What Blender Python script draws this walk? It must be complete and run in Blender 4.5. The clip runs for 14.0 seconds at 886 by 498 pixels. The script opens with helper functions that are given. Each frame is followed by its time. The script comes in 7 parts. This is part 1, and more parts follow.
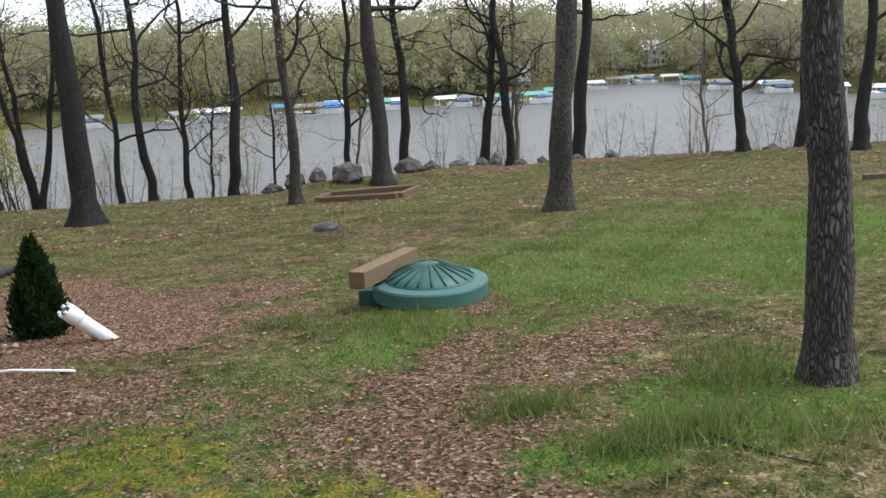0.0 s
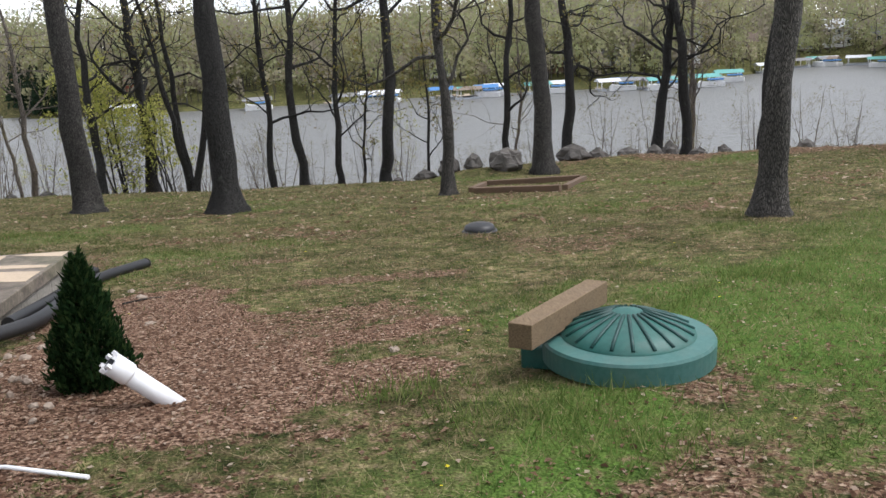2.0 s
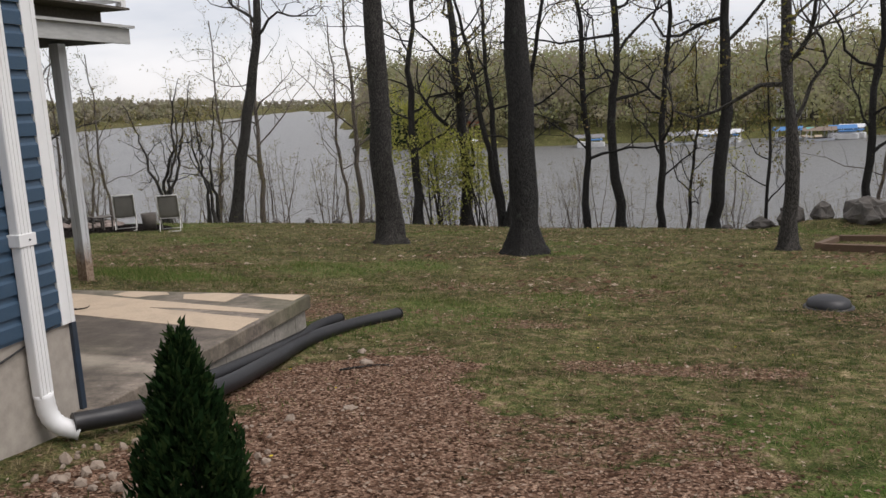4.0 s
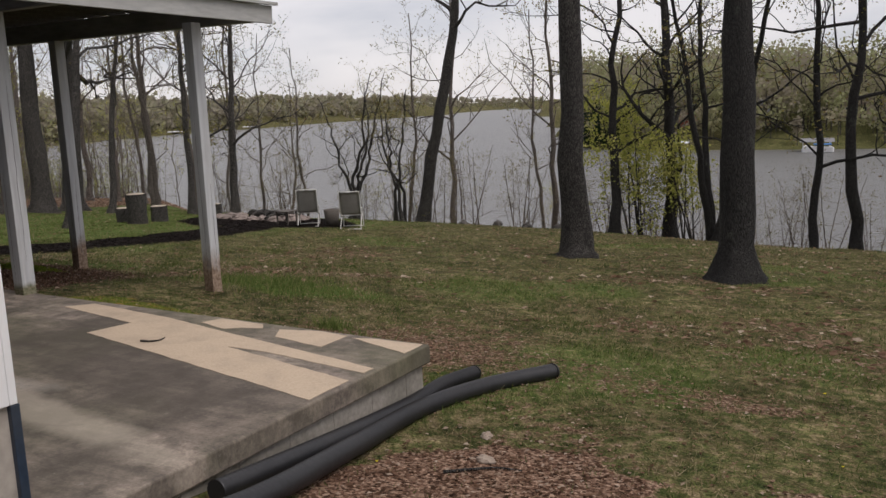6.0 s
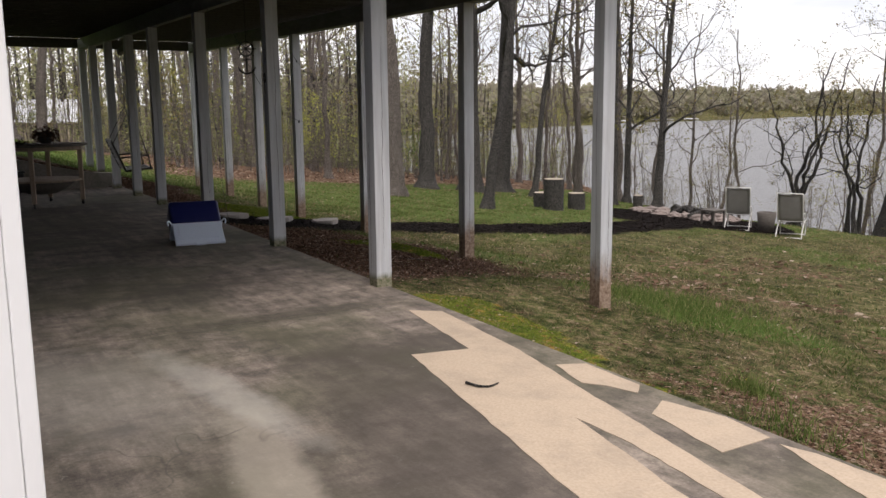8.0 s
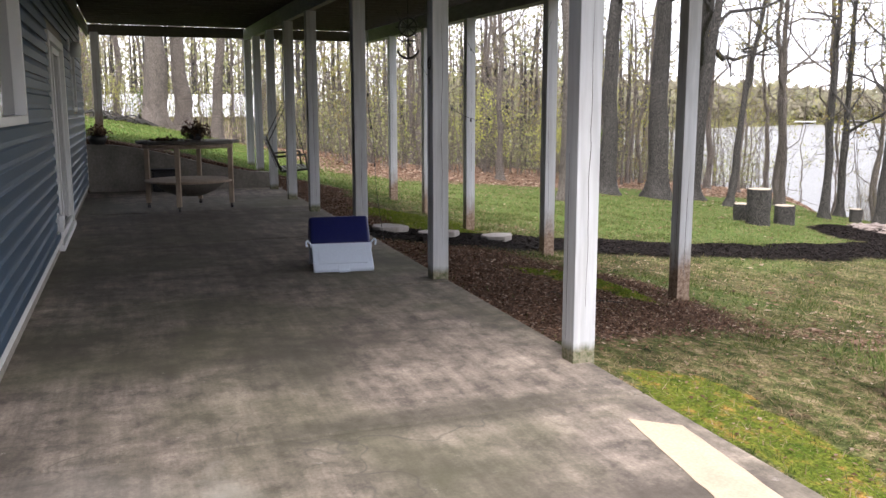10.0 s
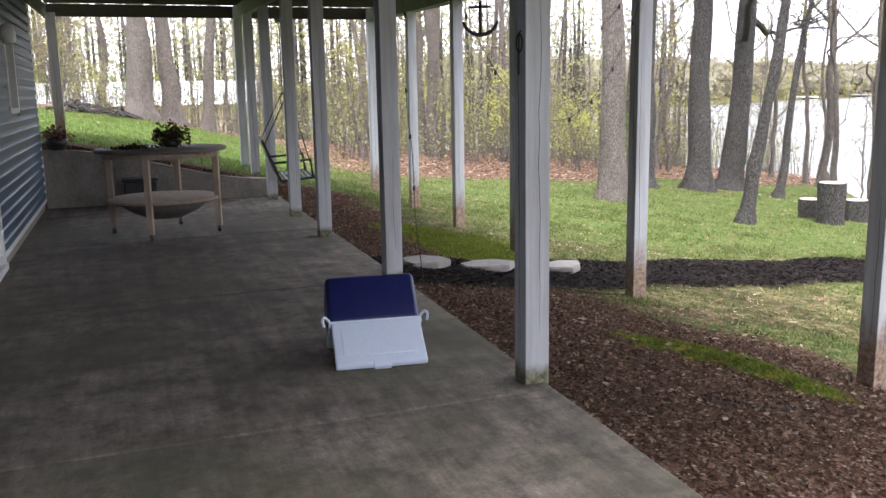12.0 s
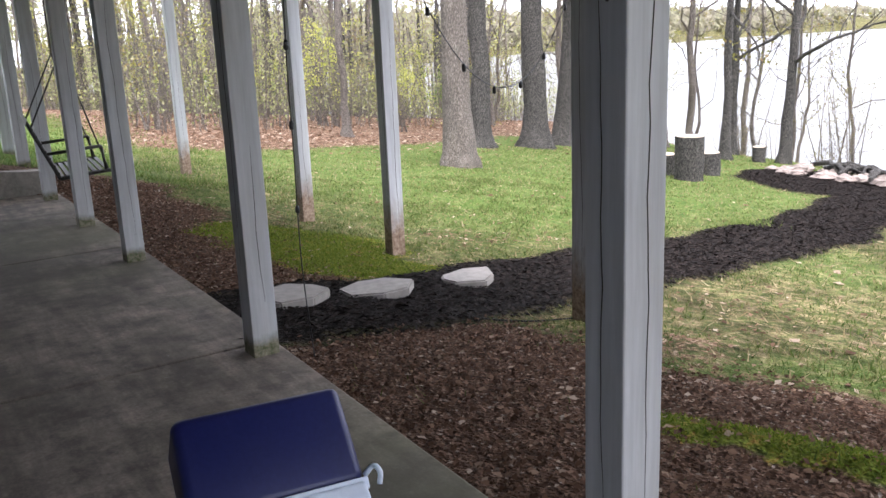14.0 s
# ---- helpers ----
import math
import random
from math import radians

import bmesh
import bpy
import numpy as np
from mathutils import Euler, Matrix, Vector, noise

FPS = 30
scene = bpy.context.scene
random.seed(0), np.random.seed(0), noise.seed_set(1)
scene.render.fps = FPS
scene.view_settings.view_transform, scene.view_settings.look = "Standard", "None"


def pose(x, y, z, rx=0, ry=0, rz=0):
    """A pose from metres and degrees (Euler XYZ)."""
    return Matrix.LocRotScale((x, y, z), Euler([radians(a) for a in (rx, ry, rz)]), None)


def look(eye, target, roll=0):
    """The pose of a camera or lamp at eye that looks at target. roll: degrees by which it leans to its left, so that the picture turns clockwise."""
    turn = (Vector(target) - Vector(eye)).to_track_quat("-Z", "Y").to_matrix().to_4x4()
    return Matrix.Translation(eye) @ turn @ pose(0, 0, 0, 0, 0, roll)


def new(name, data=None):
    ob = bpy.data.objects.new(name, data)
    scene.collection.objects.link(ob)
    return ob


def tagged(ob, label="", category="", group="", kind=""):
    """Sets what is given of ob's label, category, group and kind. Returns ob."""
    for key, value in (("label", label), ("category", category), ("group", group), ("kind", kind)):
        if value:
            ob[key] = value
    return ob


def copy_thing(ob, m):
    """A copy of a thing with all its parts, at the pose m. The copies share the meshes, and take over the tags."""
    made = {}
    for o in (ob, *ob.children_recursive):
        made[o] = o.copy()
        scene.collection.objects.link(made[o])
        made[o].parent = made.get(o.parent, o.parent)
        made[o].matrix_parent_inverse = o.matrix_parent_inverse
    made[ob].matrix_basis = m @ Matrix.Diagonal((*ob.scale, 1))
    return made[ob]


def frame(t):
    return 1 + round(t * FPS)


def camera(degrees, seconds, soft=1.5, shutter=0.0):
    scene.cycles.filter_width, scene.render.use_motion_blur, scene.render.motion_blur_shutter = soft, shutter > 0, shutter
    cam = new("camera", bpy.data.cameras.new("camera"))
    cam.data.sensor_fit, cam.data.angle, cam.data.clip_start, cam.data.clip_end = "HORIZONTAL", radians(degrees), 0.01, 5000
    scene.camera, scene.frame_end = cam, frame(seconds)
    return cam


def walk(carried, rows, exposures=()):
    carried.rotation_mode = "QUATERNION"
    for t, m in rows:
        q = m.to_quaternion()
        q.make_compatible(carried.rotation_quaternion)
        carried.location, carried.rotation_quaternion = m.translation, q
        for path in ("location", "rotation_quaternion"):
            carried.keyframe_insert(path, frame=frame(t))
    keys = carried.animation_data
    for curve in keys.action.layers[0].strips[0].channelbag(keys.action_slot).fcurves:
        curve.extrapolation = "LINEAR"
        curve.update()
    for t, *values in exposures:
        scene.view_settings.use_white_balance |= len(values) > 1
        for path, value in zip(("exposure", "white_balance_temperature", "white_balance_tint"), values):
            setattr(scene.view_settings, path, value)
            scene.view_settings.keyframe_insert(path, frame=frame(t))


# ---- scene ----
cam = camera(54.7, 14.0)
METRES, EYE, TILT, LEAN, TURN = 17.0, 2.19, 0.0, 0.0, -15.4
ROWS = [
    (0.0, 0.0, 0.0, 0.0, -0.61, -13.0, 2.62),
    (0.5, -0.0, 0.0354, -0.0027, -1.04, -13.37, 1.5),
    (1.0, -0.0054, 0.0678, -0.0049, 1.88, -12.62, 1.69),
    (1.5, -0.0117, 0.1026, -0.009, 7.7, -12.94, 2.63),
    (2.0, -0.0174, 0.1403, -0.0122, 9.84, -13.56, 3.05),
    (2.5, -0.0193, 0.1737, -0.018, 13.36, -12.48, 3.0),
    (3.0, -0.0263, 0.2115, -0.0214, 19.95, -11.87, 3.85),
    (3.5, -0.0309, 0.2448, -0.0251, 26.73, -10.5, 3.58),
    (6.0, -0.0983, 0.392, -0.0334, 45.57, -9.35, 2.32),
    (6.5, -0.1202, 0.4142, -0.0356, 52.32, -8.79, 2.08),
    (7.0, -0.1497, 0.4352, -0.0401, 63.14, -7.9, 1.69),
    (7.5, -0.1774, 0.4549, -0.0417, 68.93, -8.55, 1.48),
    (8.0, -0.2054, 0.4714, -0.044, 74.04, -9.18, 0.59),
    (8.5, -0.2318, 0.4831, -0.0456, 76.59, -9.82, -0.43),
    (9.0, -0.2617, 0.4911, -0.049, 82.66, -9.52, 0.37),
    (11.5, -0.4592, 0.469, -0.0363, 86.28, -9.5, 0.16),
    (12.0, -0.4986, 0.4695, -0.0363, 85.23, -10.52, 1.02),
    (12.5, -0.537, 0.4647, -0.0363, 82.84, -10.37, 0.57),
    (13.0, -0.5742, 0.4645, -0.0356, 76.92, -10.18, 0.51),
    (13.5, -0.6130, 0.4608, -0.0362, 75.0, -11.8, 0.37),
    (14.0, -0.6514, 0.4556, -0.0363, 71.75, -13.8, 2.3),
]
walk(cam, [(t, pose(0, 0, EYE, TILT, LEAN, TURN) @ pose(METRES * x, METRES * y, METRES * z, 90 + pitch, roll, yaw)) for t, x, y, z, yaw, pitch, roll in ROWS],
     [(0.0, 0.35, 6050, 11), (2.0, 0.3, 6080, 12), (3.5, -0.15, 6350, 14),
    (6.5, -0.5, 6500, 17), (7.0, -0.5, 6500, 17), (7.5, -0.35, 6500, 17), (8.2, 0.25, 6500, 17),
    (9.0, 0.75, 6400, 17), (11.5, 1.65, 6100, 18), (12.5, 1.75, 6000, 18), (13.0, 1.8, 6000, 17), (14.0, 1.8, 6000, 17)])

# ---- world and sun ----
WATER = -8.2


def link(tree, a, b):
    tree.links.new(a, b)


world = bpy.data.worlds.new("overcast_sky")
scene.world = world
world.use_nodes = True
wt = world.node_tree
wt.nodes.clear()
w_out = wt.nodes.new("ShaderNodeOutputWorld")
w_mix = wt.nodes.new("ShaderNodeMixShader")
w_sky = wt.nodes.new("ShaderNodeTexSky")
w_sky.sky_type, w_sky.sun_disc = "NISHITA", False
w_sky.sun_elevation, w_sky.sun_rotation = radians(58), radians(98)
w_bg = wt.nodes.new("ShaderNodeBackground")
w_bg.inputs["Strength"].default_value = 0.12
w_cloud = wt.nodes.new("ShaderNodeBackground")
w_tex = wt.nodes.new("ShaderNodeTexCoord")
w_map = wt.nodes.new("ShaderNodeMapping")
w_map.inputs["Scale"].default_value = (1.2, 1.2, 5.0)
w_noise = wt.nodes.new("ShaderNodeTexNoise")
w_noise.inputs["Scale"].default_value, w_noise.inputs["Detail"].default_value = 2.2, 6.0
w_ramp = wt.nodes.new("ShaderNodeValToRGB")
w_ramp.color_ramp.elements[0].position, w_ramp.color_ramp.elements[0].color = 0.36, (0.73, 0.755, 0.785, 1)
w_ramp.color_ramp.elements[1].position, w_ramp.color_ramp.elements[1].color = 0.54, (1.0, 0.99, 0.975, 1)
link(wt, w_tex.outputs["Generated"], w_map.inputs["Vector"])
link(wt, w_map.outputs["Vector"], w_noise.inputs["Vector"])
link(wt, w_noise.outputs["Fac"], w_ramp.inputs["Fac"])
link(wt, w_ramp.outputs["Color"], w_cloud.inputs["Color"])
w_cloud.inputs["Strength"].default_value = 1.3
w_mix.inputs["Fac"].default_value = 0.8
link(wt, w_sky.outputs["Color"], w_bg.inputs["Color"])
link(wt, w_bg.outputs["Background"], w_mix.inputs[1])
link(wt, w_cloud.outputs["Background"], w_mix.inputs[2])
link(wt, w_mix.outputs["Shader"], w_out.inputs["Surface"])

sun_data = bpy.data.lights.new("sun", "SUN")
sun_data.energy, sun_data.angle, sun_data.color = 2.6, radians(35), (1.0, 0.96, 0.9)
sun = new("sun", sun_data)
sun.matrix_world = look((30, -4, 48), (0, 0, 0))


# ---- materials ----
def nodes_for(name, rough=0.8, metal=0.0):
    m = bpy.data.materials.new(name)
    m.use_nodes = True
    t = m.node_tree
    b = t.nodes["Principled BSDF"]
    b.inputs["Roughness"].default_value, b.inputs["Metallic"].default_value = rough, metal
    return m, t, b


def position(t, stretch=(1, 1, 1), own=False):
    """Coordinates in metres, stretched; own: each object's own."""
    g = t.nodes.new("ShaderNodeTexCoord" if own else "ShaderNodeNewGeometry")
    mp = t.nodes.new("ShaderNodeMapping")
    mp.inputs["Scale"].default_value = stretch
    link(t, g.outputs["Object" if own else "Position"], mp.inputs["Vector"])
    return mp.outputs["Vector"]


def noise_of(t, vec, scale, detail=5.0, rough=0.6):
    n = t.nodes.new("ShaderNodeTexNoise")
    n.inputs["Scale"].default_value, n.inputs["Detail"].default_value, n.inputs["Roughness"].default_value = scale, detail, rough
    link(t, vec, n.inputs["Vector"])
    return n.outputs["Fac"]


def ramp(t, fac, *stops):
    r = t.nodes.new("ShaderNodeValToRGB")
    e = r.color_ramp.elements
    while len(e) < len(stops):
        e.new(0.5)
    for k, (p, c) in enumerate(stops):
        e[k].position, e[k].color = p, ((c, c, c, 1) if isinstance(c, (int, float)) else (*c, 1))
    link(t, fac, r.inputs["Fac"])
    return r.outputs["Color"]


def blend(t, fac, a, b, how="MIX"):
    n = t.nodes.new("ShaderNodeMix")
    n.data_type, n.blend_type = "RGBA", how
    for value, slot in ((fac, n.inputs[0]), (a, n.inputs[6]), (b, n.inputs[7])):
        if isinstance(value, (int, float)):
            slot.default_value = value if slot == n.inputs[0] else (value, value, value, 1)
        elif isinstance(value, tuple):
            slot.default_value = (*value, 1)
        else:
            link(t, value, slot)
    return n.outputs[2]


def bump(t, b, height, strength=0.4, distance=0.01):
    n = t.nodes.new("ShaderNodeBump")
    n.inputs["Strength"].default_value, n.inputs["Distance"].default_value = strength, distance
    link(t, height, n.inputs["Height"])
    link(t, n.outputs["Normal"], b.inputs["Normal"])


def surface(name, c1, c2, scale=20.0, stretch=(1, 1, 1), rough=0.8, relief=0.3, depth=0.004, big=1.2, stain=0.35, dirt=(0.09, 0.08, 0.06), metal=0.0, own=False, vary=0.0):
    """A plain surface: grain at one scale, stains at a larger one, fine relief."""
    m, t, b = nodes_for(name, rough, metal)
    v = position(t, stretch, own)
    fine = noise_of(t, v, scale)
    col = ramp(t, fine, (0.3, c1), (0.7, c2))
    v2 = position(t, (1, 1, 1), own)
    large = noise_of(t, v2, big, 6.0, 0.65)
    mask = ramp(t, large, (0.45, 0.0), (0.75, 1.0))
    sc = t.nodes.new("ShaderNodeMath")
    sc.operation = "MULTIPLY"
    sc.inputs[1].default_value = stain
    link(t, mask, sc.inputs[0])
    col = blend(t, sc.outputs[0], col, dirt)
    if vary:
        oi = t.nodes.new("ShaderNodeObjectInfo")
        col = blend(t, vary, col, ramp(t, oi.outputs["Random"], (0.0, 0.55), (1.0, 1.25)), "MULTIPLY")
    link(t, col, b.inputs["Base Color"])
    bump(t, b, fine, relief, depth)
    return m


def bark_material(name, dark, light, moss=0.0):
    m, t, b = nodes_for(name, 0.95)
    v = position(t, (1, 1, 0.2), True)
    vor = t.nodes.new("ShaderNodeTexVoronoi")
    vor.feature = "DISTANCE_TO_EDGE"
    vor.inputs["Scale"].default_value = 56.0
    wob = t.nodes.new("ShaderNodeVectorMath")
    wob.operation = "ADD"
    nn = t.nodes.new("ShaderNodeTexNoise")
    nn.inputs["Scale"].default_value = 16.0
    link(t, v, nn.inputs["Vector"])
    sc = t.nodes.new("ShaderNodeVectorMath")
    sc.operation = "SCALE"
    sc.inputs["Scale"].default_value = 0.07
    link(t, nn.outputs["Color"], sc.inputs[0])
    link(t, v, wob.inputs[0])
    link(t, sc.outputs[0], wob.inputs[1])
    link(t, wob.outputs[0], vor.inputs["Vector"])
    ridge = ramp(t, vor.outputs["Distance"], (0.03, 0.0), (0.3, 1.0))
    col = blend(t, ridge, dark, light)
    v2 = position(t, (1, 1, 0.5), True)
    big = noise_of(t, v2, 2.0, 6.0)
    col = blend(t, 0.75, col, ramp(t, big, (0.3, 0.62), (0.7, 1.15)), "MULTIPLY")
    lich = ramp(t, noise_of(t, v2, 5.0, 7.0, 0.7), (0.58, 0.0), (0.72, 1.0))
    f = t.nodes.new("ShaderNodeMath")
    f.operation, f.inputs[1].default_value = "MULTIPLY", 0.35 + moss
    link(t, lich, f.inputs[0])
    col = blend(t, f.outputs[0], col, (0.2, 0.21, 0.17))
    link(t, col, b.inputs["Base Color"])
    bump(t, b, ridge, 0.9, 0.03)
    return m


def see_through(t, b, col, share):
    """Thin leaves: part of the light that falls on one side comes out of the other."""
    link(t, col, b.inputs["Base Color"])
    tr, mx = t.nodes.new("ShaderNodeBsdfTranslucent"), t.nodes.new("ShaderNodeMixShader")
    mx.inputs["Fac"].default_value = share
    link(t, col, tr.inputs["Color"])
    link(t, b.outputs["BSDF"], mx.inputs[1])
    link(t, tr.outputs["BSDF"], mx.inputs[2])
    link(t, mx.outputs["Shader"], t.nodes["Material Output"].inputs["Surface"])


def leaf_material(name, *stops, glow=0.45):
    m, t, b = nodes_for(name, 0.7)
    g = t.nodes.new("ShaderNodeNewGeometry")
    col = ramp(t, g.outputs["Random Per Island"], *stops)
    b.inputs["Specular IOR Level"].default_value = 0.05
    see_through(t, b, col, glow)
    return m


def patio_material():
    """Old patio concrete: warm grey, wiped streaks, dark damp blotches, pale scuffs, hairline cracks."""
    m, t, b = nodes_for("stained_patio_concrete", 0.85)
    v = position(t)
    fine = noise_of(t, v, 60, 4)
    col = ramp(t, fine, (0.3, (0.172, 0.14, 0.112)), (0.7, (0.265, 0.22, 0.176)))
    streak = noise_of(t, position(t, (0.4, 3.0, 1)), 2.4, 8, 0.7)
    col = blend(t, 0.75, col, ramp(t, streak, (0.36, 0.5), (0.5, 0.95), (0.64, 1.45)), "MULTIPLY")
    cross = noise_of(t, position(t, (2.6, 0.3, 1)), 1.3, 5, 0.6)
    col = blend(t, 0.6, col, ramp(t, cross, (0.36, 0.6), (0.5, 1.0), (0.66, 1.25)), "MULTIPLY")
    grime = noise_of(t, v, 5.0, 8, 0.72)
    col = blend(t, 0.8, col, ramp(t, grime, (0.39, 0.42), (0.5, 1.0), (0.61, 1.4)), "MULTIPLY")
    blot = noise_of(t, v, 0.75, 8, 0.68)
    col = blend(t, ramp(t, blot, (0.47, 0.0), (0.62, 0.8)), col, (0.065, 0.053, 0.04))
    pale = ramp(t, noise_of(t, v, 9.0, 7, 0.75), (0.62, 0.0), (0.70, 0.6))
    col = blend(t, pale, col, (0.40, 0.37, 0.32))
    green = ramp(t, noise_of(t, position(t, (1, 1, 1)), 0.5, 4), (0.44, 0.0), (0.62, 0.55))
    col = blend(t, green, col, (0.115, 0.115, 0.058))
    ragged = noise_of(t, v, 3.2, 7, 0.7)

    def spot(cx, cy, rx, ry, turn, soft, strength, tone, how="MIX"):
        """One stain, or one darker or paler area, of its own outline on the slab."""
        nonlocal col
        mp = t.nodes.new("ShaderNodeMapping")
        mp.vector_type = "TEXTURE"
        mp.inputs["Location"].default_value = (cx, cy, 0)
        mp.inputs["Rotation"].default_value = (0, 0, radians(turn))
        mp.inputs["Scale"].default_value = (rx, ry, 1000)
        link(t, v, mp.inputs["Vector"])
        ln = t.nodes.new("ShaderNodeVectorMath")
        ln.operation = "LENGTH"
        link(t, mp.outputs["Vector"], ln.inputs[0])
        ad = t.nodes.new("ShaderNodeMath")
        ad.operation, ad.inputs[1].default_value = "MULTIPLY_ADD", 1.5
        link(t, ragged, ad.inputs[0])
        link(t, ln.outputs["Value"], ad.inputs[2])
        qu = t.nodes.new("ShaderNodeMath")
        qu.operation, qu.inputs[1].default_value = "MULTIPLY", 0.25
        link(t, ad.outputs[0], qu.inputs[0])
        col = blend(t, ramp(t, qu.outputs[0], ((1.75 - soft) / 4, strength), ((1.75 + soft) / 4, 0.0)), col, tone, how)

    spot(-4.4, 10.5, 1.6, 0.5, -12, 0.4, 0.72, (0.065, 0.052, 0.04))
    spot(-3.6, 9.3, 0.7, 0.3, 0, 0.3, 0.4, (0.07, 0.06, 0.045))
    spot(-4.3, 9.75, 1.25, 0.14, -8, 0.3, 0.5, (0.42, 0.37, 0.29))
    # paler area and streak towards the house wall
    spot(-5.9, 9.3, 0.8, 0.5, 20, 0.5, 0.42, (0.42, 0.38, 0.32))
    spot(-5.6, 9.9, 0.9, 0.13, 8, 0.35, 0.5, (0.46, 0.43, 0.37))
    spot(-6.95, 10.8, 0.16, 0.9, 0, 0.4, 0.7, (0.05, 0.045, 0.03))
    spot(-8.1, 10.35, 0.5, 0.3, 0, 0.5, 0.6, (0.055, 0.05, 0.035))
    # broad area of darker slab colour towards the western end
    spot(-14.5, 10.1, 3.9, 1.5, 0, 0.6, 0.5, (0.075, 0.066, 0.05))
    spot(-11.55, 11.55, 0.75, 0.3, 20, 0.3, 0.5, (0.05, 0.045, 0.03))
    vor = t.nodes.new("ShaderNodeTexVoronoi")
    vor.feature = "DISTANCE_TO_EDGE"
    vor.inputs["Scale"].default_value = 0.55
    wob = t.nodes.new("ShaderNodeVectorMath")
    wob.operation = "ADD"
    nn = t.nodes.new("ShaderNodeTexNoise")
    nn.inputs["Scale"].default_value = 2.0
    link(t, v, nn.inputs["Vector"])
    link(t, v, wob.inputs[0])
    link(t, nn.outputs["Color"], wob.inputs[1])
    link(t, wob.outputs[0], vor.inputs["Vector"])
    crack = ramp(t, vor.outputs["Distance"], (0.0, 0.55), (0.006, 0.0))
    gate = blend(t, 1.0, crack, ramp(t, noise_of(t, v, 0.9, 2), (0.5, 0.0), (0.6, 1.0)), "MULTIPLY")
    col = blend(t, gate, col, (0.06, 0.055, 0.045))
    link(t, col, b.inputs["Base Color"])
    bump(t, b, fine, 0.3, 0.003)
    return m


CONCRETE = patio_material()
BARK = bark_material("bark_oak", (0.018, 0.016, 0.014), (0.115, 0.104, 0.093))
BARK_GREY = bark_material("bark_grey", (0.03, 0.027, 0.024), (0.16, 0.145, 0.128))
BARK_DARK = bark_material("bark_dark", (0.012, 0.011, 0.01), (0.05, 0.046, 0.042))
BARK_LIGHT = bark_material("bark_light", (0.11, 0.09, 0.075), (0.33, 0.285, 0.245))
BARK_PALE = bark_material("bark_pale_twigs", (0.13, 0.105, 0.085), (0.30, 0.25, 0.21))
BUDS = leaf_material("spring_buds", (0.0, (0.16, 0.15, 0.04)), (0.4, (0.25, 0.24, 0.07)), (0.75, (0.30, 0.24, 0.10)), (1.0, (0.22, 0.14, 0.08)))
LEAF_FRESH = leaf_material("fresh_leaves", (0.0, (0.28, 0.31, 0.07)), (0.5, (0.43, 0.44, 0.11)), (1.0, (0.54, 0.50, 0.18)))
LEAF_UNDER = leaf_material("understory_leaves", (0.0, (0.17, 0.19, 0.075)), (0.5, (0.28, 0.30, 0.13)), (1.0, (0.40, 0.37, 0.22)))
LEAF_GREEN = leaf_material("green_leaves", (0.0, (0.05, 0.11, 0.02)), (0.5, (0.12, 0.20, 0.04)), (1.0, (0.22, 0.27, 0.07)))
CEDAR = leaf_material("arborvitae_foliage", (0.0, (0.010, 0.022, 0.008)), (0.6, (0.02, 0.048, 0.016)), (1.0, (0.05, 0.08, 0.025)))
TRIM_WHITE = surface("white_vinyl_trim", (0.74, 0.74, 0.73), (0.82, 0.82, 0.81), 8, (1, 1, 0.2), 0.45, 0.05, 0.001, 1.0, 0.12, (0.4, 0.38, 0.33))
SIDING_BLUE = surface("blue_vinyl_siding", (0.03, 0.064, 0.11), (0.042, 0.082, 0.132), 60, (1, 1, 6), 0.45, 0.15, 0.001, 1.1, 0.18, (0.1, 0.12, 0.14))
CONCRETE_EDGE = surface("weathered_concrete_block", (0.22, 0.20, 0.17), (0.33, 0.30, 0.26), 25, (1, 1, 1), 0.95, 0.6, 0.006, 2.0, 0.7, (0.07, 0.07, 0.05))
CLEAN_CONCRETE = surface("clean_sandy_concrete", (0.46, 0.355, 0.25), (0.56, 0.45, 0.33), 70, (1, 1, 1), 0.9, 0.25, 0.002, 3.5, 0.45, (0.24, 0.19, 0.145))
FOUNDATION = surface("foundation_concrete", (0.30, 0.27, 0.23), (0.40, 0.36, 0.31), 14, (1, 1, 1), 0.95, 0.4, 0.004, 1.6, 0.5, (0.16, 0.14, 0.11))
# the beams take a darker grey than the fascia boards
BEAM_PAINT = surface("dark_grey_beam_paint", (0.19, 0.185, 0.175), (0.28, 0.275, 0.26), 25, (0.2, 1, 1), 0.8, 0.25, 0.002, 1.0, 0.4, (0.09, 0.08, 0.07))
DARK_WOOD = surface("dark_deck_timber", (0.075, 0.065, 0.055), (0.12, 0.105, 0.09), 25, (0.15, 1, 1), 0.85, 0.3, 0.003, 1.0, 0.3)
FASCIA = surface("grey_white_fascia", (0.36, 0.36, 0.35), (0.48, 0.48, 0.46), 25, (0.2, 0.2, 1), 0.75, 0.2, 0.002, 1.0, 0.4, (0.18, 0.17, 0.15))
TIMBER = surface("treated_timber", (0.10, 0.064, 0.034), (0.22, 0.152, 0.084), 18, (6, 1, 6), 0.85, 0.5, 0.004, 2.0, 0.25, (0.12, 0.1, 0.07), own=True)
BLACK_PLASTIC = surface("black_corrugated_plastic", (0.012, 0.012, 0.013), (0.022, 0.022, 0.024), 40, (1, 1, 1), 0.45, 0.1, 0.001, 3.0, 0.3, (0.05, 0.045, 0.04))
GREEN_PLASTIC = surface("green_septic_plastic", (0.012, 0.085, 0.07), (0.02, 0.115, 0.095), 30, (1, 1, 1), 0.5, 0.15, 0.002, 4.0, 0.3, (0.1, 0.13, 0.11))
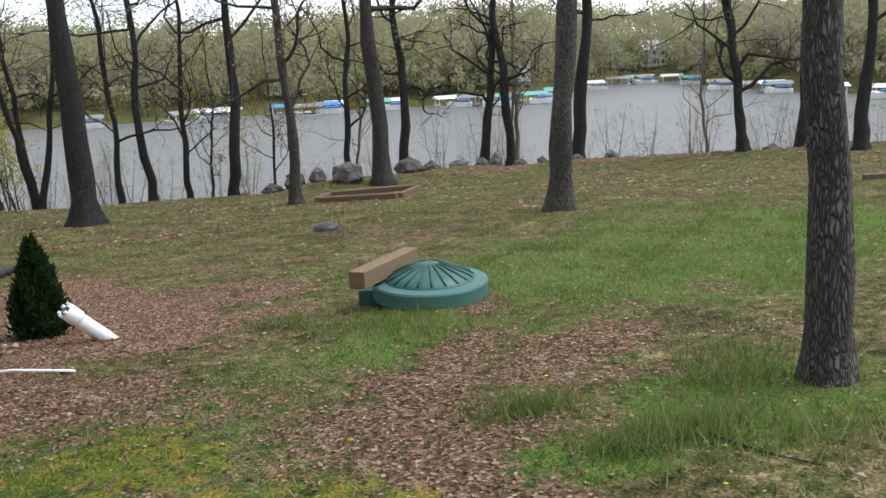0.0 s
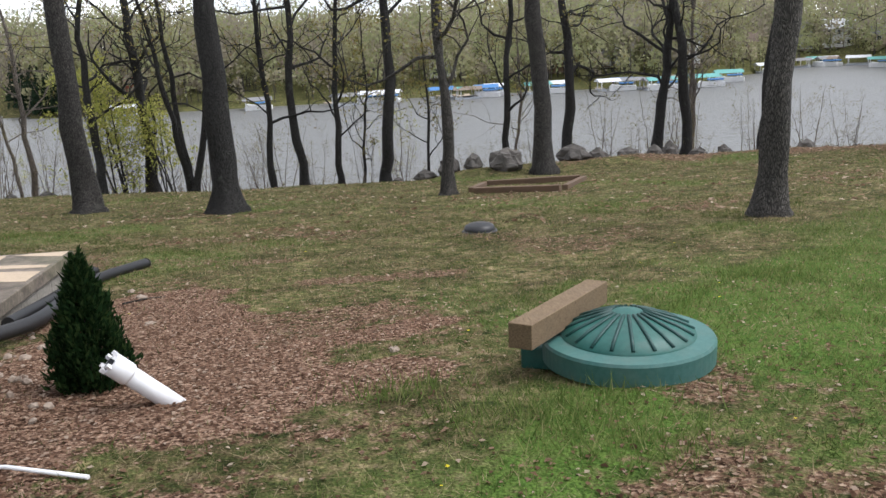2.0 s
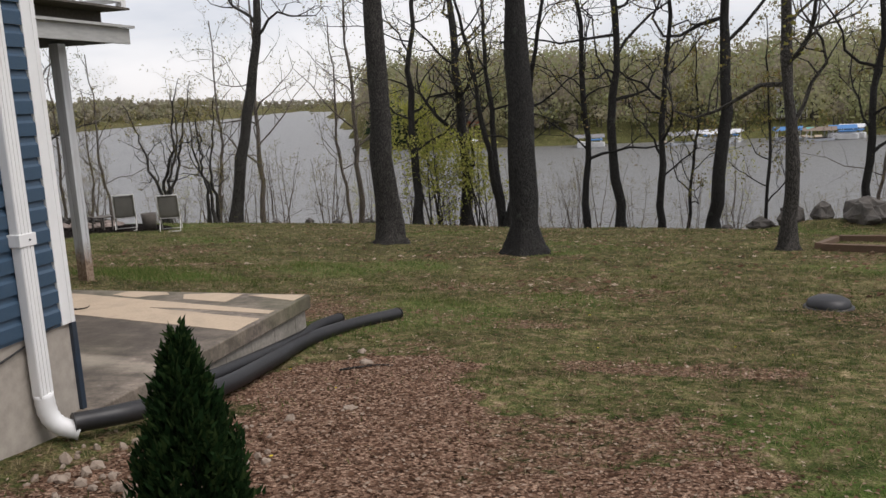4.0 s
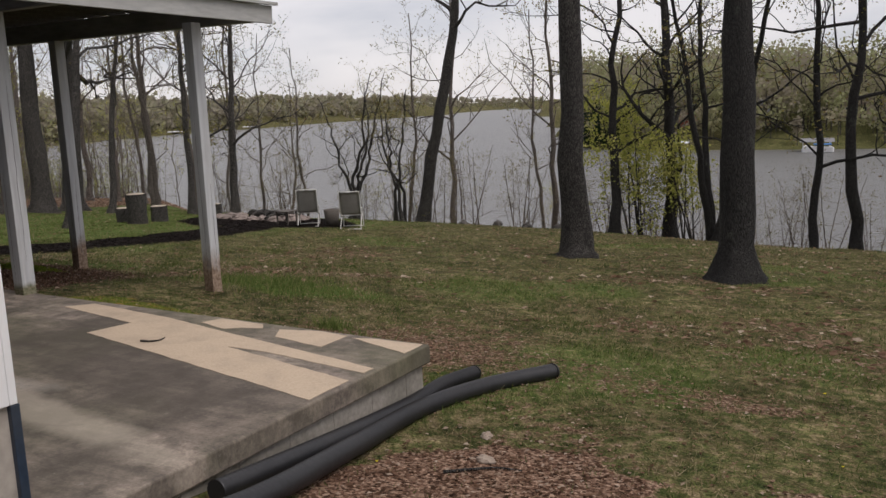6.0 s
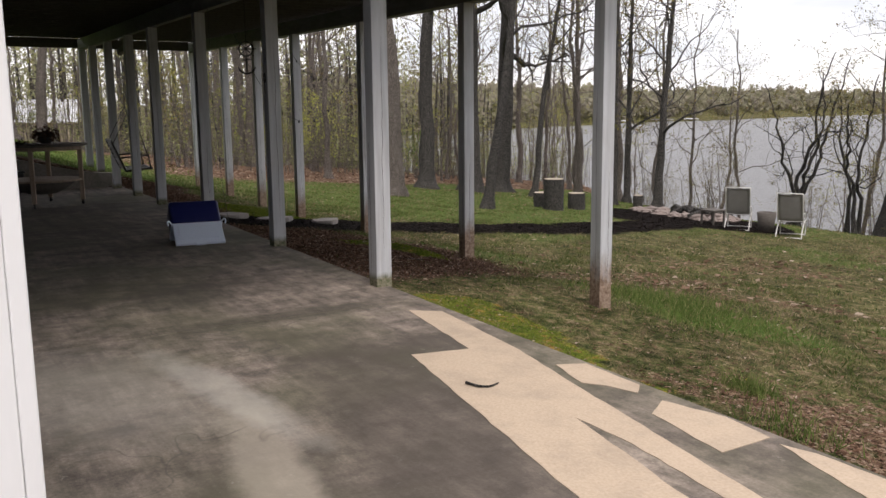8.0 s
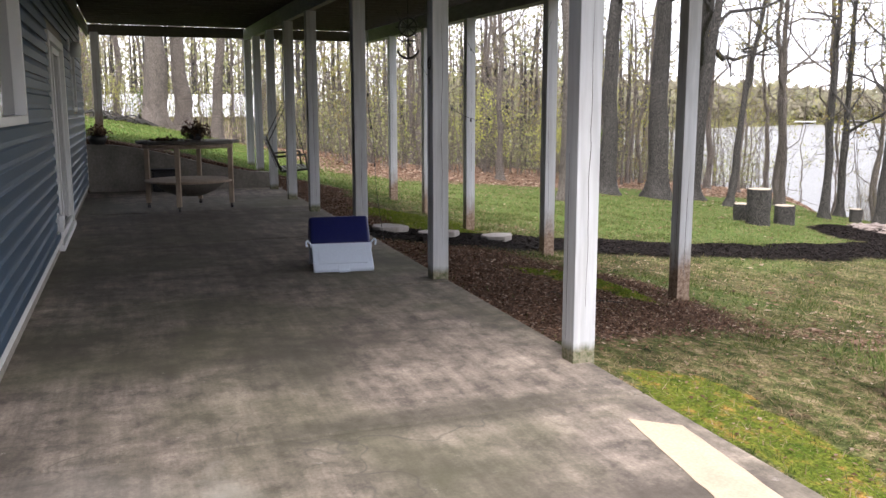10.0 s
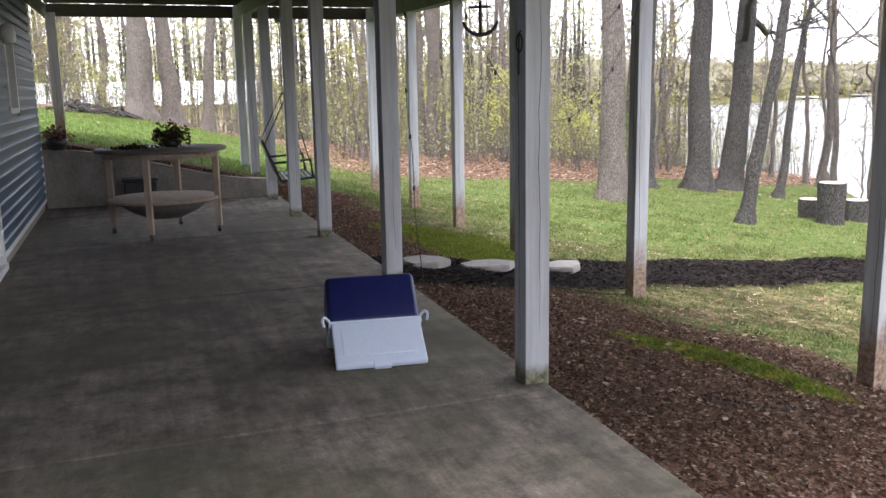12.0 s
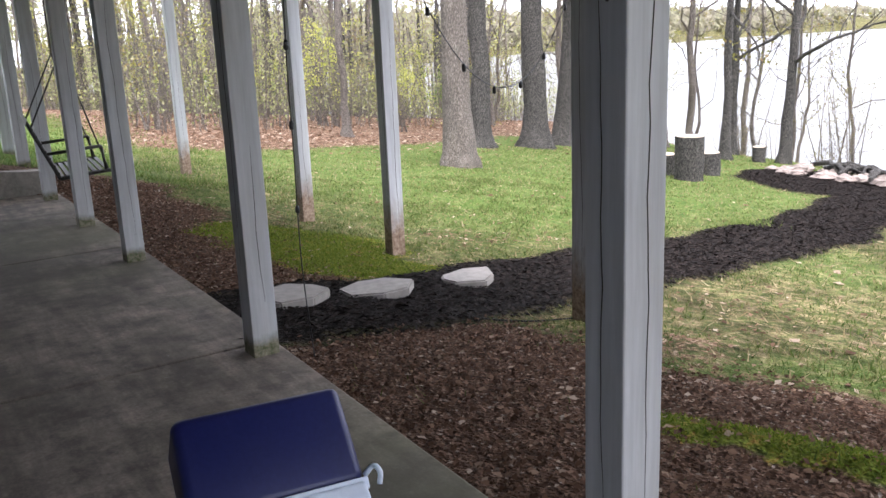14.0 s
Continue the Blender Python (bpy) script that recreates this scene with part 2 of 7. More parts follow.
WHITE_PIPE = surface("white_pvc", (0.75, 0.75, 0.76), (0.82, 0.82, 0.83), 10, (1, 1, 1), 0.4, 0.1, 0.001, 6.0, 0.15, (0.4, 0.36, 0.3))
STONE = surface("field_stone", (0.055, 0.05, 0.046), (0.14, 0.125, 0.11), 6, (1, 1, 1), 0.95, 0.8, 0.03, 1.5, 0.5, (0.05, 0.05, 0.045), own=True, vary=0.6)
FLAG = surface("flagstone", (0.24, 0.22, 0.20), (0.35, 0.32, 0.29), 16, (1, 1, 1), 0.9, 0.4, 0.006, 2.5, 0.3, (0.2, 0.18, 0.15))


# ---- mesh helpers ----
def part(name, bm, material, parent=None, label=""):
    """Links a bmesh, in world metres, as one mesh object under a thing or a part."""
    me = bpy.data.meshes.new(name)
    bm.to_mesh(me)
    bm.free()
    return mesh_part(name, me, material, parent, label)


def mesh_part(name, me, material, parent=None, label=""):
    me.materials.append(material)
    ob = new(name, me)
    if parent is not None:
        ob.parent = parent
        if parent.type == "EMPTY":
            ob.matrix_parent_inverse = Matrix.Translation(-parent.location)
    if label:
        ob["label"] = label
    return ob


def thing(name, at, label, category, group="", kind=""):
    ob = new(name)
    ob.location = at
    ob.empty_display_size = 0.1
    return tagged(ob, label, category, group, kind)


def box(bm, x0, x1, y0, y1, z0, z1, bevel=0.0, m=None):
    made = bmesh.ops.create_cube(bm, size=1.0, matrix=Matrix.Translation(((x0 + x1) / 2, (y0 + y1) / 2, (z0 + z1) / 2)) @ Matrix.Diagonal((x1 - x0, y1 - y0, z1 - z0, 1)))
    vs = made["verts"]
    if m is not None:
        bmesh.ops.transform(bm, matrix=m, verts=vs)
    if bevel:
        es = list({e for v in vs for e in v.link_edges})
        bmesh.ops.bevel(bm, geom=es, offset=bevel, segments=2, affect="EDGES", profile=0.5)
    return bm


def boxed(*a, **k):
    return box(bmesh.new(), *a, **k)


def lathe(profile, sides=24, m=None, bm=None):
    """A turned body from (radius, height) pairs."""
    bm = bm or bmesh.new()
    rings = []
    for r, z in profile:
        rings.append([bm.verts.new((r * math.cos(2 * math.pi * k / sides), r * math.sin(2 * math.pi * k / sides), z)) for k in range(sides)])
    for a, b in zip(rings, rings[1:]):
        for k in range(sides):
            f = bm.faces.new((a[k], a[(k + 1) % sides], b[(k + 1) % sides], b[k]))
            f.smooth = True
    bm.faces.new(list(reversed(rings[0])))
    bm.faces.new(rings[-1])
    if m is not None:
        bmesh.ops.transform(bm, matrix=m, verts=[v for r in rings for v in r])
    return bm


def sweep(points, radius, sides=8, bm=None, ridge=0.0):
    """A round bar along points; radius one number or one a point."""
    bm = bm or bmesh.new()
    pts = [Vector(p) for p in points]
    rad = radius if isinstance(radius, (list, tuple)) else [radius] * len(pts)
    rings = []
    side = None
    for k, p in enumerate(pts):
        d = (pts[min(k + 1, len(pts) - 1)] - pts[max(k - 1, 0)]).normalized()
        if side is None:
            side = d.orthogonal().normalized()
        side = (side - d * side.dot(d)).normalized()
        up = d.cross(side)
        r = rad[k] * (1 + (ridge if k % 2 else 0))
        rings.append([bm.verts.new(p + r * (math.cos(2 * math.pi * j / sides) * side + math.sin(2 * math.pi * j / sides) * up)) for j in range(sides)])
    for a, b in zip(rings, rings[1:]):
        for j in range(sides):
            f = bm.faces.new((a[j], a[(j + 1) % sides], b[(j + 1) % sides], b[j]))
            f.smooth = True
    bm.faces.new(list(reversed(rings[0])))
    bm.faces.new(rings[-1])
    return bm


def curve(points, n):
    """n points on a smooth line through the given ones."""
    p = [np.array(q, float) for q in points]
    p = [2 * p[0] - p[1]] + p + [2 * p[-1] - p[-2]]
    out = []
    for s in np.linspace(0, len(points) - 1, n):
        k = min(int(s), len(points) - 2)
        u = s - k
        a, b, c, d = p[k:k + 4]
        out.append(0.5 * (2 * b + (c - a) * u + (2 * a - 5 * b + 4 * c - d) * u * u + (3 * b - a - 3 * c + d) * u ** 3))
    return [tuple(float(v) for v in q) for q in out]


def rock(rng, sx, sy, sz, at, turn=0.0, rough=0.28):
    bm = bmesh.new()
    bmesh.ops.create_icosphere(bm, subdivisions=3, radius=1.0)
    off = Vector((rng.uniform(0, 90), rng.uniform(0, 90), rng.uniform(0, 90)))
    m = pose(*at, 0, 0, turn)
    for v in bm.verts:
        n = v.co.normalized()
        q = Vector((round(n.x * 1.6) / 1.6, round(n.y * 1.6) / 1.6, round(n.z * 1.6) / 1.6))
        n = n.lerp(q, 0.45) * (1 + rough * noise.noise(n * 1.4 + off) + 0.1 * noise.noise(n * 4 + off))
        v.co = m @ Vector((n.x * sx, n.y * sy, max(n.z, -0.5) * sz))
    return bm


# ---- lie of the land ----
def smooth(a, b, v):
    u = np.clip((np.asarray(v, float) - a) / (b - a), 0, 1)
    return u * u * (3 - 2 * u)


def yard_edge(x):
    x = np.asarray(x, float)
    e = 32.0 + 2.2 * np.exp(-((x + 12) / 6) ** 2) - 0.75 * np.clip(x - 15, 0, 40) + 0.8 * np.clip(-27 - x, 0, 400)
    return np.maximum(e, 8.0)


SHORE_AZ = (-180, -62, -55, -50, -42, -32, -27, -23.6, -21.6, -20.5, -15, -8, 0, 9, 20, 23, 27, 30, 34, 40, 50, 70, 180)
SHORE_R = (330, 330, 420, 520, 690, 1150, 2300, 2500, 420, 192, 178, 172, 170, 172, 170, 185, 230, 242, 195, 168, 160, 150, 150)


def far_shore(x, y):
    r = np.hypot(x, y)
    az = np.degrees(np.arctan2(x, y))
    return r - np.interp(az, SHORE_AZ, SHORE_R), r, az


def wave(x, y, f, k=0.0):
    return np.sin(f * x + 1.3 * k + 0.8 * np.sin(0.7 * f * y + k)) * np.cos(0.9 * f * y - k + 0.6 * np.sin(0.8 * f * x + 2 * k))


PATH_LINE = ((-13.5, 11.95), (-13.8, 13.2), (-14.05, 14.6), (-14.45, 16.6), (-14.7, 18.6), (-15.2, 20.6), (-16.0, 23.0), (-17.2, 25.6), (-17.8, 27.4))


def path_gap(x, y):
    """Distance outside the dark mulch of the path and fire-pit circle; negative inside."""
    x, y = np.asarray(x, float), np.asarray(y, float)
    best = np.full(np.broadcast(x, y).shape, 1e9)
    for (ax, ay), (bx, by) in zip(PATH_LINE, PATH_LINE[1:]):
        dx, dy = bx - ax, by - ay
        u = np.clip(((x - ax) * dx + (y - ay) * dy) / (dx * dx + dy * dy), 0, 1)
        best = np.minimum(best, np.hypot(x - ax - u * dx, y - ay - u * dy) - 0.72)
    best = np.minimum(best, np.hypot((x + 18.0) / 1.15, (y - 27.0)) - 2.5)
    return best + 0.10 * wave(x, y, 2.6, 1.0) + 0.05 * wave(x, y, 7.0, 2.0)


def ground_z(x, y):
    x, y = np.asarray(x, float), np.asarray(y, float)
    yy = np.maximum(y, -10 + 0.2 * y)
    z = 0.75 - 0.103 * yy + 0.018 * np.clip(-x, 0, 45)
    # banked-up ground beyond the retaining wall
    z = z + 0.70 * smooth(15.2, 8.6, y) * smooth(-19.35, -19.6, x) * (1 - 0.5 * smooth(-30, -60, x))
    z = z - 0.06 * np.clip(-38 - x, 0, 60)
    # earth drawn up to the patio's edge
    bank = -0.05 - 0.14 * np.clip(y - 11.9, 0, None) - 0.36 * smooth(-6.8, -2.9, x) * smooth(13.5, 11.9, y)
    z = np.where((x < -2.9) & (x > -19.5) & (y > 11.0), np.maximum(z, bank * smooth(-2.9, -8.5, x) + z * smooth(-8.5, -2.9, x)), z)
    # dug out under the patio and the house
    dug = smooth(-2.95, -3.15, x) * smooth(-19.5, -19.42, x) * smooth(11.82, 11.7, y) * smooth(1.4, 1.7, y)
    z = z + (np.minimum(z, -0.35) - z) * dug
    z = z + 0.03 * wave(x, y, 0.8) + 0.012 * wave(x, y, 2.7, 3.0) + 0.006 * wave(x, y, 7.3, 5.0)
    z = z + 0.035 * smooth(0.15, -0.15, path_gap(x, y))
    # moss cushion on the bare earth
    z = z + 0.07 * smooth(1.1, 0.3, np.hypot(((x + 10.5) * 0.914 + (y - 13.58) * 0.407) / 0.85, ((y - 13.58) * 0.914 - (x + 10.5) * 0.407) / 0.17))
    # rubble berm along the crest
    d = y - yard_edge(x)
    z = z + 0.25 * np.exp(-((d + 1.2) / 1.0) ** 2) * smooth(7, 12, x) + 0.3 * np.exp(-((d + 1.5) / 1.2) ** 2) * smooth(2, 4, x) * smooth(12, 9, x)
    z = z - 0.45 * np.log1p(np.exp(np.clip(d, -20, 60) * 1.2)) / 1.2 * smooth(-3, 1, d)
    z = np.maximum(z, WATER - 3.0)
    s, r, az = far_shore(x, y)
    amp = 12 + 7 * smooth(300, 1200, r - s) + 3 * wave(x, y, 0.021) + 2 * wave(x, y, 0.05, 2.0)
    hill = WATER - 3.0 + np.where(s > -12, (s + 12) * 0.25, 0)
    hill = np.where(s > 0, WATER + 0.4 + amp * (1 - np.exp(-np.clip(s, 0, None) / 55)), hill)
    return np.where(r > 90, np.maximum(z, hill), z)


def gz(x, y):
    return float(ground_z(x, y))


def steps(lo, hi, fine, far, grow):
    """Grid lines: even between lo and hi, widening out to far on both sides."""
    mid = list(np.arange(lo, hi + 1e-6, fine))
    left, right, d = [lo], [hi], fine
    while right[-1] < far:
        d *= grow
        right.append(right[-1] + d)
        left.append(left[-1] - d)
    return np.array(left[:0:-1] + mid + right[1:])


def set_values(me, name, values):
    a = me.attributes.new(name, "FLOAT", "POINT")
    a.data.foreach_set("value", np.asarray(values, np.float32).ravel())


def grid_mesh(name, xs, ys, zs):
    nx, ny = len(xs), len(ys)
    X, Y = np.meshgrid(xs, ys)
    co = np.stack([X, Y, zs], -1).reshape(-1, 3)
    i = np.arange(nx * ny).reshape(ny, nx)
    faces = np.stack([i[:-1, :-1], i[:-1, 1:], i[1:, 1:], i[1:, :-1]], -1).reshape(-1, 4)
    return raw_mesh(name, co, faces, True)


def raw_mesh(name, co, faces, shade=False):
    """A mesh from arrays of corners and of equal-sided faces."""
    me = bpy.data.meshes.new(name)
    co, faces = np.asarray(co, np.float32), np.asarray(faces, np.int32)
    k = faces.shape[1]
    me.vertices.add(len(co))
    me.vertices.foreach_set("co", co.ravel())
    me.loops.add(faces.size)
    me.loops.foreach_set("vertex_index", faces.ravel())
    me.polygons.add(len(faces))
    me.polygons.foreach_set("loop_start", np.arange(len(faces), dtype=np.int32) * k)
    me.polygons.foreach_set("loop_total", np.full(len(faces), k, np.int32))
    if shade:
        me.polygons.foreach_set("use_smooth", np.ones(len(faces), bool))
    me.update(calc_edges=True)
    return me


def blob(x, y, cx, cy, rx, ry, turn=0.0, ragged=0.35):
    c, s = math.cos(radians(turn)), math.sin(radians(turn))
    u, v = ((x - cx) * c + (y - cy) * s) / rx, (-(x - cx) * s + (y - cy) * c) / ry
    return smooth(1.25, 0.75, np.hypot(u, v) + ragged * (wave(x, y, 3.1, cx) * 0.6 + wave(x, y, 8.0, cy) * 0.4))


def cover(x, y):
    """How much of each ground cover lies at a place: leaf litter, bare earth, mulch, moss, lush grass, bark chips."""
    x, y = np.asarray(x, float), np.asarray(y, float)
    mulch = smooth(0.06, -0.06, path_gap(x, y))
    chips = np.maximum.reduce([blob(x, y, -1.3, 8.0, 1.2, 1.9, 10), blob(x, y, -0.2, 7.4, 0.9, 0.5), blob(x, y, -1.7, 10.2, 0.9, 1.1), blob(x, y, 0.35, 8.7, 0.6, 0.3, 10), blob(x, y, -2.3, 6.6, 1.0, 1.4), 0.6 * blob(x, y, -1.3, 5.4, 1.2, 0.6, 15)])
    litter = np.maximum.reduce([blob(x, y, 0.7, 3.6, 1.2, 1.2, 40), blob(x, y, 2.6, 6.7, 1.1, 0.5), blob(x, y, 2.3, 5.0, 1.0, 0.4, 30), blob(x, y, -0.4, 9.3, 1.4, 0.6), blob(x, y, -1.4, 13.0, 0.8, 0.4), blob(x, y, -3.6, 13.2, 1.8, 0.5), blob(x, y, 1.2, 5.2, 0.8, 0.6, 70), blob(x, y, -0.7, 4.9, 1.3, 0.7, 10), blob(x, y, 0.2, 2.7, 0.9, 0.5), blob(x, y, 3.4, 6.2, 0.9, 0.35, 10), blob(x, y, 0.4, 11.2, 0.9, 0.35)])
    litter = np.maximum(litter, 0.75 * smooth(0.2, 0.7, wave(x, y, 0.9, 4.0) + 0.6 * wave(x, y, 2.3, 1.0)) * smooth(30, 20, y))
    d = y - yard_edge(x)
    litter = np.maximum(litter, smooth(-3.0, -1.8, d + 0.6 * wave(x, y, 1.4)) * smooth(4, 8, x))
    litter = np.maximum(litter, smooth(-1.0, 0.8, d))
    woods = smooth(0, 2.0, -26.0 - x - 0.28 * (y - 20) + 1.2 * wave(x, y, 0.5)) * smooth(13.5, 15.5, y)
    woods = np.maximum(woods, smooth(-33, -36, x + 1.0 * wave(x, y, 0.5)))
    litter = np.maximum(litter, woods)
    earth = smooth(14.6, 13.7, y + 0.35 * wave(x, y, 1.9) - 0.25 * np.clip(x + 11.5, -3, 2)) * smooth(11.5, 11.9, y) * smooth(-7.6, -8.6, x + 0.4 * (y - 12)) * smooth(-21, -20, x)
    earth = np.maximum(earth, smooth(-0.55, -0.3, -np.abs(x + 19.8)) * smooth(14, 12.5, y) * smooth(8, 9, y))
    moss = np.maximum.reduce([blob(x, y, -16.1, 13.7, 1.2, 0.7, 20), blob(x, y, -15.1, 13.8, 1.1, 0.55, 25), blob(x, y, -10.5, 13.58, 0.85, 0.17, 24, 0.4), 0.6 * blob(x, y, -0.2, 3.0, 0.8, 0.5, 20, 0.6), blob(x, y, -6.6, 12.5, 1.2, 0.35, 0, 0.6), 0.6 * blob(x, y, -0.5, 4.0, 0.6, 0.5, 0, 0.6)])
    lush = np.maximum.reduce([blob(x, y, 5.5, 8.5, 4.0, 2.4, 20), blob(x, y, -6.9, 14.9, 1.3, 0.45, 10), blob(x, y, 2.6, 3.6, 0.8, 0.6), blob(x, y, 1.6, 3.2, 0.4, 0.3), blob(x, y, 1.3, 6.1, 0.9, 0.4, 60), 0.7 * smooth(-13.5, -17.5, x) * smooth(13, 17, y), smooth(-19.6, -20.5, x) * smooth(16, 12, y)])
    lush = np.maximum(lush, 0.45 * smooth(0.4, 0.95, wave(x, y, 0.7, 2.0) + 0.5 * wave(x, y, 1.9, 7.0)))
    near = smooth(105, 85, np.hypot(x, y))
    litter, lush = litter * near, np.maximum(lush * near, 0.12 * (1 - near))
    moss = moss * (1 - mulch)
    earth = earth * (1 - mulch) * (1 - 0.85 * moss)
    lush = lush * (1 - mulch) * (1 - earth) * (1 - 0.8 * chips) * (1 - woods)
    litter = np.where(woods > 0.3, litter, 0.62 * litter) * (1 - mulch) * (1 - lush * 0.6)
    return litter, earth, mulch, moss, lush, chips * (1 - mulch)


def ground_material():
    m, t, b = nodes_for("yard_ground", 0.95)
    b.inputs["Specular IOR Level"].default_value = 0.05
    v = position(t)

    def value(name):
        a = t.nodes.new("ShaderNodeAttribute")
        a.attribute_name = name
        return a.outputs["Fac"]

    fine, mid, big = noise_of(t, v, 55, 4), noise_of(t, v, 9, 6, 0.7), noise_of(t, v, 1.3, 5)
    grass = ramp(t, mid, (0.32, (0.026, 0.034, 0.012)), (0.45, (0.078, 0.088, 0.03)), (0.55, (0.15, 0.125, 0.06)), (0.68, (0.26, 0.2, 0.125)))
    grass = blend(t, 0.8, grass, ramp(t, big, (0.34, 0.55), (0.66, 1.35)), "MULTIPLY")
    clump = noise_of(t, v, 3.6, 9, 0.78)
    grass = blend(t, 0.9, grass, ramp(t, clump, (0.38, 0.5), (0.5, 0.95), (0.62, 1.5)), "MULTIPLY")
    lush = ramp(t, mid, (0.3, (0.05, 0.10, 0.02)), (0.5, (0.09, 0.15, 0.03)), (0.7, (0.15, 0.17, 0.06)))

    def speckle(scale, *stops):
        vor = t.nodes.new("ShaderNodeTexVoronoi")
        vor.inputs["Scale"].default_value = scale
        link(t, v, vor.inputs["Vector"])
        sep = t.nodes.new("ShaderNodeSeparateColor")
        link(t, vor.outputs["Color"], sep.inputs[0])
        return ramp(t, sep.outputs[0], *stops), vor.outputs["Distance"]

    litter, edge = speckle(46, (0.0, (0.05, 0.03, 0.02)), (0.4, (0.135, 0.08, 0.052)), (0.75, (0.225, 0.145, 0.095)), (1.0, (0.34, 0.25, 0.18)))
    chips, edge2 = speckle(52, (0.0, (0.05, 0.028, 0.018)), (0.5, (0.17, 0.098, 0.066)), (1.0, (0.38, 0.26, 0.185)))
    earth, edge3 = speckle(44, (0.0, (0.05, 0.03, 0.02)), (0.6, (0.12, 0.072, 0.048)), (0.92, (0.19, 0.12, 0.085)), (1.0, (0.3, 0.26, 0.22)))
    earth = blend(t, 0.6, earth, ramp(t, mid, (0.3, 0.6), (0.7, 1.2)), "MULTIPLY")
    mulch, edge4 = speckle(40, (0.0, (0.006, 0.0045, 0.004)), (0.7, (0.018, 0.013, 0.012)), (1.0, (0.05, 0.04, 0.036)))
    moss = ramp(t, mid, (0.3, (0.05, 0.09, 0.01)), (0.54, (0.14, 0.16, 0.025)), (0.66, (0.30, 0.18, 0.05)))
    col = blend(t, value("lush"), grass, lush)

    def ragged(fac, soft=0.75):
        s = t.nodes.new("ShaderNodeMath")
        s.operation = "ADD"
        link(t, fac, s.inputs[0])
        k = t.nodes.new("ShaderNodeMath")
        k.operation, k.inputs[1].default_value = "MULTIPLY_ADD", soft * 2
        k.inputs[2].default_value = -soft
        link(t, mid, k.inputs[0])
        link(t, k.outputs[0], s.inputs[1])
        return ramp(t, s.outputs[0], (0.38, 0.0), (0.6, 1.0))

    for fac, over in ((ragged(value("litter")), litter), (ragged(value("earth")), earth), (ragged(value("chips")), chips), (ragged(value("moss")), moss), (value("mulch"), mulch)):
        col = blend(t, fac, col, over)
    # fine grain, its dark end deepened to paint shade between leaves and blades
    col = blend(t, 0.8, col, ramp(t, fine, (0.32, 0.35), (0.68, 1.5)), "MULTIPLY")
    link(t, col, b.inputs["Base Color"])
    add = t.nodes.new("ShaderNodeMath")
    add.operation = "ADD"
    link(t, fine, add.inputs[0])
    link(t, edge, add.inputs[1])
    bump(t, b, add.outputs[0], 0.7, 0.03)
    return m


GROUND = ground_material()
gx, gy = steps(-22.0, 7.0, 0.17, 2900, 1.07), steps(1.5, 31.0, 0.17, 2900, 1.07)
GX, GY = np.meshgrid(gx, gy)
ground_me = grid_mesh("ground", gx, gy, ground_z(GX, GY))
for key, values in zip(("litter", "earth", "mulch", "moss", "lush", "chips"), cover(GX, GY)):
    set_values(ground_me, key, values)
ground = tagged(mesh_part("ground", ground_me, GROUND), "sloping spring lawn with leaf litter, bare earth and mulch", "ground", kind="structure")


def water_material():
    m, t, b = nodes_for("lake_water", 0.36)
    b.inputs["Base Color"].default_value = (0.14, 0.14, 0.135, 1)
    b.inputs["IOR"].default_value = 1.33
    v = position(t, (0.6, 1.6, 1))
    h = noise_of(t, v, 1.1, 4, 0.6)
    bump(t, b, h, 1.0, 0.25)
    return m


WATER_MAT = water_material()
ws = steps(-100, 100, 50, 2900, 1.5)
WX, WY = np.meshgrid(ws, ws)
water = tagged(mesh_part("water", grid_mesh("water", ws, ws, np.full(WX.shape, WATER)), WATER_MAT), "wide grey lake with light ripples under cloud", "lake", kind="structure")


# ---- patio ----
HX, HY = -2.98, 8.78           # the house's corner
SLAB_E, SLAB_N, SLAB_W = -2.88, 11.795, -19.45
patio = thing("patio", (-11, 10.2, 0), "stained grey concrete patio slab along the house", "patio", kind="structure")
joints = (SLAB_E, -6.9, -9.95, -12.9, -15.9, SLAB_W)


def flared(bm):
    """The patio's outer edge runs slightly away from the house towards the west."""
    for v in bm.verts:
        if v.co.y > SLAB_N - 0.5:
            v.co.y += min(0.29, 0.026 * (SLAB_E - v.co.x))
    return bm


for a, b in zip(joints, joints[1:]):
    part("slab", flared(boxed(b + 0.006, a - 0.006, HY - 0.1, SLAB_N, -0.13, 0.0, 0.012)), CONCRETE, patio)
part("joint_filler", flared(boxed(SLAB_W + 0.05, SLAB_E - 0.05, HY - 0.05, SLAB_N - 0.05, -0.5, -0.012)), CONCRETE_EDGE, patio)
for k in range(8):
    y0 = HY - 0.05 + k * 0.4
    part("concrete_block", boxed(SLAB_E - 0.25, SLAB_E - 0.045, y0, min(y0 + 0.39, SLAB_N - 0.05), -0.34, -0.135, 0.006), CONCRETE_EDGE, patio)
    part("concrete_block", boxed(SLAB_E - 0.25, SLAB_E - 0.04, y0 - 0.2 if k else y0, min(y0 + 0.19, SLAB_N - 0.05), -0.56, -0.345, 0.006), CONCRETE_EDGE, patio)
for k in range(12):
    x0 = SLAB_E - 0.06 - k * 0.4
    part("concrete_block", flared(boxed(x0 - 0.39, x0, SLAB_N - 0.25, SLAB_N - 0.045, -0.34, -0.135, 0.006)), CONCRETE_EDGE, patio)


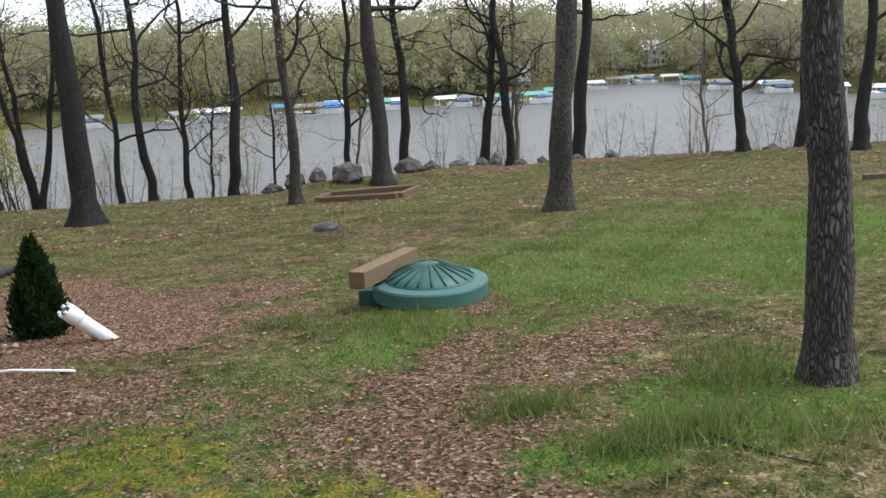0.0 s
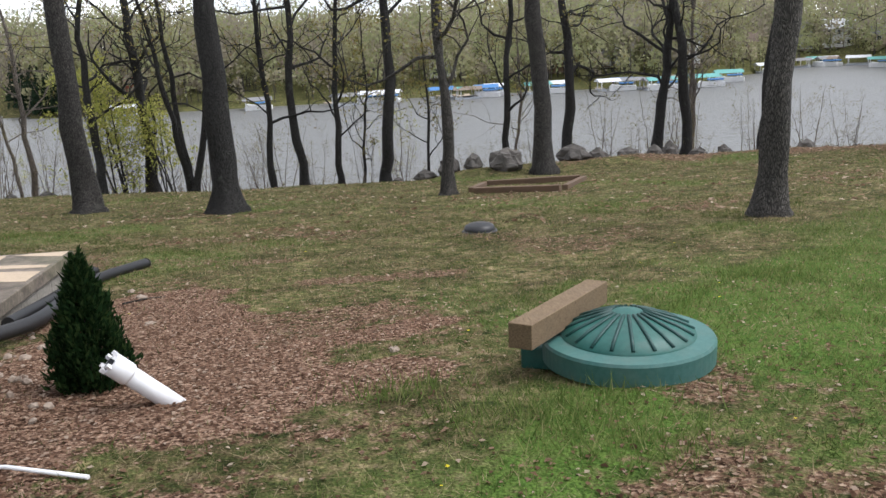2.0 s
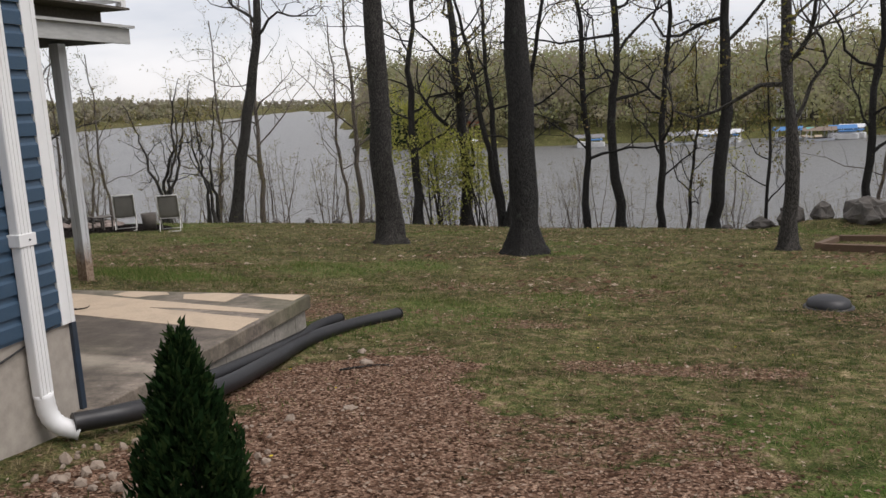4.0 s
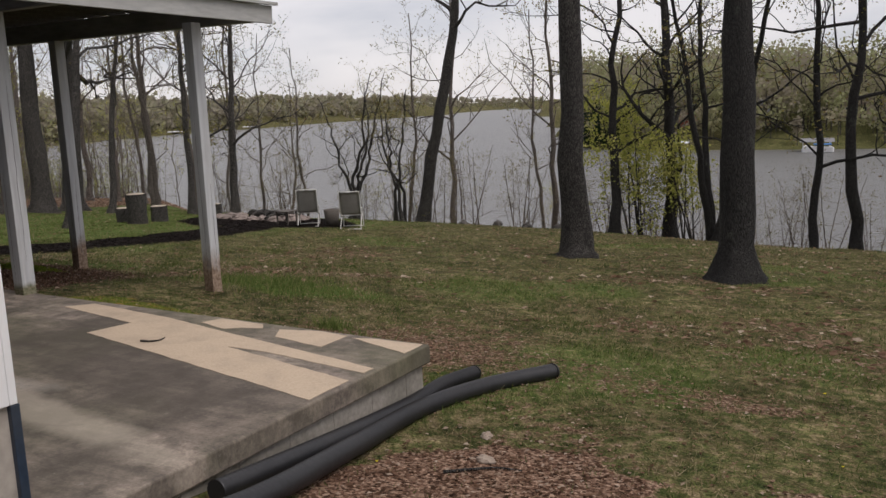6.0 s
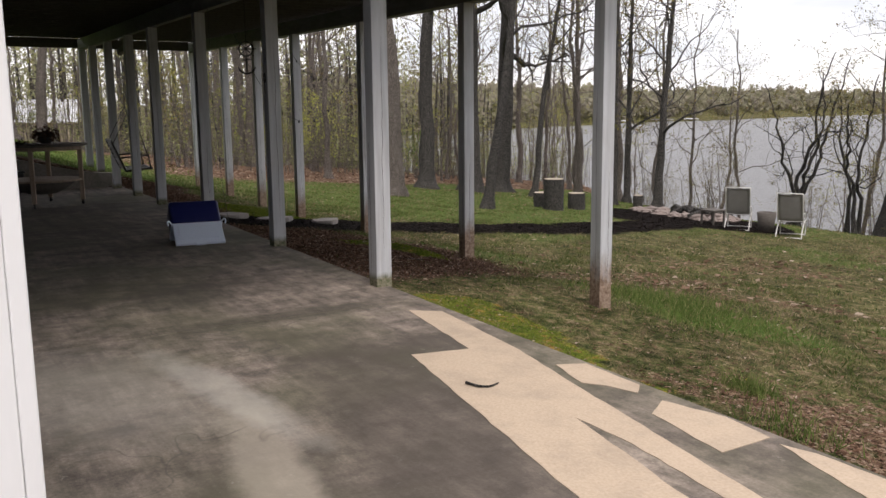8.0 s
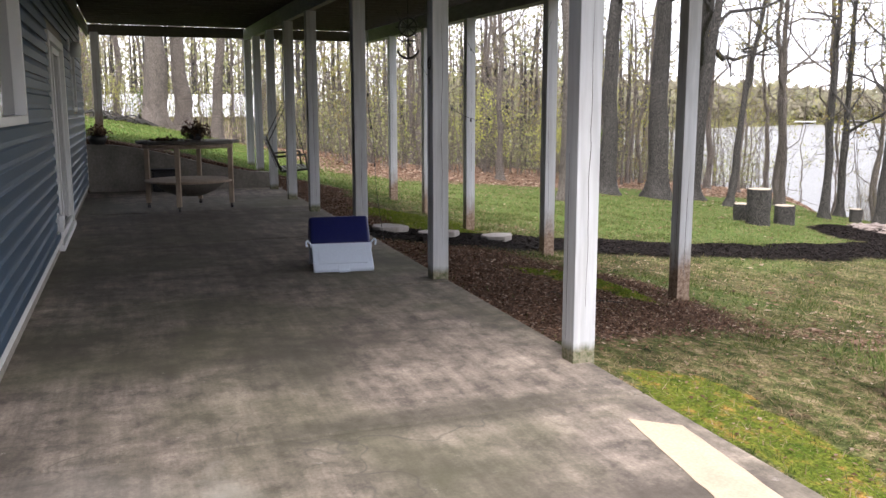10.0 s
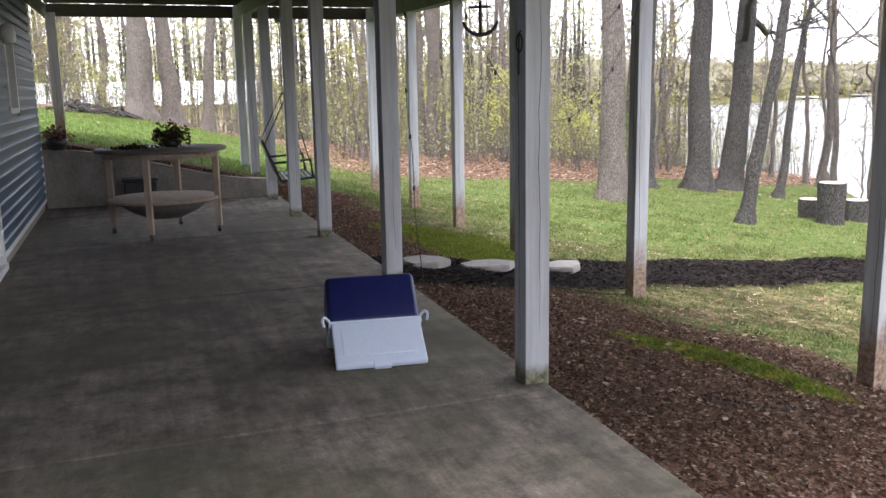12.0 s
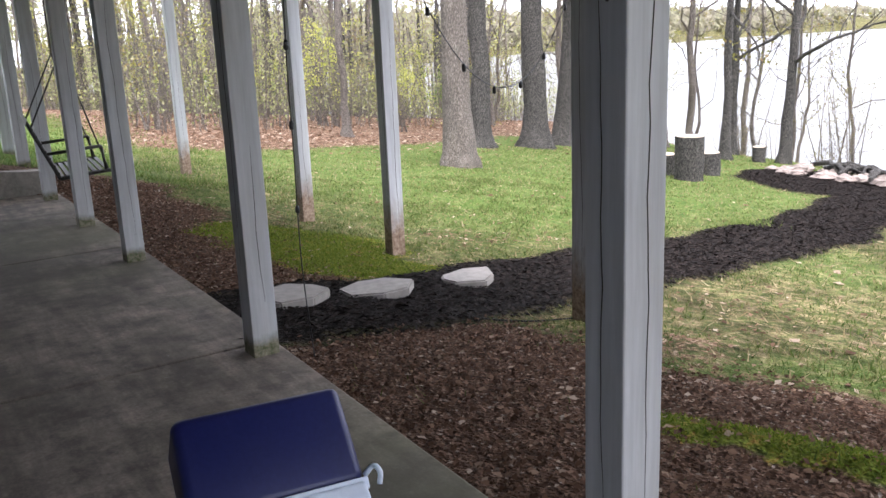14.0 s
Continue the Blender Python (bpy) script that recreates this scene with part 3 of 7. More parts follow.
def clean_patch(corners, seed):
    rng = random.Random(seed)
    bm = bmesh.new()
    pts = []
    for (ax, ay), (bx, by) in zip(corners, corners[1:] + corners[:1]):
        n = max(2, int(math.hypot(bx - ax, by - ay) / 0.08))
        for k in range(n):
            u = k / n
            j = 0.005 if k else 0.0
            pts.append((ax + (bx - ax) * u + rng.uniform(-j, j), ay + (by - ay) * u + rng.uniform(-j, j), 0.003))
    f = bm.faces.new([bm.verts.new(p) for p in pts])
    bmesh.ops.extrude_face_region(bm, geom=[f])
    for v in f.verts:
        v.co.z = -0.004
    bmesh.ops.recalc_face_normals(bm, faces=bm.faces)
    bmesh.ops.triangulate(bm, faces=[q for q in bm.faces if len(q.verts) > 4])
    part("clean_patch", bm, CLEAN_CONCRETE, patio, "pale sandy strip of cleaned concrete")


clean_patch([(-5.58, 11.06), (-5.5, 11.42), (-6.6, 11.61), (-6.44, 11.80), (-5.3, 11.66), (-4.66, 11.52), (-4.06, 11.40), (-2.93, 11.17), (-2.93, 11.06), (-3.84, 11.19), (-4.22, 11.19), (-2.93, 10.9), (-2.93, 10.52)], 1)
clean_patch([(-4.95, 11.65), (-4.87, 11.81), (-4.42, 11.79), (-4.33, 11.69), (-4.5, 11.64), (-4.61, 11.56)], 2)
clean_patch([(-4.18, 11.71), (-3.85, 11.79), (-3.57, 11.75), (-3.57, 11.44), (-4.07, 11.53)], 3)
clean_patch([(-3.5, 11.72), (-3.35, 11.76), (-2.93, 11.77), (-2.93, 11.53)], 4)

# ---- house ----
house = thing("house", (-11, 4, 0), "blue vinyl-sided house with white corner trim", "house", kind="structure")
COURSE = 0.12
S0 = 0.56                       # underside of the siding above the concrete footing
TOPZ = 5.2


def course(bm, x0, y0, x1, y1, out, z):
    """One lap of siding from (x0, y0) to (x1, y1), with its two-step profile."""
    prof = ((0.0, 0.006), (0.022, 0.0), (0.023, 0.070), (0.010, 0.084), (0.003, COURSE), (-0.004, COURSE))
    a = [bm.verts.new((x0 + out[0] * d, y0 + out[1] * d, z + h)) for d, h in prof]
    c = [bm.verts.new((x1 + out[0] * d, y1 + out[1] * d, z + h)) for d, h in prof]
    for k in range(len(prof) - 1):
        bm.faces.new((a[k], c[k], c[k + 1], a[k + 1]))
    return bm


def wall_run(x0, y0, x1, y1, out, base, top, holes, parent, axis):
    z = base
    shared = {}
    while z < top:
        cuts = [(lo, hi) for lo, hi, zl, zh in holes if zl < z + COURSE * 0.6 and zh > z + COURSE * 0.4]
        lo0, hi0 = (min(x0, x1), max(x0, x1)) if axis == "x" else (min(y0, y1), max(y0, y1))
        spans, s = [], lo0
        for lo, hi in sorted(cuts):
            spans.append((s, lo))
            s = hi
        spans.append((s, hi0))
        for lo, hi in spans:
            if hi - lo < 0.02:
                continue
            key = (round(lo, 3), round(hi, 3))
            if key not in shared:
                bm = bmesh.new()
                if axis == "x":
                    course(bm, hi, y0, lo, y0, out, 0)
                else:
                    course(bm, x0, lo, x0, hi, out, 0)
                bmesh.ops.recalc_face_normals(bm, faces=bm.faces)
                me = bpy.data.meshes.new("siding_board")
                bm.to_mesh(me)
                bm.free()
                me.materials.append(SIDING_BLUE)
                shared[key] = me
            ob = new("siding_board", shared[key])
            ob.parent = parent
            ob.matrix_parent_inverse = Matrix.Translation(-parent.location)
            ob.location = (0, 0, z)
        z += COURSE


DOOR = (-14.72, -12.62, 0.08, 2.2)
WIN1 = (-10.3, -8.8, 1.33, 2.4)
WIN2 = (-17.15, -16.35, 1.40, 2.3)
# walls with openings
wall_n = part("wall_north", bmesh.new(), FOUNDATION, house)
bm = bmesh.new()
box(bm, -19.4, WIN2[0], HY - 0.2, HY - 0.004, -0.1, TOPZ)
box(bm, WIN2[0], WIN2[1], HY - 0.2, HY - 0.004, -0.1, WIN2[2])
box(bm, WIN2[0], WIN2[1], HY - 0.2, HY - 0.004, WIN2[3], TOPZ)
box(bm, WIN2[1], DOOR[0], HY - 0.2, HY - 0.004, -0.1, TOPZ)
box(bm, DOOR[0], DOOR[1], HY - 0.2, HY - 0.004, DOOR[3], TOPZ)
box(bm, DOOR[0], DOOR[1], HY - 0.2, HY - 0.004, -0.1, DOOR[2])
box(bm, DOOR[1], WIN1[0], HY - 0.2, HY - 0.004, -0.1, TOPZ)
box(bm, WIN1[0], WIN1[1], HY - 0.2, HY - 0.004, -0.1, WIN1[2])
box(bm, WIN1[0], WIN1[1], HY - 0.2, HY - 0.004, WIN1[3], TOPZ)
box(bm, WIN1[1], HX - 0.2, HY - 0.2, HY - 0.004, -0.1, TOPZ)
bm.to_mesh(wall_n.data)
bm.free()
part("wall_east", boxed(HX - 0.2, HX - 0.004, 1.5, HY - 0.004, -0.4, TOPZ), FOUNDATION, house)
part("wall_south", boxed(-19.4, HX - 0.2, 1.5, 1.7, -0.4, TOPZ), FOUNDATION, house)
part("wall_west", boxed(-19.4, -19.2, 1.7, HY - 0.2, -0.4, TOPZ), FOUNDATION, house)
INSIDE = surface("interior_plaster", (0.3, 0.28, 0.25), (0.36, 0.34, 0.3), 4, rough=0.9, relief=0.1)
part("interior_floor", boxed(-19.2, HX - 0.2, 1.7, HY - 0.2, -0.1, 0.02), INSIDE, house)
part("interior_ceiling", boxed(-19.2, HX - 0.2, 1.7, HY - 0.2, 2.5, 2.6), INSIDE, house)
ROOFING = surface("grey_shingle_roof", (0.07, 0.07, 0.075), (0.13, 0.13, 0.135), 12, (1, 1, 3), 0.95, 0.4, 0.01)
bm = bmesh.new()
for s in (-1, 1):
    q = [bm.verts.new((x, 5.1 + s * d, z)) for x in (-20.0, -2.5) for d, z in ((0, 7.3), (4.3, 5.1), (4.3, 5.25), (0, 7.5))]
    for f in ((0, 1, 5, 4), (1, 2, 6, 5), (2, 3, 7, 6), (3, 0, 4, 7), (0, 3, 2, 1), (4, 5, 6, 7)):
        bm.faces.new([q[k] for k in f])
bmesh.ops.recalc_face_normals(bm, faces=bm.faces)
part("roof", bm, ROOFING, house)
for x in (-19.4, HX - 0.2):
    bm = bmesh.new()
    a = [bm.verts.new((x + dx, y, z)) for dx in (0, 0.196) for y, z in ((1.5, TOPZ), (HY - 0.004, TOPZ), (5.1, 7.25))]
    for f in ((0, 1, 2), (5, 4, 3), (0, 3, 4, 1), (1, 4, 5, 2), (2, 5, 3, 0)):
        bm.faces.new([a[k] for k in f])
    part("gable", bm, SIDING_BLUE, house)
wall_run(HX - 0.105, HY, -19.4, HY, (0, 1), 0.16, TOPZ, [(*DOOR[:2], 0, DOOR[3] + 0.05), WIN1, WIN2], house, "x")
wall_run(HX, 1.5, HX, HY - 0.09, (1, 0), S0, TOPZ, [], house, "y")
# corner board, two faces
part("corner_trim", boxed(HX - 0.1, HX + 0.022, HY - 0.012, HY + 0.022, S0 - 0.02, TOPZ, 0.004), TRIM_WHITE, house, "white vinyl corner trim")
part("corner_trim", boxed(HX - 0.012, HX + 0.0205, HY - 0.085, HY - 0.0125, S0 - 0.02, TOPZ, 0.004), TRIM_WHITE, house)
part("corner_trim", boxed(-19.45, -19.32, HY - 0.012, HY + 0.022, 0.1, TOPZ, 0.004), TRIM_WHITE, house)
part("starter_strip", boxed(HX - 0.002, HX + 0.012, 1.5, HY - 0.09, S0 - 0.02, S0 + 0.004), SIDING_BLUE, house)
part("base_flashing", boxed(-19.4, HX - 0.1, HY - 0.002, HY + 0.02, 0.1, 0.165), TRIM_WHITE, house)

# ---- deck above the patio ----
BEAM = 2.66                     # underside of the beams at the east end
RISE = 0.012                    # the deck climbs slightly to the west
ROW1 = (-7.54, -10.12, -12.75, -15.35, -17.1, -18.95, -20.5, -21.8)
ROW2 = (-7.15, -10.1, -12.9, -15.55, -17.55, -19.6, -22.0)
Y1, Y2 = 11.93, 14.38
DECK_E, DECK_W, DECK_N = -6.55, -22.2, 14.62
deck = thing("deck", (-14, 11.6, BEAM), "raised timber deck with white railing, dark underneath", "deck", kind="structure")
for y in (Y1, Y2):
    part("beam", boxed(DECK_W + 0.05, DECK_E - 0.05, y - 0.045, y + 0.045, BEAM, BEAM + 0.235, 0.004), BEAM_PAINT, deck, "painted deck beam")
    part("beam", boxed(DECK_W + 0.05, DECK_E - 0.05, y + 0.05, y + 0.09, BEAM + 0.03, BEAM + 0.235, 0.004), DARK_WOOD, deck)
part("fascia", boxed(DECK_E - 0.04, DECK_E, HY + 0.03, DECK_N, BEAM - 0.01, BEAM + 0.19, 0.004), FASCIA, deck, "grey-white rim board")
part("fascia", boxed(DECK_W, DECK_E - 0.045, DECK_N - 0.04, DECK_N, BEAM + 0.02, BEAM + 0.19, 0.004), FASCIA, deck)
part("fascia", boxed(DECK_W, DECK_W + 0.04, HY + 0.03, DECK_N - 0.045, BEAM + 0.05, BEAM + 0.26, 0.004), DARK_WOOD, deck)
part("ledger", boxed(DECK_W + 0.05, DECK_E - 0.05, HY + 0.025, HY + 0.07, BEAM + 0.02, BEAM + 0.235, 0.004), DARK_WOOD, deck)
part("drip_edge", boxed(DECK_E + 0.002, DECK_E + 0.05, HY + 0.03, DECK_N + 0.05, BEAM + 0.192, BEAM + 0.225), FASCIA, deck)
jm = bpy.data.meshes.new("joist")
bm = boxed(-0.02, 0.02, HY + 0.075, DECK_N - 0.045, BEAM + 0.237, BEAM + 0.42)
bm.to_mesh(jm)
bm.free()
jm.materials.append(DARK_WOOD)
x = DECK_E - 0.4
while x > DECK_W + 0.2:
    j = new("joist", jm)
    j.parent, j.matrix_parent_inverse = deck, Matrix.Translation(-deck.location)
    j.location = (x, 0, 0)
    x -= 0.4
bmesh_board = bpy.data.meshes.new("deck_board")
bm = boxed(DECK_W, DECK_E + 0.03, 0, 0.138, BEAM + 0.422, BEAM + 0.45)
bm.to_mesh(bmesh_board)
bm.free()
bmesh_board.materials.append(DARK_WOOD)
y = HY + 0.03
while y < DECK_N:
    j = new("deck_board", bmesh_board)
    j.parent, j.matrix_parent_inverse = deck, Matrix.Translation(-deck.location)
    j.location = (0, y, 0)
    y += 0.142
# unseen sheet on top of the boards, added to keep light out of their gaps
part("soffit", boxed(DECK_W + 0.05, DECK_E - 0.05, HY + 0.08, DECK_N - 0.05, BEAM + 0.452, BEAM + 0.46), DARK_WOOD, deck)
# railing of the deck
RAILZ = BEAM + 0.46
for ax in ("e", "n"):
    a, b = ((HY + 0.05, DECK_N - 0.02) if ax == "e" else (DECK_W + 0.05, DECK_E - 0.02))
    for z0, z1 in ((RAILZ + 0.06, RAILZ + 0.12), (RAILZ + 0.9, RAILZ + 0.96)):
        part("rail", boxed(DECK_E - 0.06, DECK_E - 0.02, a, b, z0, z1) if ax == "e" else boxed(a, b - 0.05, DECK_N - 0.06, DECK_N - 0.02, z0, z1), TRIM_WHITE, deck)
    bal = bpy.data.meshes.new("baluster")
    bm = boxed(-0.015, 0.015, -0.015, 0.015, RAILZ + 0.12, RAILZ + 0.9)
    bm.to_mesh(bal)
    bm.free()
    bal.materials.append(TRIM_WHITE)
    s = a + 0.1
    while s < b - 0.08:
        q = new("baluster", bal)
        q.parent, q.matrix_parent_inverse = deck, Matrix.Translation(-deck.location)
        q.location = (DECK_E - 0.04, s, 0) if ax == "e" else (s, DECK_N - 0.04, 0)
        s += 0.115
part("rail_post", boxed(DECK_E - 0.1, DECK_E - 0.005, DECK_N - 0.1, DECK_N - 0.005, RAILZ - 0.01, RAILZ + 1.05, 0.006), TRIM_WHITE, deck)



def post_material(name, reach, low, high):
    """Weathered white paint, worn back to stained wood from the foot up to a ragged line."""
    m, t, b = nodes_for(name, 0.75)
    v = position(t, (1, 1, 0.06))
    grain = noise_of(t, v, 26)
    col = ramp(t, grain, (0.3, (0.42, 0.43, 0.44)), (0.7, (0.57, 0.58, 0.59)))
    dirt = ramp(t, noise_of(t, position(t, (1, 1, 0.25)), 3.0, 6, 0.65), (0.45, 0.0), (0.75, 0.5))
    col = blend(t, dirt, col, (0.30, 0.27, 0.23))
    up = t.nodes.new("ShaderNodeAttribute")
    up.attribute_name = "up"
    mix = t.nodes.new("ShaderNodeMath")
    mix.operation, mix.inputs[1].default_value = "MULTIPLY_ADD", -reach * 1.6
    link(t, noise_of(t, position(t, (1, 1, 0.35)), 14, 5, 0.65), mix.inputs[0])
    link(t, up.outputs["Fac"], mix.inputs[2])
    worn = ramp(t, mix.outputs[0], (0.0, 1.0), (reach * 0.9, 0.0))
    tone = ramp(t, noise_of(t, position(t), 30, 5, 0.7), (0.35, low), (0.65, high))
    col = blend(t, worn, col, tone)
    link(t, col, b.inputs["Base Color"])
    bump(t, b, grain, 0.4, 0.003)
    return m


POST_MOSSY = post_material("post_paint_mossy_foot", 0.07, (0.06, 0.075, 0.02), (0.27, 0.24, 0.17))
POST_RUSTY = post_material("post_paint_rusty_foot", 0.34, (0.13, 0.075, 0.045), (0.36, 0.27, 0.2))
CHECK = surface("drying_crack", (0.05, 0.045, 0.04), (0.09, 0.08, 0.07), 20, rough=0.95)


def post(x, y, foot, group, seed, stained):
    rng = random.Random(seed)
    p = thing("deck_post", (x, y, foot), "square white-painted timber deck post with a mossy foot" if not stained else "square white-painted timber deck post with a rusty brown foot", "post", group)
    h = 0.07
    shaft = part("shaft", boxed(x - h, x + h, y - h, y + h, foot - 0.02, BEAM - 0.001 + RISE * (DECK_E - x), 0.005), POST_RUSTY if stained else POST_MOSSY, p)
    set_values(shaft.data, "up", [v.co.z - foot for v in shaft.data.vertices])
    for face in (0, 1):
        z = foot + rng.uniform(0.1, 0.5)
        u = rng.uniform(-0.02, 0.03)
        pts = []
        while z < BEAM - 0.2:
            u += rng.uniform(-0.006, 0.006)
            pts.append((x + h + 0.0005, y + u, z) if face == 0 else (x + u, y - h - 0.0005, z))
            z += 0.09
        n = rng.randint(8, len(pts))
        part("crack", sweep(pts[:n], [0.0016 * math.sin(math.pi * (k + 0.5) / n) + 0.0004 for k in range(n)], 4), CHECK, p)
    return p


deck.rotation_euler = (0, math.atan(RISE), 0)
deck.location.z += RISE * (DECK_E - deck.location.x)
for k, x in enumerate(ROW1):
    post(x, (11.865 if k == 0 else Y1) if x > -19.4 else Y1 - 0.02, 0.0 if x > -19.4 else gz(x, Y1) - 0.02, "posts at the patio edge", 10 + k, False)
for k, x in enumerate(ROW2):
    yy = Y2 if k else 13.95
    post(x, yy, gz(x, yy) - 0.02, "outer deck posts", 40 + k, True)
post(-20.6, 9.0, gz(-20.6, 9.0) - 0.02, "outer deck posts", 70, True)

# retaining wall at the patio's end
bm = bmesh.new()
n = 16
ys = [HY + 0.02 + (11.98 - HY - 0.02) * k / n for k in range(n + 1)]
tops = [0.86 - 0.62 * smooth(8.9, 12.0, y) * 0.9 - 0.03 for y in ys]
rows = []
for y, tz in zip(ys, tops):
    rows.append([bm.verts.new(c) for c in ((-19.44, y, -0.3), (-19.44, y, float(tz)), (-19.66, y, float(tz)), (-19.66, y, -0.3))])
for a, b in zip(rows, rows[1:]):
    for k in range(4):
        bm.faces.new((a[k], a[(k + 1) % 4], b[(k + 1) % 4], b[k]))
bm.faces.new(rows[0])
bm.faces.new(list(reversed(rows[-1])))
bmesh.ops.recalc_face_normals(bm, faces=bm.faces)
tagged(part("retaining_wall", bm, CONCRETE_EDGE), "low sloping concrete retaining wall at the patio end", "wall", kind="structure")


# ---- trees ----
def tubes_mesh(name, tubes):
    co, faces, n0 = [], [], 0
    for pts, rad, sides in tubes:
        p = np.asarray(pts, float)
        d = np.gradient(p, axis=0)
        d /= np.linalg.norm(d, axis=1)[:, None] + 1e-9
        ref = np.array([1.0, 0, 0]) if abs(d[0][0]) < 0.8 else np.array([0, 1.0, 0])
        s = np.cross(d, ref)
        s /= np.linalg.norm(s, axis=1)[:, None] + 1e-9
        u = np.cross(d, s)
        a = np.arange(sides) * 2 * np.pi / sides
        r = np.asarray(rad)
        if r.ndim == 1:
            r = np.repeat(r[:, None], sides, 1)
        ring = p[:, None] + r[..., None] * (np.cos(a)[None, :, None] * s[:, None] + np.sin(a)[None, :, None] * u[:, None])
        co.append(ring.reshape(-1, 3))
        m = len(p)
        i = n0 + np.arange(m * sides).reshape(m, sides)
        j = np.roll(i, -1, 1)
        faces.append(np.stack([i[:-1], j[:-1], j[1:], i[1:]], -1).reshape(-1, 4))
        n0 += m * sides
    return raw_mesh(name, np.concatenate(co), np.concatenate(faces), True)


def quads_mesh(name, centres, size, rng, lengthen=1.6):
    """Small randomly turned leaf blades, one quad each."""
    c = np.asarray(centres, float)
    n = len(c)
    a = rng.normal(size=(n, 3))
    a /= np.linalg.norm(a, axis=1)[:, None]
    b = np.cross(a, rng.normal(size=(n, 3)))
    b /= np.linalg.norm(b, axis=1)[:, None] + 1e-9
    sz = size * rng.uniform(0.6, 1.4, (n, 1))
    a, b = a * sz * lengthen * 0.5, b * sz * 0.5
    co = np.stack([c - a, c + b, c + a, c - b], 1).reshape(-1, 3)
    return raw_mesh(name, co, np.arange(4 * n).reshape(-1, 4))


def grow(rng, height, r0, lean=(0, 0), crook=0.045, first=0.3, limbs=14, reach=0.35, rise=0.6, twigs=4, kids=5, bare=False):
    """Tubes and bud places of one tree that stands at the origin."""
    tubes, buds = [], []
    n = 16
    zs = np.concatenate([[-0.35, 0.0, 0.12, 0.3, 0.6], np.linspace(1.1, height, n)])
    walk_x, walk_y, px, py = 0.0, 0.0, [], []
    for k, z in enumerate(zs):
        if z > 0.6:
            walk_x += rng.normal() * crook * height / n
            walk_y += rng.normal() * crook * height / n
        px.append(walk_x + lean[0] * max(z, 0))
        py.append(walk_y + lean[1] * max(z, 0))
    trunk = np.stack([px, py, zs], 1)
    taper = np.clip(1 - 0.80 * (np.clip(zs, 0, None) / height) ** 0.9, 0.06, 1)
    flare = 1 + 0.6 * np.exp(-np.clip(zs, 0, None) / 0.28)
    rad = r0 * taper * flare
    sides = 14 if r0 > 0.12 else 8
    ang = np.arange(sides) * 2 * np.pi / sides
    ph = rng.uniform(0, 6.28, 3)
    lobes = 1 + 0.16 * np.exp(-np.clip(zs, 0, None) / 0.35)[:, None] * np.sin(5 * ang + ph[0])[None] + 0.045 * np.sin(3 * ang[None] + 1.3 * zs[:, None] + ph[1]) + 0.045 * rng.normal(size=(len(zs), sides)) + 0.06 * rng.normal(size=(len(zs), 1))
    tubes.append((trunk, rad[:, None] * lobes, sides))

    def at(z):
        return np.array([np.interp(z, zs, trunk[:, 0]), np.interp(z, zs, trunk[:, 1]), z])

    def limb(p, d, length, r, level):
        m = ((7, 4, 2) if r0 > 0.05 else (4, 4, 2))[level] if kids > 4 else (5, 3, 2)[level]
        pts, q, dd = [p], p, d / np.linalg.norm(d)
        for k in range(m):
            dd = dd + rng.normal(size=3) * (0.36, 0.42, 0.5)[level] + np.array([0, 0, 0.10])
            dd /= np.linalg.norm(dd)
            q = q + dd * length / m
            pts.append(q)
        pts = np.array(pts)
        tubes.append((pts, r * np.linspace(1, 0.22, m + 1), ((6, 4, 3) if r0 > 0.05 else (4, 3, 3))[level]))
        if level == 2:
            for k in range(1, m + 1):
                if not bare:
                    buds.append(pts[k] + rng.normal(size=3) * 0.05)
                    buds.append(pts[k] + rng.normal(size=3) * 0.09)
            return
        for k in range(kids if level == 0 else twigs):
            u = rng.uniform(0.25, 1.0)
            s = np.array([np.interp(u * m, range(m + 1), pts[:, j]) for j in range(3)])
            side = rng.normal(size=3)
            side -= dd * side.dot(dd)
            side /= np.linalg.norm(side)
            limb(s, dd * 0.75 + side * 0.8 + np.array([0, 0, 0.15]), length * rng.uniform(0.32, 0.6) * (1.15 - 0.5 * u), r * 0.42 * (1.1 - 0.4 * u), level + 1)

    for k in range(limbs):
        f = first + (0.97 - first) * ((k + rng.uniform(0, 0.9)) / limbs)
        z = f * height
        az = k * 2.4 + rng.uniform(-0.6, 0.6)
        up = rise * rng.uniform(0.5, 1.4)
        length = height * reach * (1.1 - 0.75 * f) * rng.uniform(0.6, 1.25)
        r = np.interp(z, zs, rad) * rng.uniform(0.3, 0.55)
        limb(at(z), np.array([math.cos(az), math.sin(az), up]), length, r, 0)
    return tubes, buds


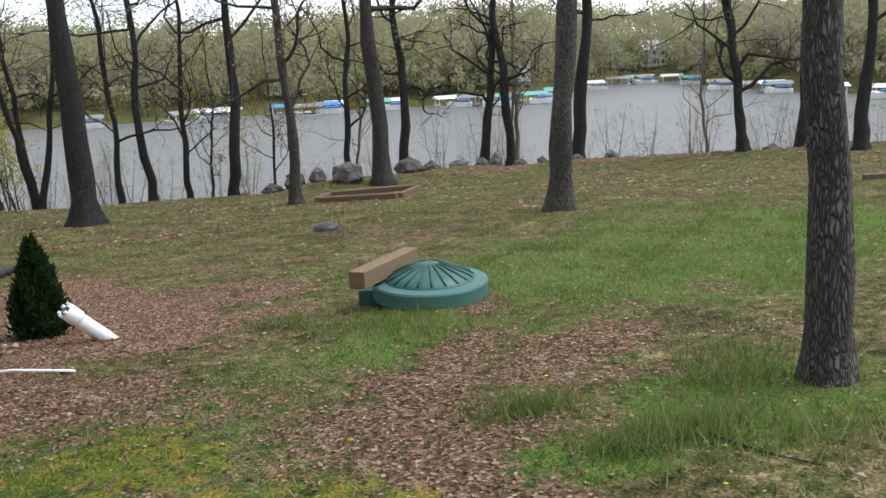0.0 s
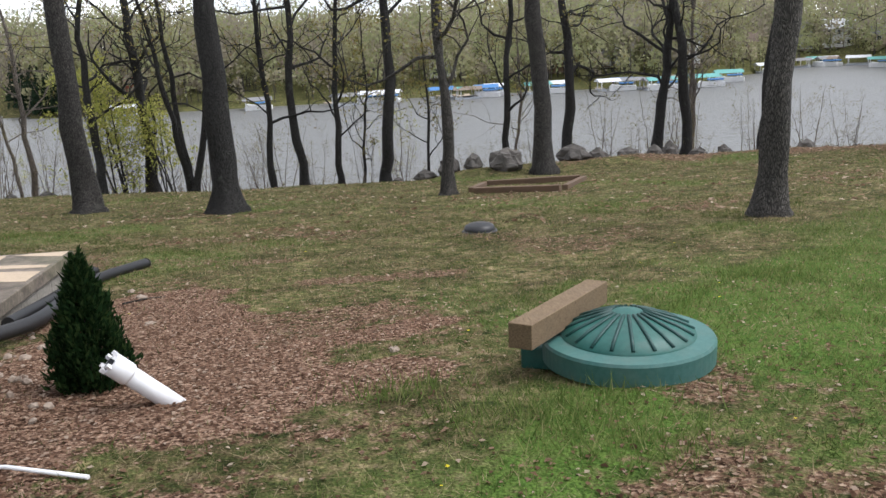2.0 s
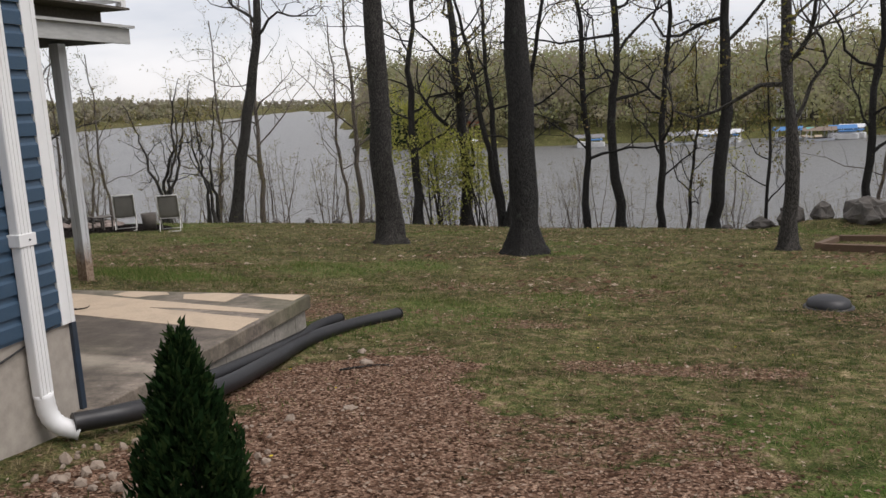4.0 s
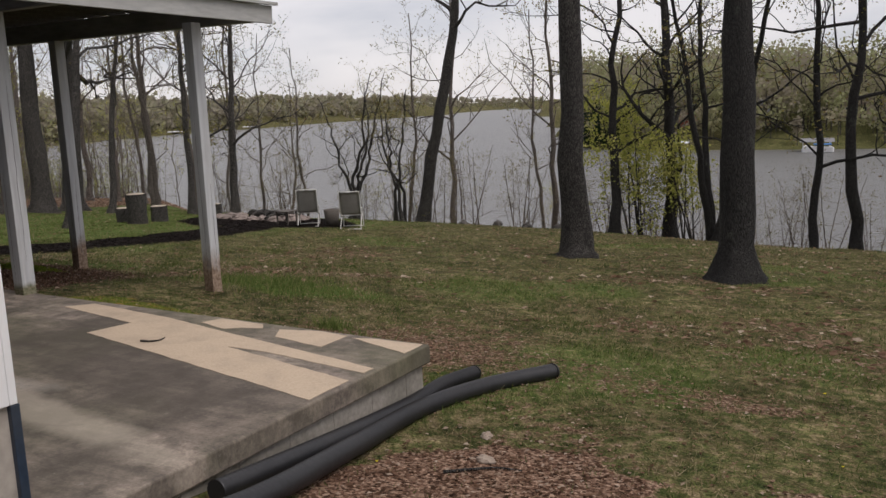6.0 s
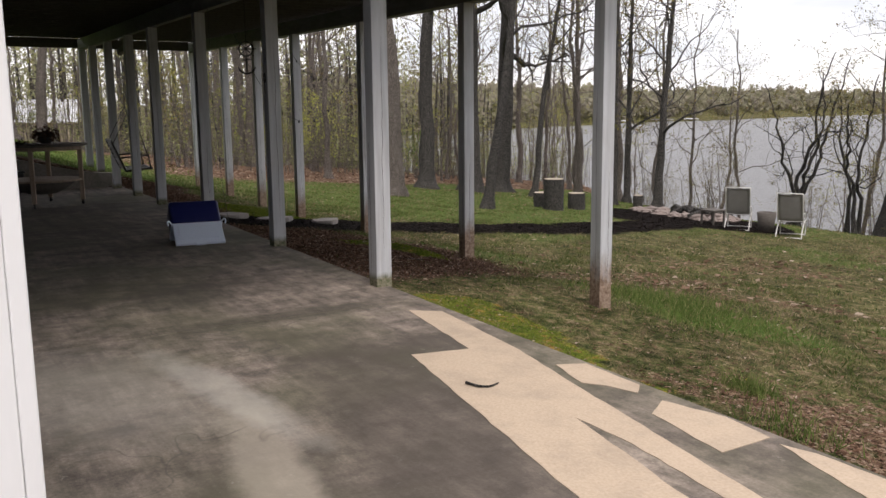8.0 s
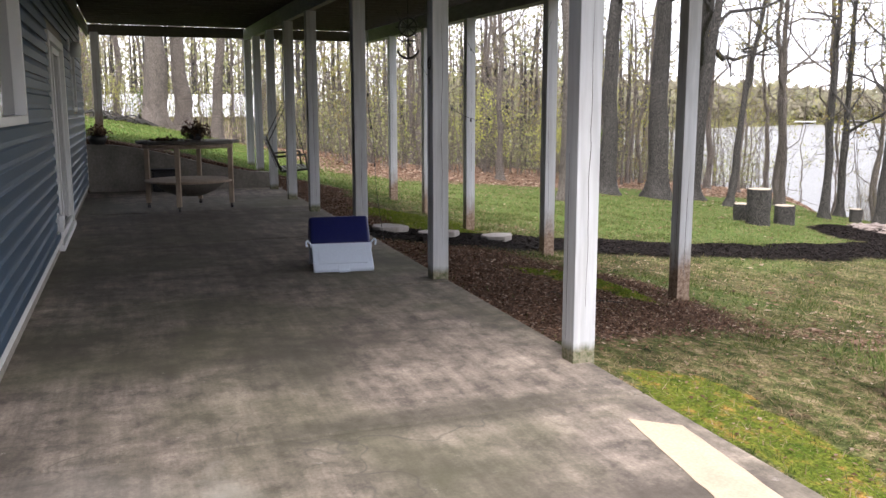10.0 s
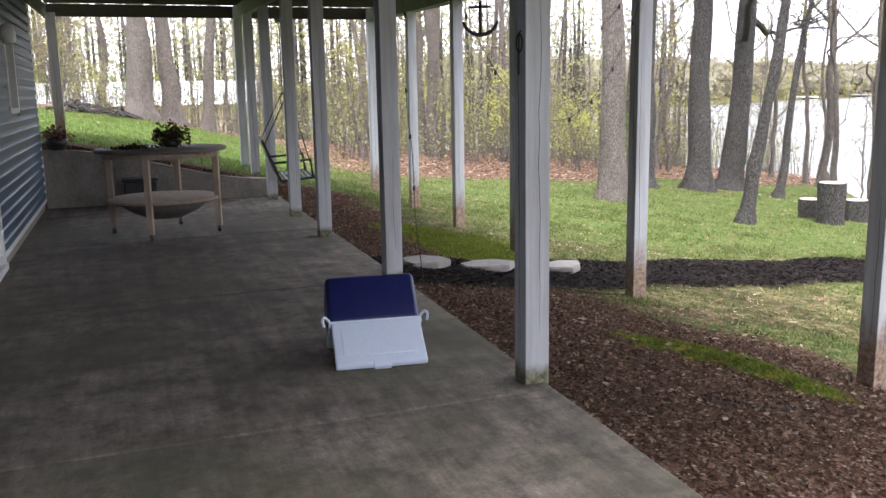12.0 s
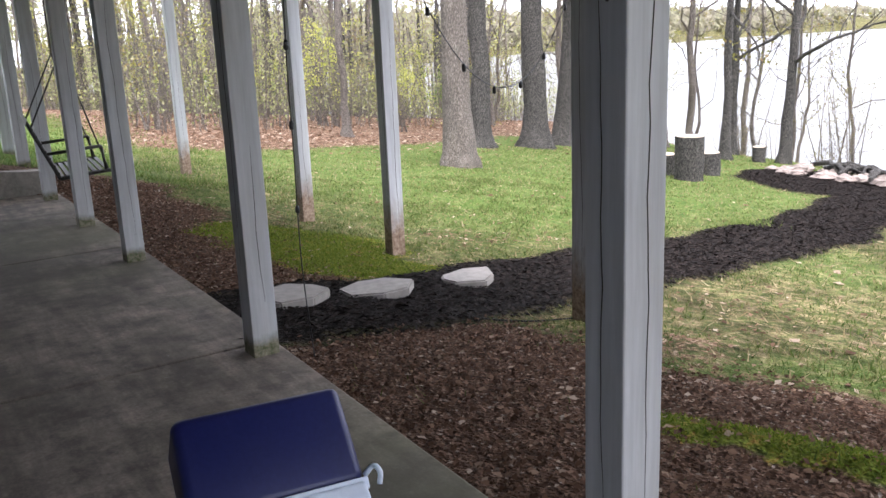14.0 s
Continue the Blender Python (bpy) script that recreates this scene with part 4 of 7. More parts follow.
def tree(x, y, r0, height, seed, label, bark=None, leaves=None, lean=(0, 0), bud=0.05, stems=1, group="", **how):
    rng = np.random.default_rng(seed)
    root = thing("tree", (x, y, gz(x, y)), label, "tree", group)
    tubes, buds = [], []
    for k in range(stems):
        off = np.array([0, 0, 0.0]) if stems == 1 else np.array([rng.uniform(-0.25, 0.25), rng.uniform(-0.25, 0.25), 0])
        ln = lean if stems == 1 else (lean[0] + rng.uniform(-0.28, 0.28), lean[1] + rng.uniform(-0.28, 0.28))
        a, b = grow(rng, height * rng.uniform(0.8, 1.0) if stems > 1 else height, r0, ln, **how)
        tubes += [(np.asarray(p) + off, r, s) for p, r, s in a]
        buds += [q + off for q in b]
    base = np.array([x, y, gz(x, y)])
    me = tubes_mesh("trunk", [(np.asarray(p) + 0, r, s) for p, r, s in tubes])
    t = mesh_part("trunk", me, bark or BARK, root)
    t.matrix_parent_inverse = Matrix.Identity(4)
    if buds:
        c = mesh_part("crown", quads_mesh("crown", buds, bud, rng), leaves or BUDS, root)
        c.matrix_parent_inverse = Matrix.Identity(4)
    return root


OAK = "tall dark-barked oak just leafing out on the lawn"
SHORE = "slender dark tree on the bank above the lake"
G_SHORE = "trees along the lake bank"
tree(-2.72, 21.2, 0.3, 15, 1, OAK, BARK_DARK, lean=(-0.02, 0.0), first=0.42, limbs=12)
tree(-6.40, 23.5, 0.3, 15, 2, OAK, BARK, lean=(-0.03, 0.0), first=0.42, limbs=12)
tree(2.3, 22.8, 0.15, 11, 3, "young grey-barked tree with low side branches on the lawn", BARK_GREY, first=0.22, limbs=14, lean=(-0.02, 0))
tree(5.9, 28.7, 0.32, 15, 4, "thick oak trunk standing among the boulders", BARK, lean=(-0.02, 0), first=0.36, limbs=13)
tree(6.0, 13.85, 0.21, 13, 5, "grey oak leaning slightly on the lawn", BARK_GREY, lean=(0.05, 0.0), first=0.38, limbs=12)
tree(3.12, 3.62, 0.112, 9, 6, "ridged grey oak trunk close beside the walk", BARK_GREY, lean=(-0.045, 0), first=0.45, limbs=10)
tree(-16.8, 34.0, 0.27, 14, 7, "leaning tree at the top of the bank", BARK, lean=(0.21, 0.07), first=0.5, limbs=9, crook=0.07, reach=0.45)
for x, y, r, h, s, ln, f in ((15.2, 33.0, 0.31, 15, 11, 0.0, 0.5), (7.8, 33.6, 0.23, 14, 12, 0.0, 0.4), (1.0, 32.6, 0.22, 15, 13, -0.02, 0.5), (-1.85, 32.8, 0.17, 14, 14, -0.04, 0.4), (-0.6, 32.9, 0.13, 11, 15, 0.05, 0.25), (-2.95, 32.9, 0.13, 12, 16, -0.03, 0.3), (12.2, 33.3, 0.22, 15, 17, 0.0, 0.36), (23.0, 29.0, 0.38, 16, 18, 0.0, 0.5), (21.8, 24.4, 0.22, 14, 19, -0.02, 0.4), (-7.6, 34.8, 0.25, 12, 20, 0.0, 0.3), (-9.0, 33.4, 0.16, 12, 21, 0.02, 0.3), (5.6, 33.4, 0.15, 12, 22, 0.0, 0.35), (2.6, 33.4, 0.07, 7, 23, 0.0, 0.25), (0.2, 33.6, 0.07, 7, 24, 0.06, 0.25)):
    tree(x, y, r, h, s, SHORE, BARK_DARK, lean=(ln, 0), first=max(0.18, f - 0.12), limbs=16, crook=0.085, group=G_SHORE)
tree(11.2, 33.6, 0.24, 10, 31, "broad crooked tree branching low above the lake", BARK_DARK, lean=(0.03, 0), first=0.28, limbs=16, reach=0.5, crook=0.1, group=G_SHORE)
tree(19.2, 27.4, 0.2, 9, 32, "crooked leaning tree branching low above the lake", BARK_DARK, lean=(-0.16, 0), first=0.2, limbs=16, reach=0.5, crook=0.12, group=G_SHORE)
tree(-5.7, 33.0, 0.13, 11, 33, "several dark stems growing from one foot", BARK_DARK, stems=3, first=0.35, limbs=7, crook=0.07, kids=4, twigs=3, group=G_SHORE)
WOOD = "tall grey-barked woodland tree at the lawn's edge"
for x, y, r, h, s, lx, ly, f in ((-22.6, 20.0, 0.29, 16, 41, 0.0, -0.01, 0.4), (-26.6, 23.4, 0.28, 15, 42, 0.0, 0.04, 0.35), (-26.7, 25.3, 0.34, 16, 43, 0.0, 0.0, 0.35), (-27.4, 27.0, 0.35, 16, 44, 0.02, 0.03, 0.22), (-19.5, 21.1, 0.13, 10, 45, 0.03, 0.14, 0.4), (-23.2, 28.8, 0.13, 11, 46, 0.0, 0.02, 0.3), (-25.5, 27.2, 0.12, 11, 47, 0.02, 0.16, 0.3), (-35.0, 10.4, 0.38, 17, 48, 0.0, 0.0, 0.4), (-36.0, 11.4, 0.3, 16, 49, 0.0, -0.03, 0.4), (-35.7, 12.5, 0.2, 14, 50, 0.0, 0.10, 0.4), (-22.2, 29.9, 0.15, 10, 51, 0.02, 0.05, 0.25), (-24.3, 30.5, 0.13, 10, 52, 0.0, 0.0, 0.25)):
    tree(x, y, r, h, s, WOOD, BARK_LIGHT if x < -30 or s == 41 else BARK_GREY, lean=(lx, ly), first=f, limbs=13, group="woodland trees")
tree(-18.3, 32.0, 0.075, 5.4, 61, "small crooked many-stemmed tree behind the lawn chairs", BARK, stems=4, first=0.3, limbs=9, bud=0.028, crook=0.2, reach=0.45, kids=4, twigs=4)
tree(-16.6, 32.4, 0.07, 5.0, 62, "small crooked many-stemmed tree behind the lawn chairs", BARK, stems=3, first=0.3, limbs=9, bud=0.028, crook=0.2, reach=0.45, kids=4, twigs=4)
tree(-8.6, 34.6, 0.035, 5.2, 63, "yellow-green willow-like shrub on the bank", BARK, LEAF_FRESH, stems=8, first=0.2, limbs=8, bud=0.06, reach=0.5, kids=5, twigs=5)
tree(-6.9, 34.2, 0.03, 3.8, 64, "yellow-green willow-like shrub on the bank", BARK, LEAF_FRESH, stems=6, first=0.15, limbs=8, bud=0.06, reach=0.5, kids=4, twigs=3)

# ---- things on the lawn ----
rng = random.Random(5)
LX, LY = 1.84, 7.16
lid = thing("septic_riser", (LX, LY, gz(LX, LY)), "green plastic septic riser with a ribbed domed lid", "septic lid")
z0 = gz(LX, LY)
at_lid = Matrix.Translation((LX, LY, z0))
part("riser", lathe([(0.45, -0.2), (0.45, 0.09)], 40, at_lid), GREEN_PLASTIC, lid)
PALE_GREEN = surface("worn_pale_green_plastic", (0.035, 0.12, 0.105), (0.06, 0.155, 0.14), 30, (1, 1, 1), 0.55, 0.15, 0.002, 5.0, 0.35, (0.14, 0.16, 0.13))
rim = lathe([(0.485, 0.04), (0.515, 0.045), (0.518, 0.165), (0.508, 0.182), (0.40, 0.192), (0.395, 0.15)], 64, at_lid)
for f in rim.faces:
    f.smooth = False
part("rim", rim, PALE_GREEN, lid, "pale worn lid rim")
part("dome", lathe([(0.41, 0.16), (0.40, 0.205), (0.30, 0.255), (0.18, 0.30), (0.07, 0.335), (0.0005, 0.345)], 56, at_lid), GREEN_PLASTIC, lid)
RIB = surface("dark_green_rib", (0.006, 0.045, 0.04), (0.01, 0.06, 0.052), 30, rough=0.5, relief=0.1)
for k in range(20):
    a = 2 * math.pi * (k + 0.3) / 20
    c, s = math.cos(a), math.sin(a)
    part("rib", sweep([(LX + r * c, LY + r * s, z0 + h) for r, h in ((0.39, 0.213), (0.30, 0.259), (0.18, 0.304), (0.09, 0.331))], 0.011, 6), RIB, lid)
part("flange", boxed(LX - 0.62, LX - 0.34, LY - 0.2, LY + 0.2, z0 - 0.1, z0 + 0.12, 0.02, pose(LX, LY, 0, 0, 0, -30) @ pose(-LX, -LY, 0)), GREEN_PLASTIC, lid)
ax, ay, bx, by = 1.10, 6.95, 1.80, 7.87
ang = math.degrees(math.atan2(by - ay, bx - ax))
post_timber = thing("timber_post", (1.45, 7.42, z0 + 0.2), "short square treated timber laid on the septic lid", "timber")
ln = math.hypot(bx - ax, by - ay)
tb = boxed(-ln / 2, ln / 2, -0.075, 0.075, -0.075, 0.075, 0.006)
bmesh.ops.transform(tb, matrix=pose(1.49, 7.38, z0 + 0.285, 0, 2.5, ang), verts=tb.verts)
part("timber", tb, TIMBER, post_timber)

dx, dy = 1.93, 14.55
black = thing("drain_cover", (dx, dy, gz(dx, dy)), "low black plastic drain dome in the grass", "drain cover")
part("dome", lathe([(0.23, -0.1), (0.23, 0.05), (0.21, 0.10), (0.15, 0.13), (0.0005, 0.14)], 28, Matrix.Translation((dx, dy, gz(dx, dy)))), BLACK_PLASTIC, black)
part("collar", lathe([(0.26, -0.1), (0.26, 0.025), (0.232, 0.035)], 28, Matrix.Translation((dx, dy, gz(dx, dy)))), BLACK_PLASTIC, black)


def log_between(name, a, b, w, h, parent, material, label=""):
    a, b = Vector(a), Vector(b)
    d = b - a
    m = Matrix.Translation((a + b) / 2) @ d.to_track_quat("X", "Z").to_matrix().to_4x4()
    q = boxed(-d.length / 2, d.length / 2, -w / 2, w / 2, -h / 2, h / 2, 0.01)
    bmesh.ops.transform(q, matrix=m, verts=q.verts)
    return part(name, q, material, parent, label)


OLD_TIMBER = surface("weathered_landscape_timber", (0.09, 0.055, 0.034), (0.16, 0.10, 0.06), 14, (6, 1, 6), 0.9, 0.5, 0.005, 2.0, 0.4, (0.06, 0.05, 0.04), own=True)
bed = thing("raised_bed", (4.3, 22.8, gz(4.3, 22.8)), "low frame of weathered landscape timbers in the grass", "garden bed")
corners = ((2.85, 23.3), (4.4, 20.95), (5.9, 22.9), (5.3, 25.0))


def on_ground(x, y, up=0.0):
    return (x, y, gz(x, y) + up)


log_between("timber", on_ground(2.9, 22.6, 0.06), on_ground(4.7, 21.3, 0.06), 0.14, 0.16, bed, OLD_TIMBER)
log_between("timber", on_ground(3.6, 25.4, 0.06), on_ground(6.0, 24.6, 0.06), 0.14, 0.16, bed, OLD_TIMBER)
log_between("timber", on_ground(2.85, 22.9, 0.05), on_ground(3.5, 25.2, 0.05), 0.14, 0.14, bed, OLD_TIMBER)
log_between("timber", on_ground(4.85, 21.5, 0.05), on_ground(6.05, 24.4, 0.05), 0.14, 0.14, bed, OLD_TIMBER)
edging = thing("edging_timber", on_ground(12.8, 13.9), "weathered timber lying at the edge of the lawn", "timber")
log_between("timber", on_ground(12.5, 13.9, 0.06), on_ground(15.5, 12.6, 0.06), 0.15, 0.14, edging, OLD_TIMBER)

# arborvitae
ax, ay = -1.45, 7.62
arb = thing("arborvitae", on_ground(ax, ay), "small dark green cone-shaped arborvitae shrub", "shrub")
nr = np.random.default_rng(8)
part("stem", sweep([on_ground(ax, ay, -0.1), on_ground(ax, ay, 0.35), on_ground(ax + 0.01, ay, 0.8)], [0.02, 0.014, 0.005], 6), BARK, arb)
u = nr.uniform(0, 1, 9000) ** 1.3
th = nr.uniform(0, 2 * np.pi, 9000)
lump = 1 + 0.16 * np.sin(5 * th + 9 * u) + 0.10 * np.sin(11 * th - 14 * u)
rr = (0.235 * (1 - u) ** 0.75 * np.minimum(1, 0.62 + 3.5 * u) + 0.02) * lump * nr.uniform(0.62, 1.05, 9000)
pts = np.stack([ax + rr * np.cos(th), ay + rr * np.sin(th), gz(ax, ay) + 0.04 + u * 0.77 + 0.03 * nr.normal(size=9000)], 1)
ax3 = np.stack([np.cos(th) * 0.5, np.sin(th) * 0.5, np.ones(9000)], 1) + nr.normal(size=(9000, 3)) * 0.35
ax3 /= np.linalg.norm(ax3, axis=1)[:, None]
side = np.cross(ax3, nr.normal(size=(9000, 3)))
side /= np.linalg.norm(side, axis=1)[:, None]
L, W = 0.035 * nr.uniform(0.6, 1.5, (9000, 1)), 0.010
me = raw_mesh("foliage", np.stack([pts - ax3 * L * 0.4, pts + side * W, pts + ax3 * L, pts - side * W], 1).reshape(-1, 3), np.arange(36000).reshape(-1, 4))
mesh_part("foliage", me, CEDAR, arb)

# white drain pipe standing out of the ground
pipe = thing("drain_pipe", on_ground(-0.88, 7.19), "white plastic drain pipe sticking out of the ground at a slant", "pipe")
a, b = Vector((-0.82, 7.21, -0.05)), Vector((-1.16, 7.06, 0.34))
d = (b - a).normalized()
part("tube", sweep([a, a + d * 0.2, b - d * 0.10], 0.057, 20), WHITE_PIPE, pipe)
part("coupling", sweep([b - d * 0.13, b - d * 0.12, b - d * 0.005, b], [0.064, 0.068, 0.068, 0.062], 20), WHITE_PIPE, pipe)
# the tube is closed; a black disc stands for the shade inside it
part("mouth", sweep([b - d * 0.004, b + d * 0.0015], 0.05, 20), BLACK_PLASTIC, pipe, "black disc standing in for the shaded pipe mouth")
for k in range(6):
    n1 = d.orthogonal().normalized()
    n1.rotate(Matrix.Rotation(k * math.pi / 3, 3, d))
    q = bmesh.new()
    bmesh.ops.create_cube(q, size=1, matrix=Matrix.Translation(b + n1 * 0.057 + d * 0.008) @ d.to_track_quat("Z", "Y").to_matrix().to_4x4() @ Matrix.Rotation(k, 4, "Z") @ Matrix.Diagonal((0.022, 0.022, 0.03, 1)))
    part("notch", q, WHITE_PIPE, pipe)
stake = thing("marker_stake", on_ground(-1.3, 6.1), "thin white stake lying on the leaf litter", "stake")
part("rod", sweep([on_ground(-1.75, 6.2, 0.02), on_ground(-1.4, 6.15, 0.03), on_ground(-0.98, 5.98, 0.02)], 0.011, 8), WHITE_PIPE, stake)

# downspout and corrugated drain pipes at the house corner
spout = thing("downspout", (-2.93, 8.5, 0.2), "white rectangular downspout strapped to the house wall", "downspout")
yy = 8.44
part("shaft", boxed(HX + 0.018, HX + 0.088, yy - 0.05, yy + 0.05, 0.2, TOPZ, 0.012), TRIM_WHITE, spout)
for k in range(3):
    part("flute", boxed(HX + 0.088, HX + 0.092, yy - 0.035 + 0.026 * k, yy - 0.019 + 0.026 * k, 0.21, TOPZ, 0.001), TRIM_WHITE, spout)
for z in (1.09, 3.2):
    strap = part("strap", boxed(HX + 0.012, HX + 0.097, yy - 0.062, yy + 0.062, z - 0.035, z + 0.035, 0.004), TRIM_WHITE, spout)
    part("screw", lathe([(0.006, 0), (0.006, 0.004), (0.002, 0.006)], 8, pose(HX + 0.097, yy + 0.01, z, 0, 90, 0)), BLACK_PLASTIC, strap)
part("elbow", sweep(curve([(HX + 0.053, yy, 0.22), (HX + 0.06, yy + 0.01, 0.1), (HX + 0.1, yy + 0.04, 0.02), (HX + 0.18, yy + 0.1, -0.03)], 15), 0.055, 12, ridge=-0.06), TRIM_WHITE, spout, "ribbed white elbow")
hoses = (("corrugated_pipe", [(-2.82, 8.52, 0.02), (-2.62, 8.8, 0.0), (-2.5, 9.5, -0.1), (-2.62, 10.5, -0.22), (-2.75, 11.4, -0.33), (-2.68, 12.2, -0.42), (-2.42, 12.85, -0.46)], 0.062), ("corrugated_pipe", [(-2.76, 9.6, -0.13), (-2.78, 10.6, -0.23), (-2.86, 11.5, -0.36), (-2.95, 12.05, -0.42), (-2.93, 12.5, -0.44)], 0.058))
for name, line, r in hoses:
    h = thing(name, line[0], "black corrugated drain pipe lying along the patio", "drain pipe", "corrugated drain pipes")
    line = [(x, y, max(z, gz(x, y) + r * 0.85)) for x, y, z in line]
    n = 330 if r > 0.06 else 240
    part("hose", sweep(curve(line, n), r, 14, ridge=-0.1), BLACK_PLASTIC, h)
    e = Vector(line[-1])
    d = (e - Vector(line[-2])).normalized()
    part("end_cap", sweep([e, e + d * 0.02], [r * 1.05, r * 0.95], 14), BLACK_PLASTIC, h)
cable = thing("cable", (HX + 0.02, 8.2, 0.4), "thin black cable stapled along the footing", "cable")
part("wire", sweep(curve([(HX + 0.012, 6.2, 0.12), (HX + 0.012, 7.4, 0.30), (HX + 0.012, 8.2, 0.46), (HX + 0.015, 8.66, 0.56)], 18), 0.006, 6), BLACK_PLASTIC, cable)
NAVY_TRIM = surface("dark_blue_strip", (0.012, 0.025, 0.045), (0.02, 0.035, 0.06), 30, rough=0.5, relief=0.1)
conduit = thing("conduit", (HX + 0.02, HY + 0.02, 0.0), "dark blue strip running down the footing corner", "conduit")
part("strip", boxed(HX - 0.02, HX + 0.02, HY - 0.01, HY + 0.03, 0.0, S0 - 0.022, 0.004), NAVY_TRIM, conduit)

# broken stones below the downspout
gravel_rng = random.Random(3)
bm = bmesh.new()
PALE_STONE = surface("pale_broken_stone", (0.22, 0.165, 0.125), (0.36, 0.30, 0.24), 18, (1, 1, 1), 0.95, 0.5, 0.006, 3.0, 0.3, (0.2, 0.13, 0.09))
for k in range(95):
    x, y = gravel_rng.uniform(-2.7, -1.5), gravel_rng.gauss(8.0, 0.75)
    s = gravel_rng.uniform(0.014, 0.042)
    made = bmesh.ops.create_icosphere(bm, subdivisions=1, radius=s)
    m = pose(x, y, gz(x, y) + s * 0.25, gravel_rng.uniform(0, 90), gravel_rng.uniform(0, 90), gravel_rng.uniform(0, 360))
    for v in made["verts"]:
        v.co = m @ Vector((v.co.x * gravel_rng.uniform(0.8, 1.4), v.co.y * gravel_rng.uniform(0.7, 1.2), v.co.z * 0.7))
tagged(part("gravel", bm, PALE_STONE), "scattered pale broken stones on bark litter", "stones", kind="stuff")
for k, (x, y, s) in enumerate(((-2.0, 10.9, 0.06), (-1.6, 9.6, 0.05), (0.45, 8.0, 0.045), (-2.2, 11.3, 0.05), (1.95, 4.4, 0.04))):
    st = thing("stone", on_ground(x, y), "small pale stone lying on the lawn", "stone", "loose stones")
    part("rock", rock(rng, s, s * 0.7, s * 0.5, on_ground(x, y, s * 0.15), k * 40), PALE_STONE, st)

# boulders along the crest
BOULDERS = ((2.3, 30.9, 0.45, 0.3, 0.28), (3.1, 30.7, 0.5, 0.4, 0.5), (3.9, 30.6, 0.45, 0.35, 0.42), (4.9, 29.9, 0.85, 0.6, 0.55), (7.3, 30.6, 0.65, 0.5, 0.45), (8.3, 31.2, 0.5, 0.4, 0.38), (9.4, 31.2, 0.55, 0.5, 0.30), (10.4, 31.4, 0.55, 0.4, 0.38), (11.0, 31.6, 0.45, 0.4, 0.55), (12.0, 31.5, 0.4, 0.35, 0.32), (13.0, 31.6, 0.35, 0.3, 0.36), (14.3, 31.2, 0.4, 0.3, 0.22), (15.6, 30.8, 0.5, 0.35, 0.28), (17.0, 30.2, 0.3, 0.3, 0.22), (18.3, 29.5, 0.5, 0.4, 0.24), (20.6, 27.6, 0.6, 0.5, 0.34), (21.6, 26.6, 0.6, 0.4, 0.34), (22.8, 25.8, 0.5, 0.4, 0.3), (-13.2, 33.3, 0.28, 0.2, 0.18), (-12.2, 33.6, 0.25, 0.2, 0.16), (-10.9, 33.4, 0.3, 0.22, 0.16), (-14.6, 33.4, 0.25, 0.2, 0.15), (1.4, 31.6, 0.25, 0.2, 0.18))
for k, (x, y, sx, sy, sz) in enumerate(BOULDERS):
    sx, sy, sz = 0.8 * sx, 0.8 * sy, 0.85 * sz
    b = thing("boulder", on_ground(x, y), "grey-brown boulder on the crest of the bank", "boulder", "boulders along the bank")
    part("rock", rock(rng, sx, sy, sz, on_ground(x, y, sz * 0.35), k * 37), STONE, b)

# fallen branches
for k, line in enumerate(([(2.12, 3.2), (2.14, 3.02), (2.2, 2.85), (2.3, 2.65)], [(-4.93, 11.03), (-4.85, 11.05), (-4.81, 11.1), (-4.83, 11.17)], [(-2.1, 10.6), (-1.9, 10.8), (-1.75, 10.85)], [(-13.2, 13.4), (-13.0, 13.9), (-12.95, 14.5)], [(-9.9, 12.9), (-9.7, 13.2), (-9.65, 13.5)])):
    tw = thing("twig", on_ground(*line[0]) if line[0][1] > 11.2 or line[0][0] > -2.9 else (*line[0], 0.0), "thin fallen twig lying on the ground", "twig", "fallen twigs")
    part("stick", sweep(curve([(x, y, max(gz(x, y), 0.0 if -19 < x < -2.9 and y < 11.8 else -9) + 0.012) for x, y in line], 14), [0.009 - 0.0004 * j for j in range(14)], 6), BARK, tw)

# ---- things on the patio ----
NAVY = surface("navy_plastic", (0.010, 0.013, 0.075), (0.014, 0.018, 0.095), 60, (1, 1, 1), 0.4, 0.12, 0.001, 5.0, 0.12, (0.05, 0.05, 0.09))
COOL_WHITE = surface("cool_white_plastic", (0.66, 0.73, 0.84), (0.72, 0.79, 0.89), 60, (1, 1, 1), 0.45, 0.12, 0.001, 5.0, 0.1, (0.5, 0.55, 0.62))
cooler = thing("cooler", (-10.9, 11.23, 0.0), "navy picnic cooler tipped upside down with its white lid hanging open", "cooler")
CM = pose(-10.9, 11.265, 0, 0, 0, -8)


def profile_box(section, y0, y1, bevel, m, taper=0.0):
    """A body with the given (x, z) section drawn out along y."""
    q = bmesh.new()
    a = [q.verts.new((x, y0, z)) for x, z in section]
    cx = sum(p[0] for p in section) / len(section)
    c = [q.verts.new((x, y1, z)) for x, z in section]
    n = len(section)
    q.faces.new(a)
    q.faces.new(list(reversed(c)))
    for k in range(n):
        q.faces.new((a[k], c[k], c[(k + 1) % n], a[(k + 1) % n]))
    bmesh.ops.recalc_face_normals(q, faces=q.faces)
    if bevel:
        bmesh.ops.bevel(q, geom=list(q.edges), offset=bevel, segments=3, affect="EDGES", profile=0.5)
    bmesh.ops.transform(q, matrix=m, verts=q.verts)
    for f in q.faces:
        f.smooth = len(f.verts) == 4 and bevel > 0.015
    return q


